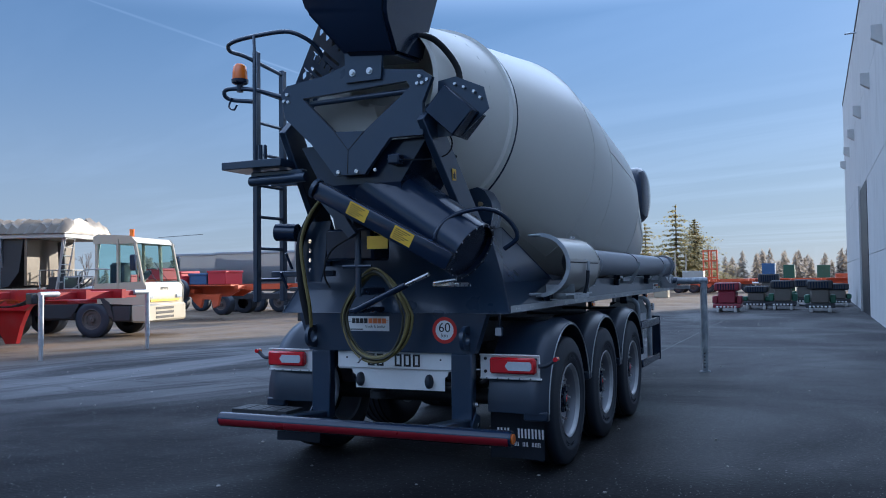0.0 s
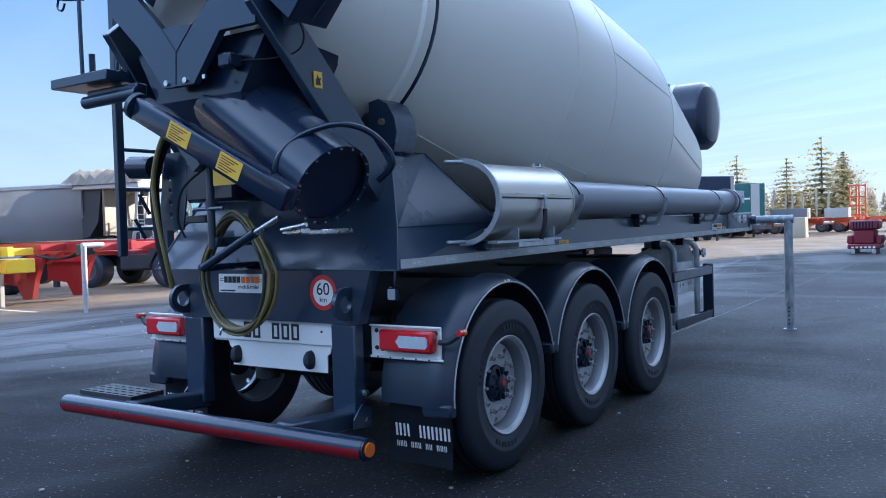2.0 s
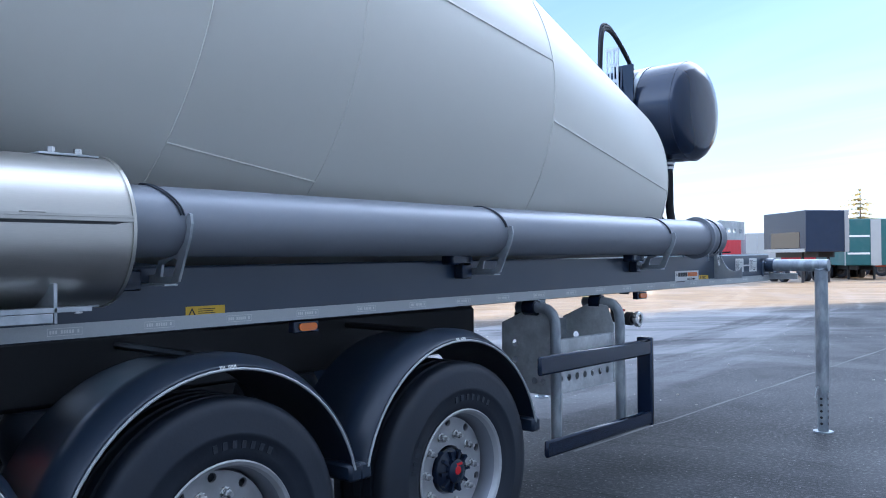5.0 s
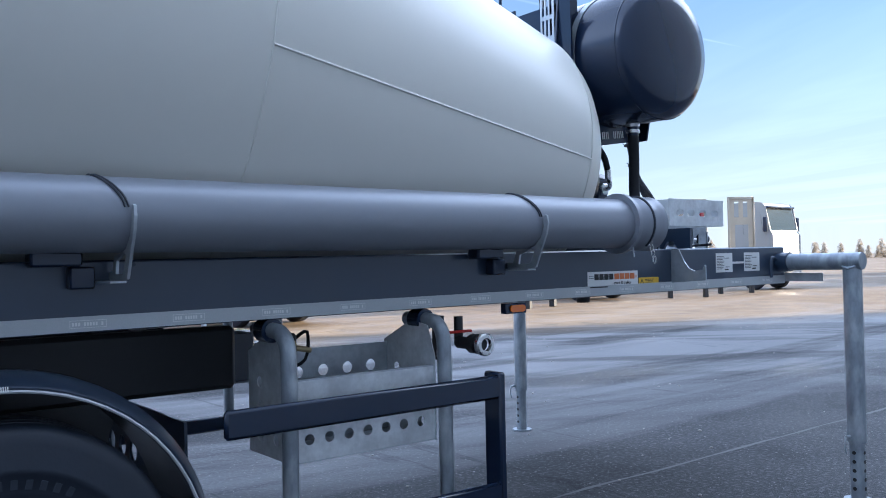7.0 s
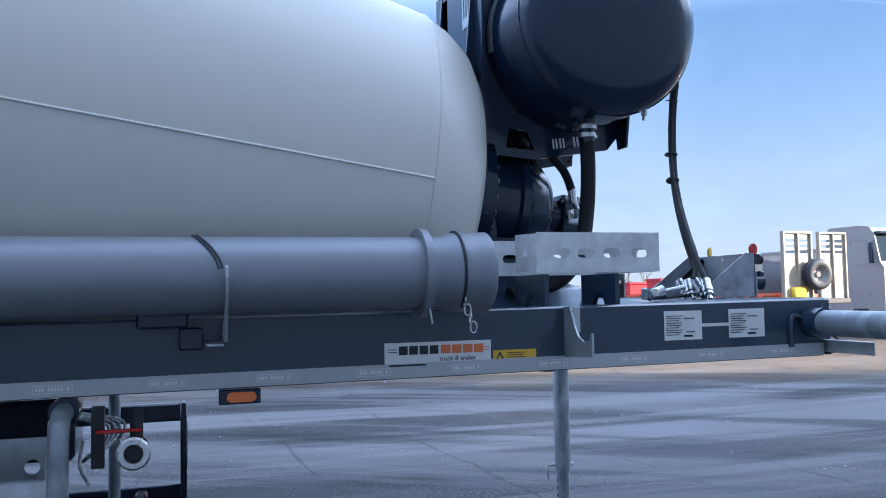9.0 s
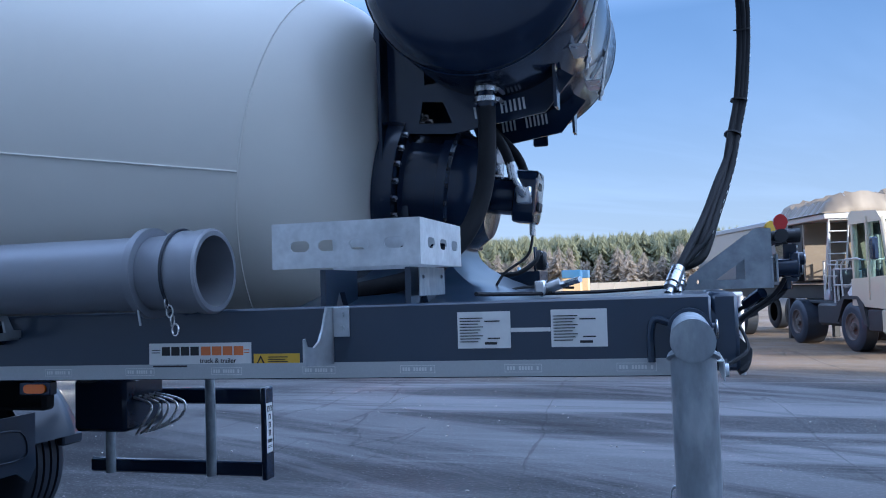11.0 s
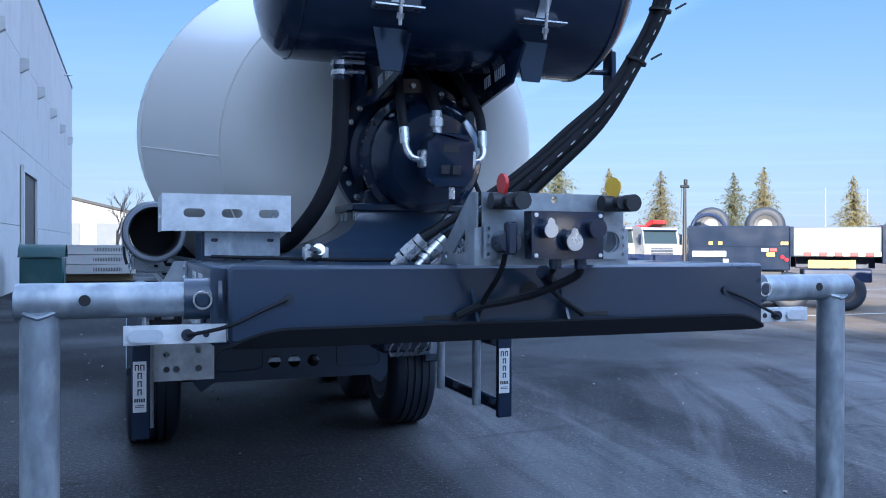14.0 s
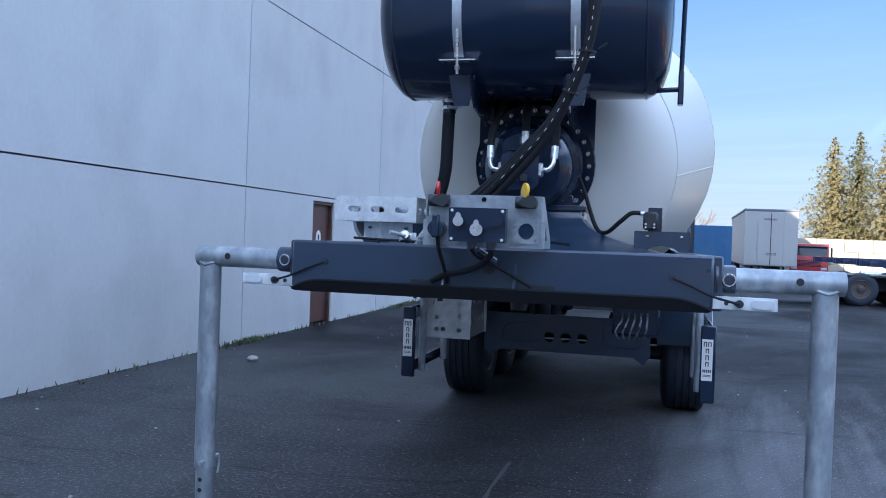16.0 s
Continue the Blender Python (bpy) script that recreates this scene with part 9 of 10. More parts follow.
# white lorries in a row
for bearing, d in ((-158.0, 56), (-154.9, 55), (-151.6, 54), (-148.3, 53)):
    a = radians(bearing)
    cab_truck(at(0.77 + d * math.sin(a), 8.92 + d * math.cos(a), 84), "white cab-over lorry parked in a row", 7.0, 2.80, sill=1.75, beacon=M["amber"])
a = radians(-145.4)
e = cab_truck(at(0.77 + 53 * math.sin(a), 8.92 + 53 * math.cos(a), 84), "white lorry with a red loading crane behind its cab", 7.0, 2.75, sill=1.7)
part("crane_column", B(-2.9, -2.3, -0.4, 0.4, 0.98, 2.9, 0.05), M["redpaint"], e)
part("crane_arm", poly_prism([(-2.85, 2.7), (-2.1, 3.15), (-1.5, 3.2), (-1.5, 3.0), (-2.2, 2.85), (-2.6, 2.5)], 0.2, 1.1, 0.03), M["redpaint"], e)
cab_truck(at(-34.6, -18.2, 38), "white lorry with a pale body", 7.0, 2.75)
# north-west group
cab_truck(at(-15.7, 35.7, 2), "white cab-over lorry with a sunlit nose", 5.5, 3.85, sill=2.6)
cab_truck(at(-16.25, 24.9, 5), "white cab-over lorry with a dark sun visor", 7.0, 3.45, sill=2.35)
tipper_trailer(at(-16.8, 28.1, 4), "grey tipper trailer with a folded pale tarpaulin", 8.0)
tipper_trailer(at(-22.0, 29.0, 8), "pale grey tipper trailer behind other trailers", 7.0, tarp=False)
e = chassis_trailer(at(-15.4, 20.0, 6), "orange flat trailer loaded with crates", 11.0, 1.45, Y["orangeframe"], Y["orangeframe"], legs=False)
for k, (x, y, c, lb) in enumerate(((-18.9, 19.5, Y["crate"], "red"), (-19.95, 19.6, Y["bluebox"], "blue"), (-21.0, 19.3, Y["crate"], "red"), (-22.7, 19.1, Y["crate"], "red"))):
    bm = bmesh.new()
    box(bm, x - 0.45, x + 0.45, y - 0.55, y + 0.55, 1.435, 1.98 - 0.1 * (k % 2), 0.03)
    box(bm, x - 0.48, x + 0.48, y - 0.58, y + 0.58, 1.9 - 0.1 * (k % 2), 2.0 - 0.1 * (k % 2), 0.02)
    tagged(link("crate", bm, c), lb + " plastic crate on an orange trailer", "crate", group="crates on the trailer")
loose_tyre(at(-20.1, 17.95, -174, 1.22), "spare wheel carried upright on the side of a trailer", 0.46, 0.3)


def ramp_frame(m, label, leaves=(-1.25, 0.15), top=3.12):
    e = tagged(empty("loading_ramp", m), label, "ramp")
    for y0 in leaves:
        bm = bmesh.new()
        high = top - 1.37
        if len(leaves) > 1:
            holes = [slot_pts(0.30 + 0.53 * q, high - 0.48 + 0.15 * k, 0.40, 0.085, 4) for k in range(3) for q in (0, 1)]
        else:
            holes = [[(c - 0.10, high - 0.75), (c + 0.10, high - 0.75), (c + 0.10, high - 0.12), (c - 0.10, high - 0.12)] for c in (0.36, 0.74)]
            holes.append([(0.28, 0.1), (0.86, 0.1), (0.86, high - 1.05), (0.28, high - 1.05)])
        plate(bm, [(0, 0), (1.1, 0), (1.1, high), (0, high)], holes, 0.02, axes((0.04, y0, 1.3), (0, 1, 0), (0, 0, 1)))
        for yy in (y0, y0 + 0.55, y0 + 1.06) if len(leaves) > 1 else (y0, y0 + 1.06):
            box(bm, 0.0, 0.12, yy, yy + 0.05, 1.3, top - 0.06, 0.006)
        box(bm, 0.0, 0.12, y0, y0 + 1.1, top - 0.06, top, 0.006)
        part("ramp_leaf", bm, Y["ramp"], e)
    part("ramp_foot", B(-0.6, 0.2, -1.25, 1.25, 1.15, 1.3, 0.02), M["dark"], e)
    for s in (1, -1):
        part("ramp_support", B(-0.5, -0.3, s * 0.6, s * 0.75, 0, 1.15, 0.01), M["dark"], e)
    return e


ramp_frame(at(-14.75, 19.9, 10), "beige steel loading ramps folded upright")
loose_tyre(at(-14.3, 19.75, -90, 1.95), "dusty spare wheel hung on upright ramps", 0.42, 0.25)
tagged(link("yellow_bag", B(-14.6, -14.4, 18.95, 19.4, 1.31, 1.62, 0.05), Y["yframe"]), "crumpled yellow bag by the spare wheel", "bag")
ramp_frame(at(-14.6, 27.1, -35), "slotted steel ramp folded upright behind a lorry", (-0.5,), 3.65)
ramp_frame(at(-15.1, 31.1, -30), "tall slotted steel ramp folded upright", (-0.5,), 3.9)
# north: box trailer, teal curtain trailer, orange flats, stakes
e = box_trailer(at(-10.7, 47.5, -45), "dark box trailer with a torn grey side curtain", 5.2, 1.75, 4.1, M["black"], M["black"], ribs=False, rods=False)
part("torn_curtain", B(-4.2, -0.7, -1.275, -1.251, 2.0, 2.9, 0.004), Y["tarp"], e)
part("white_edge", B(0.021, 0.05, 0.98, 1.24, 1.75, 4.1, 0.01), Y["cabwhite"], e)
part("side_skirt", B(-5.1, -0.1, -1.285, -1.251, 1.75, 1.95, 0.004), Y["pale"], e)
e = box_trailer(at(-10.7, 55.3, -62), "teal curtain-sided trailer with pale posts", 9.0, 0.9, 3.85, Y["teal"], Y["teal"], post=Y["pale"], ribs=False, rods=False)
for z in (1.6, 2.7):
    part("pale_rail", B(0.021, 0.04, -1.1, 0.2, z, z + 0.12, 0.004), M["inkwhite"], e)
part("end_post", B(0.021, 0.06, 0.25, 0.85, 0.9, 3.8, 0.01), Y["pale"], e)
box_trailer(at(-19.8, 62.5, -62), "grey flat-sided trailer body", 9.0, 0.9, 3.3, Y["grey"], Y["pale"])
for k, (x, y) in enumerate(((-9.5, 60.5), (-7.0, 66.0), (-1.5, 70.0), (4.0, 74.0))):
    chassis_trailer(at(x + 5.5, y, -4), "orange-red flat trailer parked in the sun", 13.0, 1.25, Y["orangeframe"], Y["orangeframe"], legs=False)
random.seed(11)
for k in range(11):
    x = -13.8 + 0.75 * k + random.uniform(-0.2, 0.2)
    bm = bmesh.new()
    rod(bm, (x, 60.8, 1.2), (x + random.uniform(-0.25, 0.25), 60.8, 3.3 + random.uniform(-0.2, 0.15)), 0.07, 8)
    tagged(link("stake", bm, Y["ramp"]), "upright pale steel stake on a flat trailer", "stake", group="stakes on the flat trailer")


def container(x, y, z, w, d, h, c, lb, deg=0):
    e = tagged(empty("container", at(x, y, deg, z)), lb, "container")
    part("box", B(-w / 2, w / 2, -d / 2, d / 2, 0, h, 0.02), c, e)
    n_ = int(w / 0.28)
    for k in range(n_):
        xx = -w / 2 + 0.12 + k * (w - 0.24) / max(n_ - 1, 1)
        part("corrugation", B(xx - 0.06, xx + 0.06, -d / 2 - 0.03, -d / 2 + 0.01, 0.12, h - 0.12), c, e, smooth=0)
        part("corrugation", B(xx - 0.06, xx + 0.06, d / 2 - 0.01, d / 2 + 0.03, 0.12, h - 0.12), c, e, smooth=0)
    return e


e = tagged(empty("end_frame", at(-4.9, 65.6, 0, 1.23)), "tall open orange end frame standing on a flat trailer", "frame")
for x in (-0.55, -0.1, 0.1, 0.55):
    part("upright", B(x - 0.06, x + 0.06, -0.08, 0.08, 0, 2.5, 0.01), Y["orangeframe"], e)
for z in (0.1, 0.8, 1.5, 2.35):
    part("cross_bar", B(-0.6, 0.6, -0.06, 0.06, z, z + 0.12, 0.01), Y["orangeframe"], e)
container(-7.0, 53.6, 0.0, 1.0, 1.0, 1.35, Y["cream"], "pale cream box standing by the trailers")
container(-8.9, 60.8, 1.23, 2.6, 1.2, 0.75, Y["grey"], "grey low box on a flat trailer")
container(-5.6, 60.4, 1.23, 1.6, 1.2, 0.7, Y["pale"], "pale low box on a flat trailer")
container(-0.7, 75, 0.0, 1.1, 3.0, 2.6, Y["bluebox"], "blue container beyond the flat trailers")
container(3.9, 78, 0.0, 1.1, 3.0, 2.4, Y["modgreen"], "green container beyond the flat trailers")
container(0.9, 80, 0.0, 1.0, 3.0, 2.5, Y["modgreen"], "green container at the edge of the yard")
container(7.5, 84, 0.0, 5.0, 3.0, 1.6, Y["orangeframe"], "orange containers at the edge of the yard")
container(-19.5, 66, 0.9, 9.0, 2.5, 2.4, Y["crate"], "red-brown container on the far side")
# stacked coupling modules along the hall
def module(x, y, c, lb, tall=1.1):
    e = tagged(empty("coupling_module", at(x, y)), lb, "machine part", group="coupling modules by the hall")
    part("base", B(-0.56, 0.56, -0.5, 0.9, 0.18, 0.36, 0.03), M["dark"] if c is not Y["maroon"] else c, e)
    part("body", B(-0.36, 0.36, -0.42, 0.8, 0.361, tall * 0.72, 0.05), Y["modbody"] if c is not Y["maroon"] else c, e)
    part("top_box", B(-0.50, 0.50, -0.46, 0.85, tall * 0.721, tall, 0.05), M["dark"] if c is not Y["maroon"] else c, e)
    part("side_wing", B(-0.60, -0.37, -0.3, 0.6, 0.361, tall * 0.55, 0.04), Y["modgreen"] if c is not Y["maroon"] else c, e)
    part("side_wing", B(0.37, 0.60, -0.3, 0.6, 0.361, tall * 0.55, 0.04), Y["modgreen"] if c is not Y["maroon"] else c, e)
    bm = bmesh.new()
    for k in range(6):
        box(bm, -0.42 + k * 0.145, -0.34 + k * 0.145, -0.515, -0.501, 0.2, 0.27)
    part("white_marks", bm, M["inkwhite"], e, smooth=0)
    bm = bmesh.new()
    for k in range(7):
        box(bm, -0.36 + k * 0.105, -0.31 + k * 0.105, -0.475, -0.461, tall * 0.76, tall * 0.96)
    part("front_slats", bm, M["black"], e, smooth=0)
    for s in (1, -1):
        part("foot", B(s * 0.35 - 0.06, s * 0.35 + 0.06, -0.55, 0.8, 0.0, 0.18, 0.01), Y["pale"], e)
    return e


for x, y, c, lb, tl in ((-0.25, 29.4, Y["maroon"], "maroon coupling module on the asphalt", 1.25), (0.72, 32.6, M["dark"], "dark coupling module with white marks", 1.05), (1.85, 32.4, M["dark"], "dark coupling module with slatted front", 1.3),
                        (3.35, 29.8, M["dark"], "dark slatted coupling module by the hall", 1.3), (4.15, 36.5, M["dark"], "dark coupling module by the hall wall", 1.1), (2.7, 37.5, M["dark"], "dark coupling module in the second row", 1.3), (1.0, 38.0, M["dark"], "tall dark coupling module in the second row", 1.6)):
    module(x, y, c, lb, tl)
# south: boxes, red lorry, block wall, barn, bins
e = box_trailer(at(-6.25, -34.6, 88), "pale grey box trailer with closed rear doors", 13.6, 0.75, 3.5, Y["pale"], Y["pale"], ribs=False, rods=False)
part("door_seam", B(0.021, 0.03, -0.02, 0.02, 0.8, 3.4), M["dark"], e, smooth=0)
for q in (-0.62, 0.62):
    part("lock_rod", R((0.03, q, 0.8), (0.03, q, 3.3), 0.02, 6), M["galv"], e)
bars("door_print", axes((0.022, -0.35, 3.05), (0, 1, 0), (0, 0, 1)), letter_bars(0, 0, 0.10, 8, 0.6, 0.2), M["dark"], e)
bars("door_print", axes((0.022, -0.2, 1.3), (0, 1, 0), (0, 0, 1)), letter_bars(0, 0, 0.12, 5, 0.6, 0.2), M["dark"], e)
part("roof_edge", B(-13.6, 0.02, -1.28, 1.28, 3.5, 3.62, 0.02), Y["grey"], e)
container(-3.05, -31.8, 0.0, 2.0, 3.4, 2.6, Y["bluebox"], "blue steel container beside the trailers")
cab_truck(at(-8.5, -37.2, 80) @ Matrix.Scale(0.76, 4), "red cab-over lorry in the shade of the block wall", 5.5, 2.6, Y["redframe"])
wallb = tagged(empty("wall_south"), "boundary wall of stacked cast concrete blocks", "wall", kind="structure")
blk = B(0, 1.58, 0, 0.7, 0, 0.78, 0.025)
bme = bpy.data.meshes.new("block")
blk.to_mesh(bme)
blk.free()
bme.materials.append(Y["block"])
for r in range(3):
    for k in range(24):
        o = new("block", bme)
        o.parent = wallb
        o.location = (-10.2 - 1.6 * k - (0.8 if r % 2 else 0), -46.0, 0.79 * r)
wallw = tagged(empty("wall_west"), "low wall of stacked cast concrete blocks at the yard's edge", "wall", kind="structure")
for r in range(2):
    for k in range(60):
        o = new("block", bme)
        o.parent = wallw
        o.location, o.rotation_euler = (-82.0, -60.0 + 1.6 * k + (0.8 if r % 2 else 0), 0.79 * r), (0, 0, radians(90))
barn = tagged(empty("barn"), "pale distant hall with a shallow dark roof", "building")
bm = bmesh.new()
plate(bm, [(-8, 0), (8, 0), (8, 5.4), (0, 7.3), (-8, 5.4)], [], 30.0, axes((9, -108, 0), (1, 0, 0), (0, 0, 1)))
part("wall", bm, Y["pale"], barn, smooth=0)
bm = bmesh.new()
plate(bm, [(-8.3, 5.36), (0, 7.34), (8.3, 5.36), (8.3, 5.7), (0, 7.7), (-8.3, 5.7)], [], 31.0, axes((9, -107.6, 0), (1, 0, 0), (0, 0, 1)))
part("roof", bm, M["dark"], barn, smooth=0)
for k in range(3):
    part("door", B(2.5 + 5 * k, 5.5 + 5 * k, -107.99, -107.9, 0, 4.2), Y["grey"], barn, smooth=0)
e = tagged(empty("waste_bin", at(3.85, -20.0)), "dark green wheeled waste bin with a domed lid", "bin")
part("bin_body", B(-0.62, 0.62, -0.5, 0.5, 0.15, 1.22, 0.06), Y["darkgreen"], e)
bm = bmesh.new()
mm = Matrix(((0, 0, 1, -0.66), (0, 1, 0, 0), (1, 0, 0, 1.2), (0, 0, 0, 1)))
revolve(bm, [(0, 0.56), (1.32, 0.56)], mm, 16, arc=(-90, 90))
bmesh.ops.scale(bm, vec=(1, 1, 0.7), space=Matrix.Translation((0, 0, -1.2)), verts=bm.verts)
part("bin_lid", bm, Y["darkgreen"], e)
for s in (1, -1):
    for t in (1, -1):
        part("castor", R((s * 0.5 - 0.03, t * 0.4, 0.08), (s * 0.5 + 0.03, t * 0.4, 0.08), 0.08, 10), M["rubber"], e)
for k in range(3):
    e = tagged(empty("panel_stack", at(2.6, -31.0 - 0.3 * k, 0, 0.32 + 0.42 * k)), "white steel panel with dark print bars, stacked", "panel", group="stacked white panels")
    part("panel", B(-1.5 + 0.1 * k, 1.5, -1.5, 1.5, 0, 0.40, 0.02), Y["pale"], e)
    bars("panel_print", axes((-0.3, 1.501, 0.12), (-1, 0, 0), (0, 0, 1)), letter_bars(-0.5, 0, 0.16, 9, 0.6, 0.2), M["ink"], e)
    bars("panel_print", axes((-0.3, 1.501, 0.12), (-1, 0, 0), (0, 0, 1)), letter_bars(-0.5, 0, 0.16, 1, 0.6, 0.2), M["redpaint"], e)
for s in (1, -1):
    tagged(link("sleeper", B(1.2, 4.0, -31.3 + s * 0.9, -31.1 + s * 0.9, 0, 0.32, 0.01), Y["wood"]), "timber sleeper under stacked panels", "beam", group="sleepers")

# white lines on the asphalt
bm = bmesh.new()
for (x0, y0, x1, y1) in ((-13, -0.2, -40, 0.5), (-13.0, -6.6, -40, -6.2), (-12.5, 3.8, -30, 4.2), (-12, -14.5, -36, -15.5)):
    d = Vector((x1 - x0, y1 - y0, 0)).normalized()
    n_ = Vector((-d.y, d.x, 0)) * 0.06
    a, b = Vector((x0, y0, 0.004)), Vector((x1, y1, 0.004))
    bm.faces.new([bm.verts.new(p) for p in (a - n_, b - n_, b + n_, a + n_)])
tagged(link("bay_lines", bm, hexmat("worn_line_paint", (0.55, 0.55, 0.53), 0.7, var=0.3, vscale=6, dirt=0.5, dirt_color=(0.12, 0.12, 0.12)), smooth=0), "worn white parking lines on the asphalt", "marking", kind="structure")

# small stones and litter on the asphalt
random.seed(21)
bm = bmesh.new()
for k in range(420):
    x, y = random.uniform(-9, 4.8), random.uniform(-9, 24)
    r = random.uniform(0.006, 0.02)
    m = Matrix.Translation((x, y, r * 0.3)) @ Matrix.Rotation(random.uniform(0, 6), 4, "Z") @ Matrix.Diagonal((1, random.uniform(0.5, 1), 0.5, 1))
    bmesh.ops.create_icosphere(bm, subdivisions=1, radius=r, matrix=m)
tagged(link("grit", bm, hexmat("pale_grit", (0.35, 0.33, 0.30), 0.8, var=0.3, vscale=2, orand=0.0), smooth=0), "scattered pale grit and small stones", "grit", kind="stuff")
e = bmesh.new()
bmesh.ops.create_icosphere(e, subdivisions=2, radius=0.07, matrix=Matrix.Translation((4.05, 0.55, 0.03)) @ Matrix.Diagonal((1, 0.8, 0.55, 1)))
tagged(link("stone", e, Y["pale"]), "pale stone lying by the hall wall", "stone")
# moss and weeds along the foot of the wall
random.seed(31)
bm = bmesh.new()
for k in range(900):
    y = random.choice((random.gauss(-1.0, 0.35), random.gauss(-8.6, 0.7), random.uniform(-20, 4)))
    x = 4.98 - abs(random.gauss(0, 0.07))
    h, a = random.uniform(0.02, 0.09), random.uniform(0, 6.28)
    p = Vector((x, y, 0.0))
    t = p + Vector((math.cos(a) * h * 0.5, math.sin(a) * h * 0.5, h))
    d = Vector((-math.sin(a), math.cos(a), 0)) * 0.012
    bm.faces.new([bm.verts.new(q) for q in (p - d, p + d, t)])
tagged(link("weeds", bm, hexmat("weed_green", (0.07, 0.09, 0.035), 0.8, var=0.4), smooth=0), "tufts of grass and moss at the wall's foot", "weeds", kind="stuff")

# ---- trees ----
bark = hexmat("bark", (0.11, 0.085, 0.065), 0.9, var=0.3, vscale=3)
needle = hexmat("conifer_needles", (0.25, 0.245, 0.14), 0.8, var=0.45, vscale=1.2, grain=0.15, gscale=9, orand=0.35)
needle_brown = hexmat("sunlit_brown_needles", (0.30, 0.265, 0.14), 0.8, var=0.35, vscale=1.0, grain=0.15, gscale=9, orand=0.3)
# lightened so the colour itself carries the far forest's haze
far_needle_hazed = hexmat("far_forest_needles_hazed", (0.27, 0.275, 0.175), 0.85, var=0.3, vscale=0.25, grain=0.2, gscale=2.5)
# paled to put distance haze into the far treeline's colour
far_hazed_wood = hexmat("far_wood_with_haze", (0.34, 0.30, 0.25), 0.9, var=0.4, vscale=0.3)
twig = hexmat("bare_twigs", (0.20, 0.15, 0.11), 0.9, var=0.3)
for mt in (needle, needle_brown, far_needle_hazed, far_hazed_wood):        # thin foliage lets part of the light through
    n_, l_ = mt.node_tree.nodes, mt.node_tree.links
    pb, tl, mx = n_["Principled BSDF"], n_.new("ShaderNodeBsdfTranslucent"), n_.new("ShaderNodeMixShader")
    l_.new(pb.inputs["Base Color"].links[0].from_socket, tl.inputs["Color"])
    mx.inputs[0].default_value = 0.6
    l_.new(pb.outputs[0], mx.inputs[1])
    l_.new(tl.outputs[0], mx.inputs[2])
    l_.new(mx.outputs[0], n_["Material Output"].inputs["Surface"])


def conifer_mesh(seed, h, spread, whorls=34, per=11, low=0.10):
    """Trunk and crown of a spruce: whorls of drooping boughs set with small needle sprays."""
    rnd = random.Random(seed)
    tb = bmesh.new()
    rod(tb, (0, 0, 0), (0, 0, h * 0.97), 0.018 * h, 8, 0.004 * h)
    verts, faces = [], []

    def spray(c, d, size):
        side = Vector((-d.y, d.x, 0)).normalized()
        up = Vector((0, 0, 1))
        n0 = len(verts)
        drop = rnd.uniform(0.15, 0.5)
        for p in (c - side * size * 0.35, c + d * size * 0.55 - up * size * drop * 0.5 - side * size * 0.5, c + d * size - up * size * drop, c + d * size * 0.6 + side * size * 0.5 - up * size * drop * 0.4, c + side * size * 0.3):
            verts.append(p + Vector((rnd.uniform(-1, 1), rnd.uniform(-1, 1), rnd.uniform(-1, 1))) * size * 0.14)
        faces.append((n0, n0 + 1, n0 + 2))
        faces.append((n0, n0 + 2, n0 + 3, n0 + 4))

    for w in range(whorls):
        u = w / (whorls - 1)
        z = h * (low + (0.985 - low) * u)
        reach = spread * (1 - u) ** 0.78 * rnd.uniform(0.62, 1.15) * min(1.0, 0.70 + 1.9 * u) + 0.08
        cnt = max(4, int(per * (1 - 0.5 * u)))
        for k in range(cnt):
            if rnd.random() < 0.10:
                continue
            a = 6.28319 * (k + rnd.random() * 0.8) / cnt + w * 1.7
            ln = reach * rnd.uniform(0.65, 1.15)
            d = Vector((math.cos(a), math.sin(a), 0))
            steps = max(3, int(ln / (0.0095 * h)))
            for s in range(steps):
                f = (s + 0.6) / steps
                c = Vector((0, 0, z)) + d * ln * f + Vector((0, 0, -ln * 0.28 * f ** 1.5 + ln * 0.06 * f))
                c = c + Vector((-d.y, d.x, 0)) * ln * rnd.uniform(-0.34, 0.34) * f + Vector((0, 0, rnd.uniform(-0.012, 0.008) * h))
                size = 0.0205 * h * rnd.uniform(0.6, 1.35) * (1.15 - 0.4 * f)
                dd = (d + Vector((rnd.uniform(-0.7, 0.7), rnd.uniform(-0.7, 0.7), 0))).normalized()
                spray(c, dd, size)
                if rnd.random() < 0.8:
                    spray(c + Vector((0, 0, -size * 0.3)), (dd + Vector((0, 0, -0.6))).normalized() if abs(dd.x) + abs(dd.y) > 0.1 else dd, size * 0.8)
    me = bpy.data.meshes.new("crown")
    me.from_pydata([tuple(v) for v in verts], [], faces)
    tm = bpy.data.meshes.new("trunk")
    tb.to_mesh(tm)
    tb.free()
    tm.materials.append(bark)
    return tm, me


KINDS = [conifer_mesh(100 + k, 10.0, sp, wh, 12, lo) for k, (sp, wh, lo) in enumerate(((4.3, 32, 0.12), (4.7, 28, 0.12), (4.0, 34, 0.10)))]
OPEN_KIND = conifer_mesh(140, 10.0, 4.6, 17, 9, 0.10)
CROWNS = {}


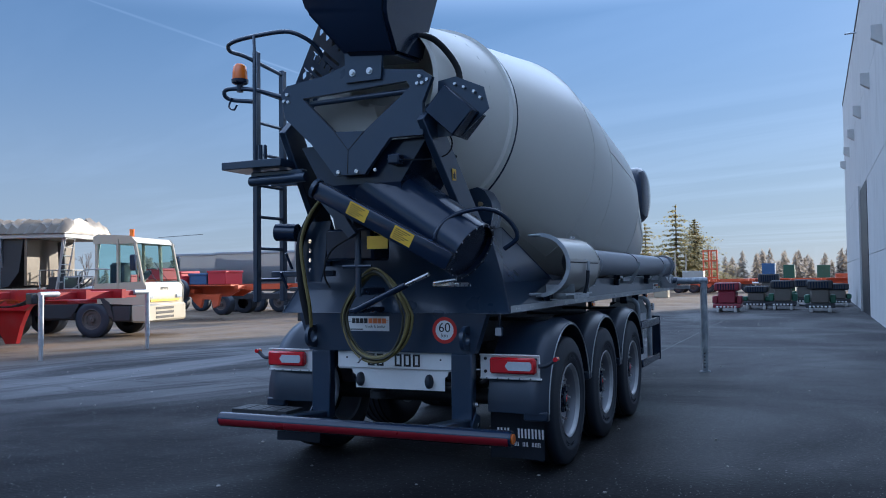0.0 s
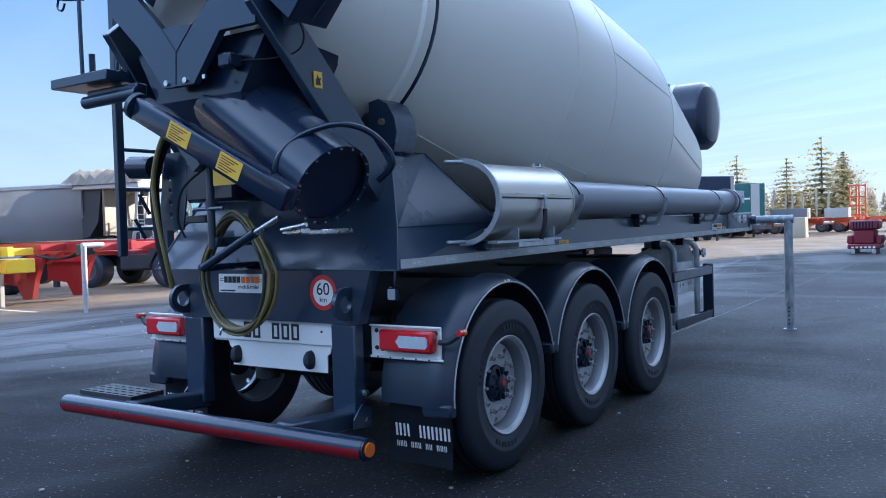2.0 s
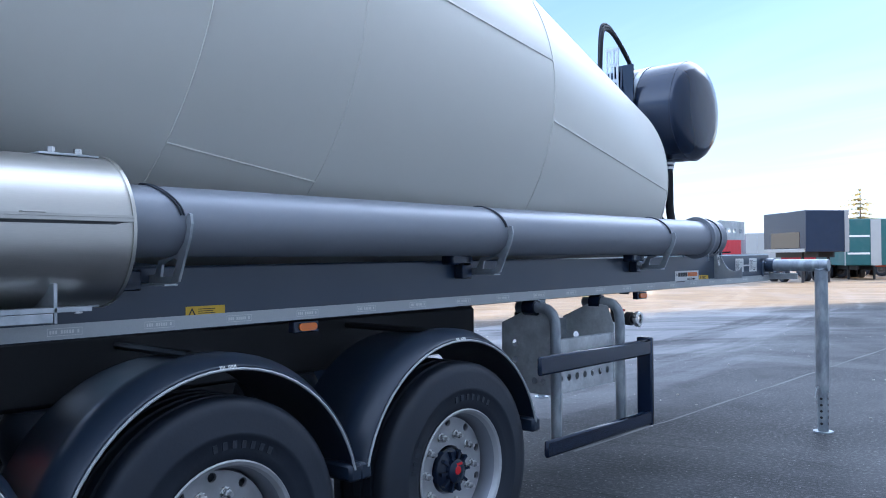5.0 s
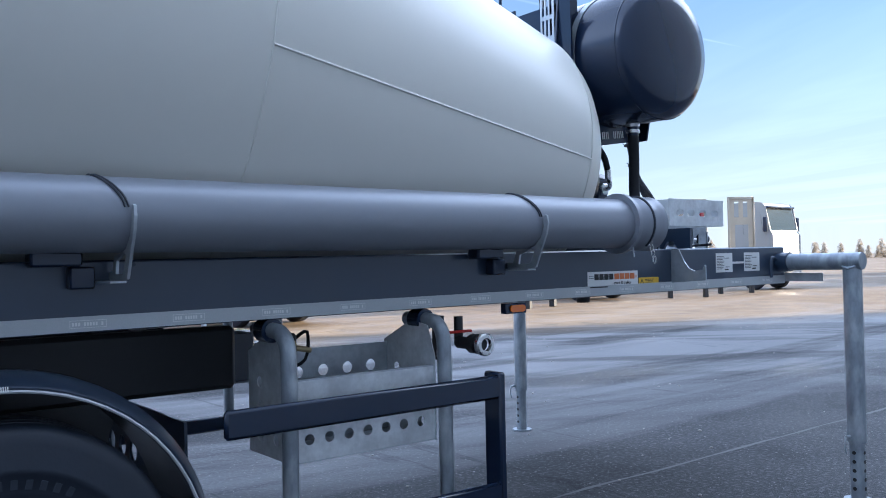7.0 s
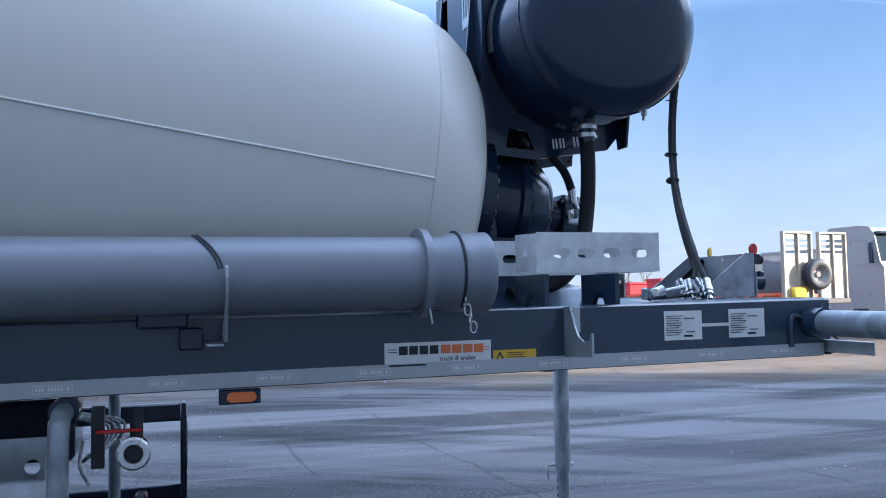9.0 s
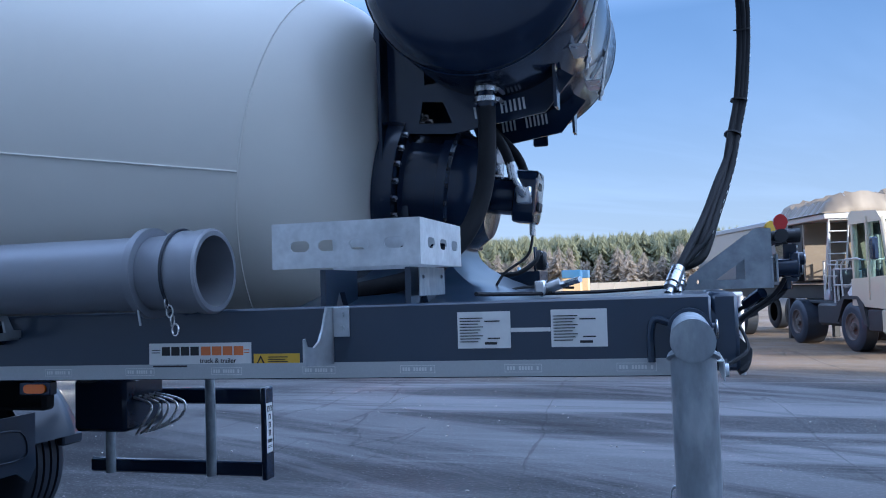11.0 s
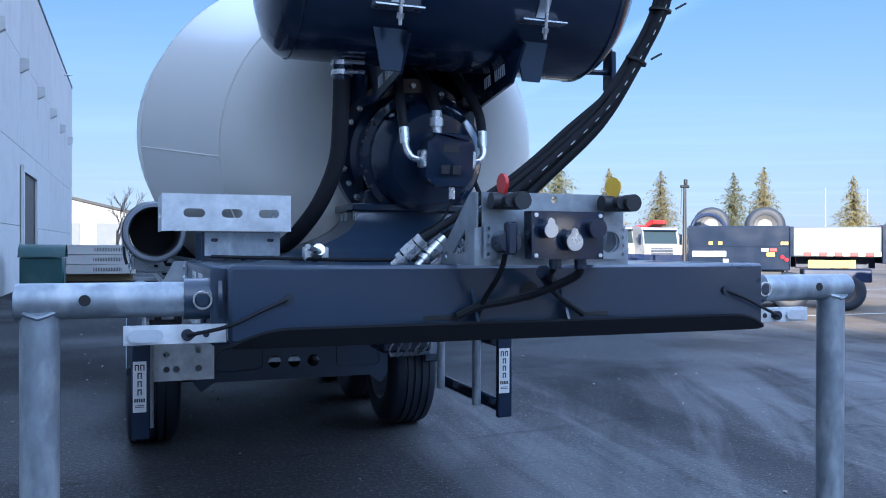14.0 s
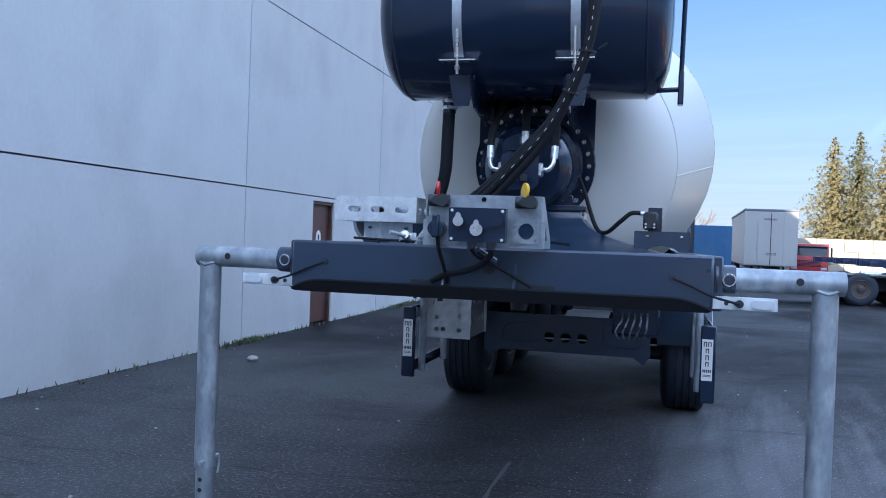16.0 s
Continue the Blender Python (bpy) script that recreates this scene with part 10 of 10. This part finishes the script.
def conifer(x, y, h, kind, mat_, deg, label, z=0.0, wide=1.15):
    tm, cm = kind
    key = (cm.name, mat_.name)
    if key not in CROWNS:
        me = cm.copy()
        me.materials.append(mat_)
        CROWNS[key] = me
    e = tagged(empty("conifer", at(x, y, deg, z)), label, "tree", group="conifers round the yard")
    for name, me in (("trunk", tm), ("crown", CROWNS[key])):
        o = new(name, me)
        o.parent = e
        o.scale = (h / 10, h / 10, h / 10) if name == "trunk" else (h / 10 * wide, h / 10 * wide, h / 10)


def by_bearing(ex, ey, az, d):
    a = radians(az)
    return ex + d * math.sin(a), ey + d * math.cos(a)


random.seed(5)
# south and south-west row, lit from the front
for k, (az, el, d) in enumerate(((-168.6, 7.0, 82), (-167.2, 7.3, 84), (-165.2, 8.1, 80), (-159.4, 6.4, 84), (-158.3, 6.6, 86), (-156.6, 7.0, 82), (-153.9, 5.9, 86), (-152.4, 6.2, 84), (-149.0, 5.0, 88), (-145.6, 4.8, 90), (-141.0, 4.6, 92), (-139.2, 4.9, 92), (-134.0, 4.2, 92))):
    x, y = by_bearing(0.4, 9.3, az, d)
    h = 1.6 + d * math.tan(radians(el)) + 0.3
    conifer(x, y, h, KINDS[k % 3], needle_brown if k % 3 != 1 else needle, 40 * k, "tall spruce with browned, sunlit needles" if k % 3 != 1 else "tall grey-green spruce beyond the yard", wide=0.92)
# north side, seen against the light
for az, el, d, kd in ((-8.6, 4.6, 95, OPEN_KIND), (-10.6, 3.4, 98, OPEN_KIND), (-13.5, 3.7, 90, OPEN_KIND), (-7.4, 3.6, 99, KINDS[1])):
    x, y = by_bearing(3.4, -7.0, az, d)
    conifer(x, y, 1.6 + d * math.tan(radians(el)) + 0.3, kd, needle_brown, 70 * az, "open olive-brown spruce against the pale sky", wide=1.6)


def forest(name, pts, label, mat_):
    """Far woodland: many small spruces joined."""
    rnd = random.Random(9)
    verts, faces = [], []
    for x, y, h in pts:
        r = h * rnd.uniform(0.17, 0.26)
        for w in range(20):
            u = w / 19
            z = h * (0.06 + 0.92 * u)
            for k in range(8):
                a = rnd.uniform(0, 6.283)
                ln = r * (1 - u) ** 0.62 * rnd.uniform(0.6, 1.25) + 0.15
                n0 = len(verts)
                p = Vector((x + rnd.uniform(-0.3, 0.3), y + rnd.uniform(-0.3, 0.3), z + rnd.uniform(-0.02, 0.02) * h))
                d = Vector((math.cos(a), math.sin(a), 0))
                s = Vector((-d.y, d.x, 0)) * ln * 0.36
                verts.extend([p + Vector((0, 0, h * 0.05)), p + d * ln - s * 0.8 - Vector((0, 0, h * 0.03)), p + d * ln * 1.1 + Vector((0, 0, -h * 0.06)), p + d * ln + s * 0.8 - Vector((0, 0, h * 0.02))])
                faces.append((n0, n0 + 1, n0 + 2))
                faces.append((n0, n0 + 2, n0 + 3))
    me = bpy.data.meshes.new(name)
    me.from_pydata([tuple(v) for v in verts], [], faces)
    me.materials.append(mat_)
    tagged(new(name, me), label, "forest", kind="stuff")


random.seed(6)
pts = []
for k in range(1500):
    az = random.uniform(-130.6, -84)
    d = random.uniform(150, 200)
    x, y = by_bearing(2, 8, az, d)
    pts.append((x, y, (1.6 + d * math.tan(radians(3.05))) * random.uniform(0.80, 1.08)))
forest("far_forest", pts, "dense sunlit spruce forest beyond the yard", far_needle_hazed)
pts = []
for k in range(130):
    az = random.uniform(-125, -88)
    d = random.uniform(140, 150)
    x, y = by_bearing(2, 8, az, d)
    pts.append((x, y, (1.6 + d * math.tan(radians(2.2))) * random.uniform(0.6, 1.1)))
forest("far_brown_wood", pts, "brownish bare woodland edge", far_hazed_wood)
# northern treeline, its haze painted in by the pale wood colour
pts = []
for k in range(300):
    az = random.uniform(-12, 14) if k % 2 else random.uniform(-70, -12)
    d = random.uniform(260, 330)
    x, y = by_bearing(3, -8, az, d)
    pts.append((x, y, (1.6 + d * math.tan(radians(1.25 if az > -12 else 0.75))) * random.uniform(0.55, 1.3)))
forest("bare_wood", pts, "distant treeline to the north, haze painted pale into it", far_hazed_wood)


def bare_tree(x, y, h, seed, label):
    rnd = random.Random(seed)
    bm = bmesh.new()

    def grow(p, d, ln, r, depth):
        q = p + d * ln
        m, L = frame_of(p, q)
        revolve(bm, [(0, r), (L, r * 0.65)], m, 5, cap=False)
        if depth:
            for k in range(3 if depth > 1 else 4):
                nd = (d + Vector((rnd.uniform(-1, 1), rnd.uniform(-1, 1), rnd.uniform(-0.2, 0.8))) * 0.75).normalized()
                grow(p + d * ln * rnd.uniform(0.55, 1.0), nd, ln * rnd.uniform(0.55, 0.8), r * 0.55, depth - 1)

    grow(Vector((0, 0, 0)), Vector((0, 0, 1)), h * 0.33, h * 0.018, 4)
    e = tagged(empty("bare_tree", at(x, y)), label, "tree", group="bare trees")
    part("branches", bm, twig, e, smooth=0)


bare_tree(-4.4, -82, 7.5, 3, "small leafless tree behind the containers")
bare_tree(2.3, -60, 8.0, 4, "leafless tree in front of a pale barn")
for k, (az, d) in enumerate(((-162.6, 84), (-150.6, 86), (-147.4, 84), (-63.0, 150), (-61.5, 155), (-60.2, 150), (-52.5, 160), (-51.0, 160), (-54, 158))):
    x, y = by_bearing(0.4, 9.0, az, d)
    bare_tree(x, y, 5.5 if d < 100 else 9.5, 20 + k, "leafless grey tree at the yard's edge")
# slim poles in front of the forest
for az, d in ((-116.9, 120), (-134.3, 110), (-132.0, 115)):
    x, y = by_bearing(2.3, 8, az, d)
    tagged(link("lamp_pole", R((x, y, 0), (x, y, 8.5), 0.12, 8, 0.06), Y["pale"]), "slim pale lamp pole at the yard's edge", "pole", group="lamp poles")
